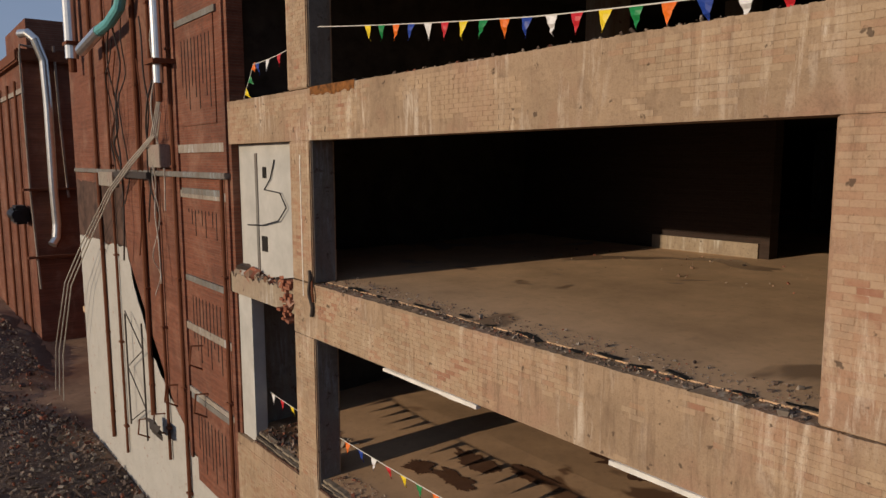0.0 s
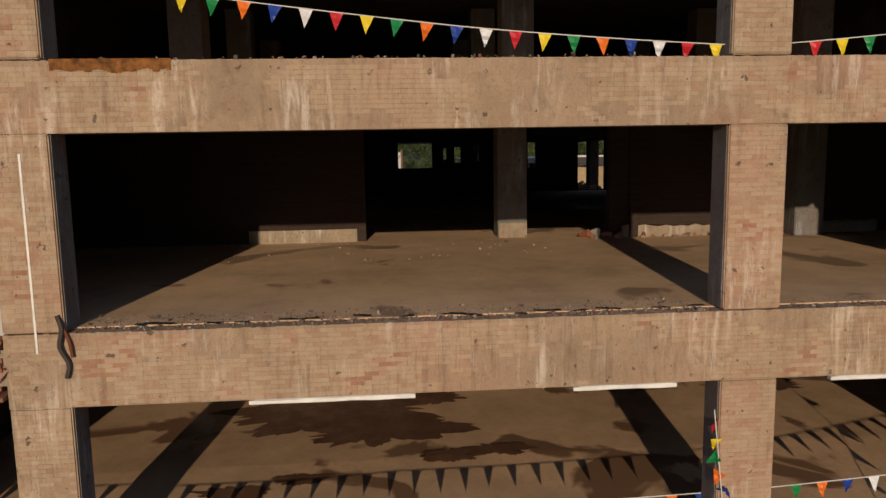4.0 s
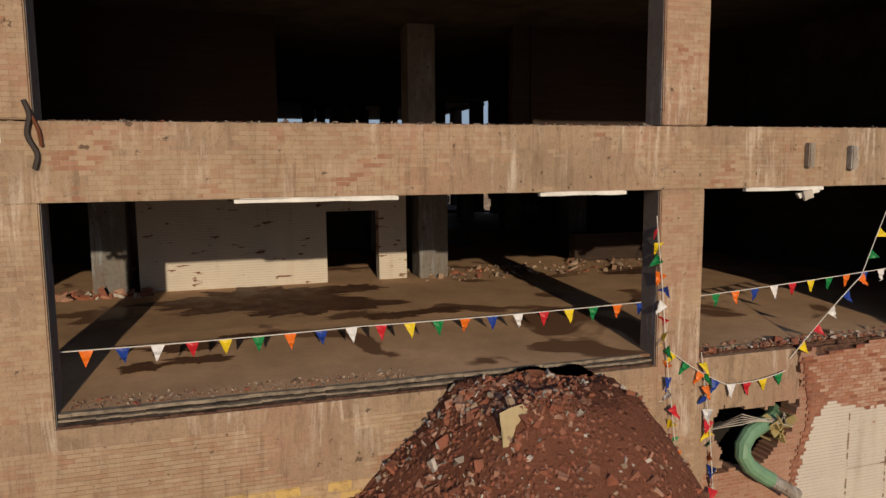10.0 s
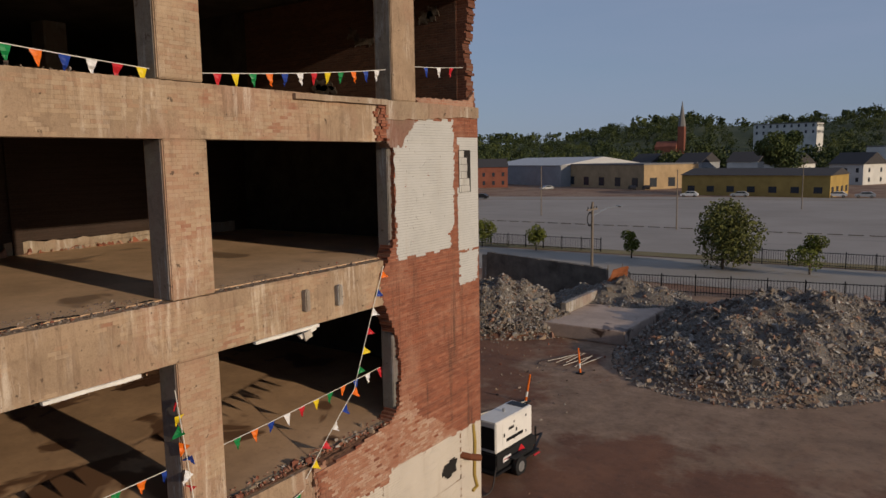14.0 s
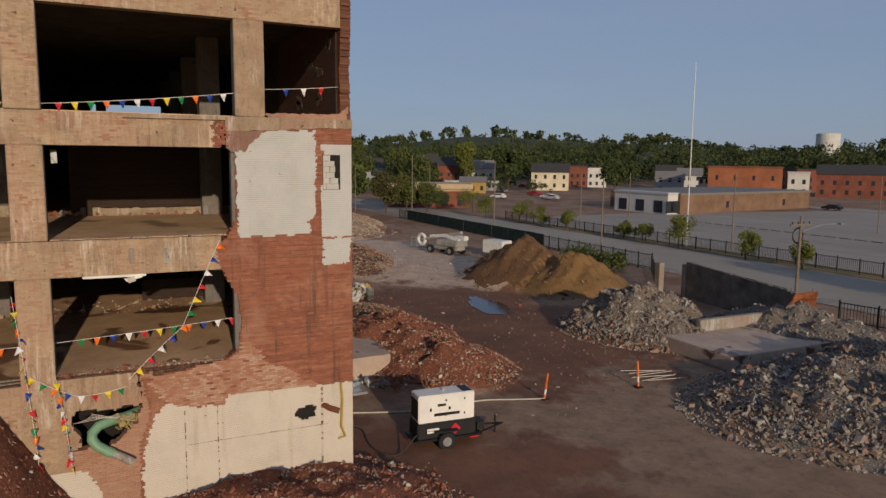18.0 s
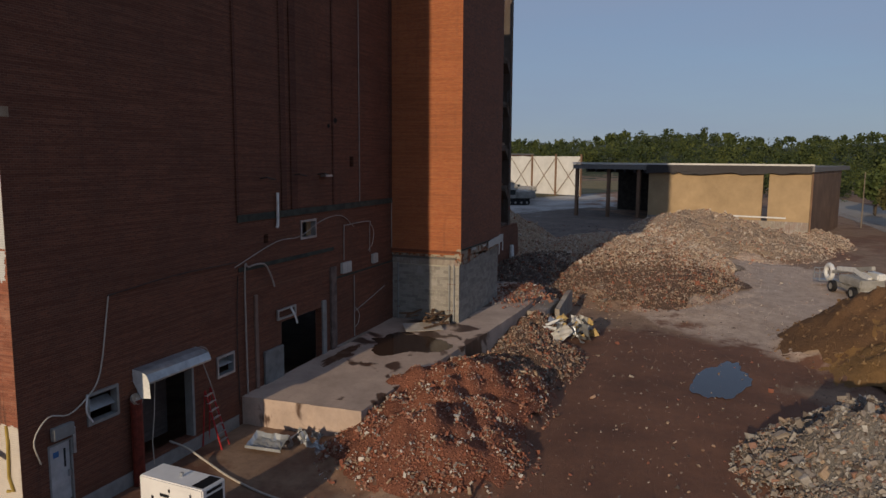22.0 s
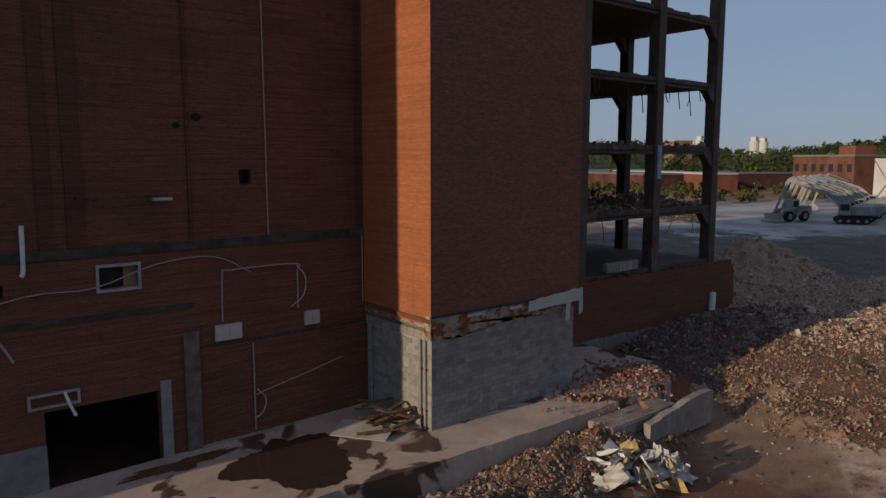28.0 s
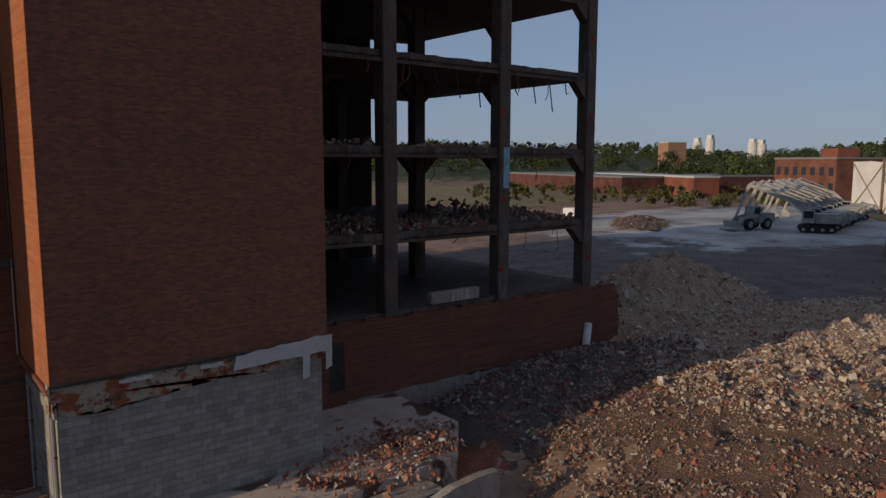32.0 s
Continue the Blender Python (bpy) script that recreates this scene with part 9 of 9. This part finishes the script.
block_face(25.56, 33.6, 1.0, 5.4, lambda u, v, w: (u, -4.35 - w, v), 7)
block_face(-4.35, -0.01, 1.0, 4.95, lambda u, v, w: (25.538 - w, u, v), 8)
# glazed yellow blocks along the foot of the apron
YBM = Mat("yellow_block", 0.75)
_oi = YBM.node("ShaderNodeObjectInfo")
_yb = YBM.mix(_oi.outputs["Random"], (0.56, 0.38, 0.12), (0.44, 0.31, 0.19))
YB = YBM.done(YBM.mix(YBM.ramp(YBM.noise(6, 5, 0.7), 0.48, 0.66, 0, 0.7), _yb, (0.2, 0.12, 0.07)), YBM.noise(20, 4), 0.4, 0.02)
blk = bpy.data.meshes.new("block")
bmb = boxed(0, 0.03, 0, 0.39, 0, 0.16, bevel=0.012)
bmb.to_mesh(blk)
bmb.free()
blk.materials.append(YB)
for r in range(3):
    for k in range(17):
        y = 13.2 + 0.4 * k + (0.2 if r % 2 else 0)
        if y < 13.0 + 0.6 * r or y > 19.9:
            continue
        b = new("yellow_block", blk)
        b.location = (-0.03 + 0.008 * ((3 * k + r) % 3), y, 2.85 + 0.17 * r)
        b.parent = frame_w
# broken ledge under them, with pipe ends
lg = thing("broken_ledge", "broken brick and concrete ledge at the foot of the wall", "ledge", kind="structure")
part("ledge", coursed(bmesh.new(), jag([(12.5, -1.0), (21.0, -1.0), (21.0, 2.55), (19.0, 2.75), (16.0, 2.6), (14.0, 2.7), (12.5, 2.6)], 0.3, 0.1, 77, keep=(0, 1, 6)), lambda u, v, w: (-0.9 + w, u, v), 0.88, 0.12, 0.05, 8, True), plain("broken_masonry", (0.24, 0.13, 0.09), 0.95, 0, 0.4, 3), lg)
litter("ledge_rubble", 700, -0.95, -0.05, 12.6, 21.0, 2.68, 0.08, "mixed", "bits of brick on the broken ledge")
for y, r, mat in ((17.9, 0.13, RUST), (17.55, 0.1, FRAME_GREY)):
    pe = thing("pipe_end", "old pipe end rising from the broken ledge", "pipe", group="pipe ends")
    bm = bmesh.new()
    tube(bm, [(-0.8, y - 0.1, 2.2), (-0.7, y, 2.9), (-0.45, y + 0.05, 3.15), (-0.1, y, 3.15)], r, 10)
    part("pipe", bm, mat, pe)
# rust run and hanging strips on the front
part("rust_stain", coursed(bmesh.new(), jag([(18.0, 12.5), (19.6, 12.5), (19.6, 12.66), (18.0, 12.66)], 0.1, 0.04, 78, keep=(2,)), lambda u, v, w: (w - 0.011, u, v), 0.004, 0.05, 0.0, 9, True), plain("rust_run", (0.3, 0.12, 0.03), 0.9, 0, 0.4, 6), frame_w, "rusty edge of the beam")
CAP = wash("tan_cast_concrete", (0.36, 0.27, 0.185), 0.3)
part("beam_cap", sheet(bmesh.new(), jag([(4.14, 12.52), (7.08, 12.5), (7.08, 12.61), (4.14, 12.65)], 0.3, 0.008, 81), lambda u, v, w: (-0.1 + w, u, v), 0.4), CAP, frame_w, "concrete cap left on the beam")
part("corner_band", coursed(bmesh.new(), jag([(-0.02, 12.38), (1.4, 12.32), (2.8, 12.24), (4.14, 12.2), (4.14, 12.64), (2.0, 12.66), (-0.02, 12.66)], 0.2, 0.03, 82, keep=(3, 4, 5, 6)), lambda u, v, w: (-0.05 + w, u, v), 0.4, 0.09, 0.0, 12, True), CAP, frame_w, "cast concrete band over the corner panel")
part("band_ledge", coursed(bmesh.new(), jag([(0.12, 12.662), (2.8, 12.662), (2.85, 12.78), (1.5, 12.8), (0.4, 12.84), (0.12, 13.1)], 0.12, 0.03, 83, keep=(0,)), lambda u, v, w: (0.02 + w, u, v), 0.3, 0.06, 0.0, 13, True), FADED, frame_w, "pale broken brick ledge")
part("render_patch", coursed(bmesh.new(), jag([(4.12, 11.66), (4.12, 12.21), (2.95, 12.21), (3.1, 12.0), (3.4, 11.8), (3.55, 11.55), (3.95, 11.55)], 0.12, 0.03, 84, keep=(0, 1)), lambda u, v, w: (-0.026 + w, u, v), 0.3, 0.05, 0.02, 14), wash("brown_render_patch", (0.26, 0.165, 0.12), 0.2), frame_w, "brown render left beside the torn beam")
bm, rnd = bmesh.new(), random.Random(85)
for r in range(12):
    for c in range(3):
        y = 4.08 + 0.13 * c + rnd.uniform(-0.06, 0.06) + 0.05 * math.sin(r * 0.9)
        box(bm, -0.02 - rnd.uniform(0.0, 0.05), 0.3, y, y + rnd.uniform(0.08, 0.2), 11.69 + 0.068 * r + 0.004, 11.69 + 0.068 * (r + 1) - 0.004)
part("torn_bricks", bm, BARE_BRICK, frame_w, "torn brick end of the beam facing")["kind"] = "stuff"
bm, rnd = bmesh.new(), random.Random(87)
for r in range(13):
    for c in range(3):
        y = 20.6 + 0.14 * c + rnd.uniform(-0.05, 0.07)
        if rnd.random() < 0.75:
            box(bm, -0.03 - rnd.uniform(0.0, 0.1), 0.25, y, y + rnd.uniform(0.07, 0.19), 7.95 + 0.068 * r + 0.004, 7.95 + 0.068 * (r + 1) - 0.004)
part("torn_bricks", bm, BARE_BRICK, frame_w, "broken dark brick beside the column")["kind"] = "stuff"
for z0, z1 in ((F1, 7.8), (F2, 11.67)):
    # Dark grey here stands for the pier's shaded north face.
    part("corner_pier", boxed(0.1, 0.45, 3.3, 3.97, z0, z1, bevel=0.02), GREY_SIDE, frame_w, "pier behind the torn panel, its shade put in as dark grey")
part("plaster_line", boxed(-0.012, -0.008, 20.08, 20.11, 8.6, 11.4), TUBE_WHITE, frame_w)
for y, z in ((6.0, 8.45), (7.0, 8.5)):
    hk = thing("iron_hook", "iron anchor sticking out of the beam", "hook", group="iron anchors")
    part("plate", boxed(-0.14, 0.0, y - 0.07, y + 0.07, z - 0.35, z + 0.1, bevel=0.02), CONC, hk)
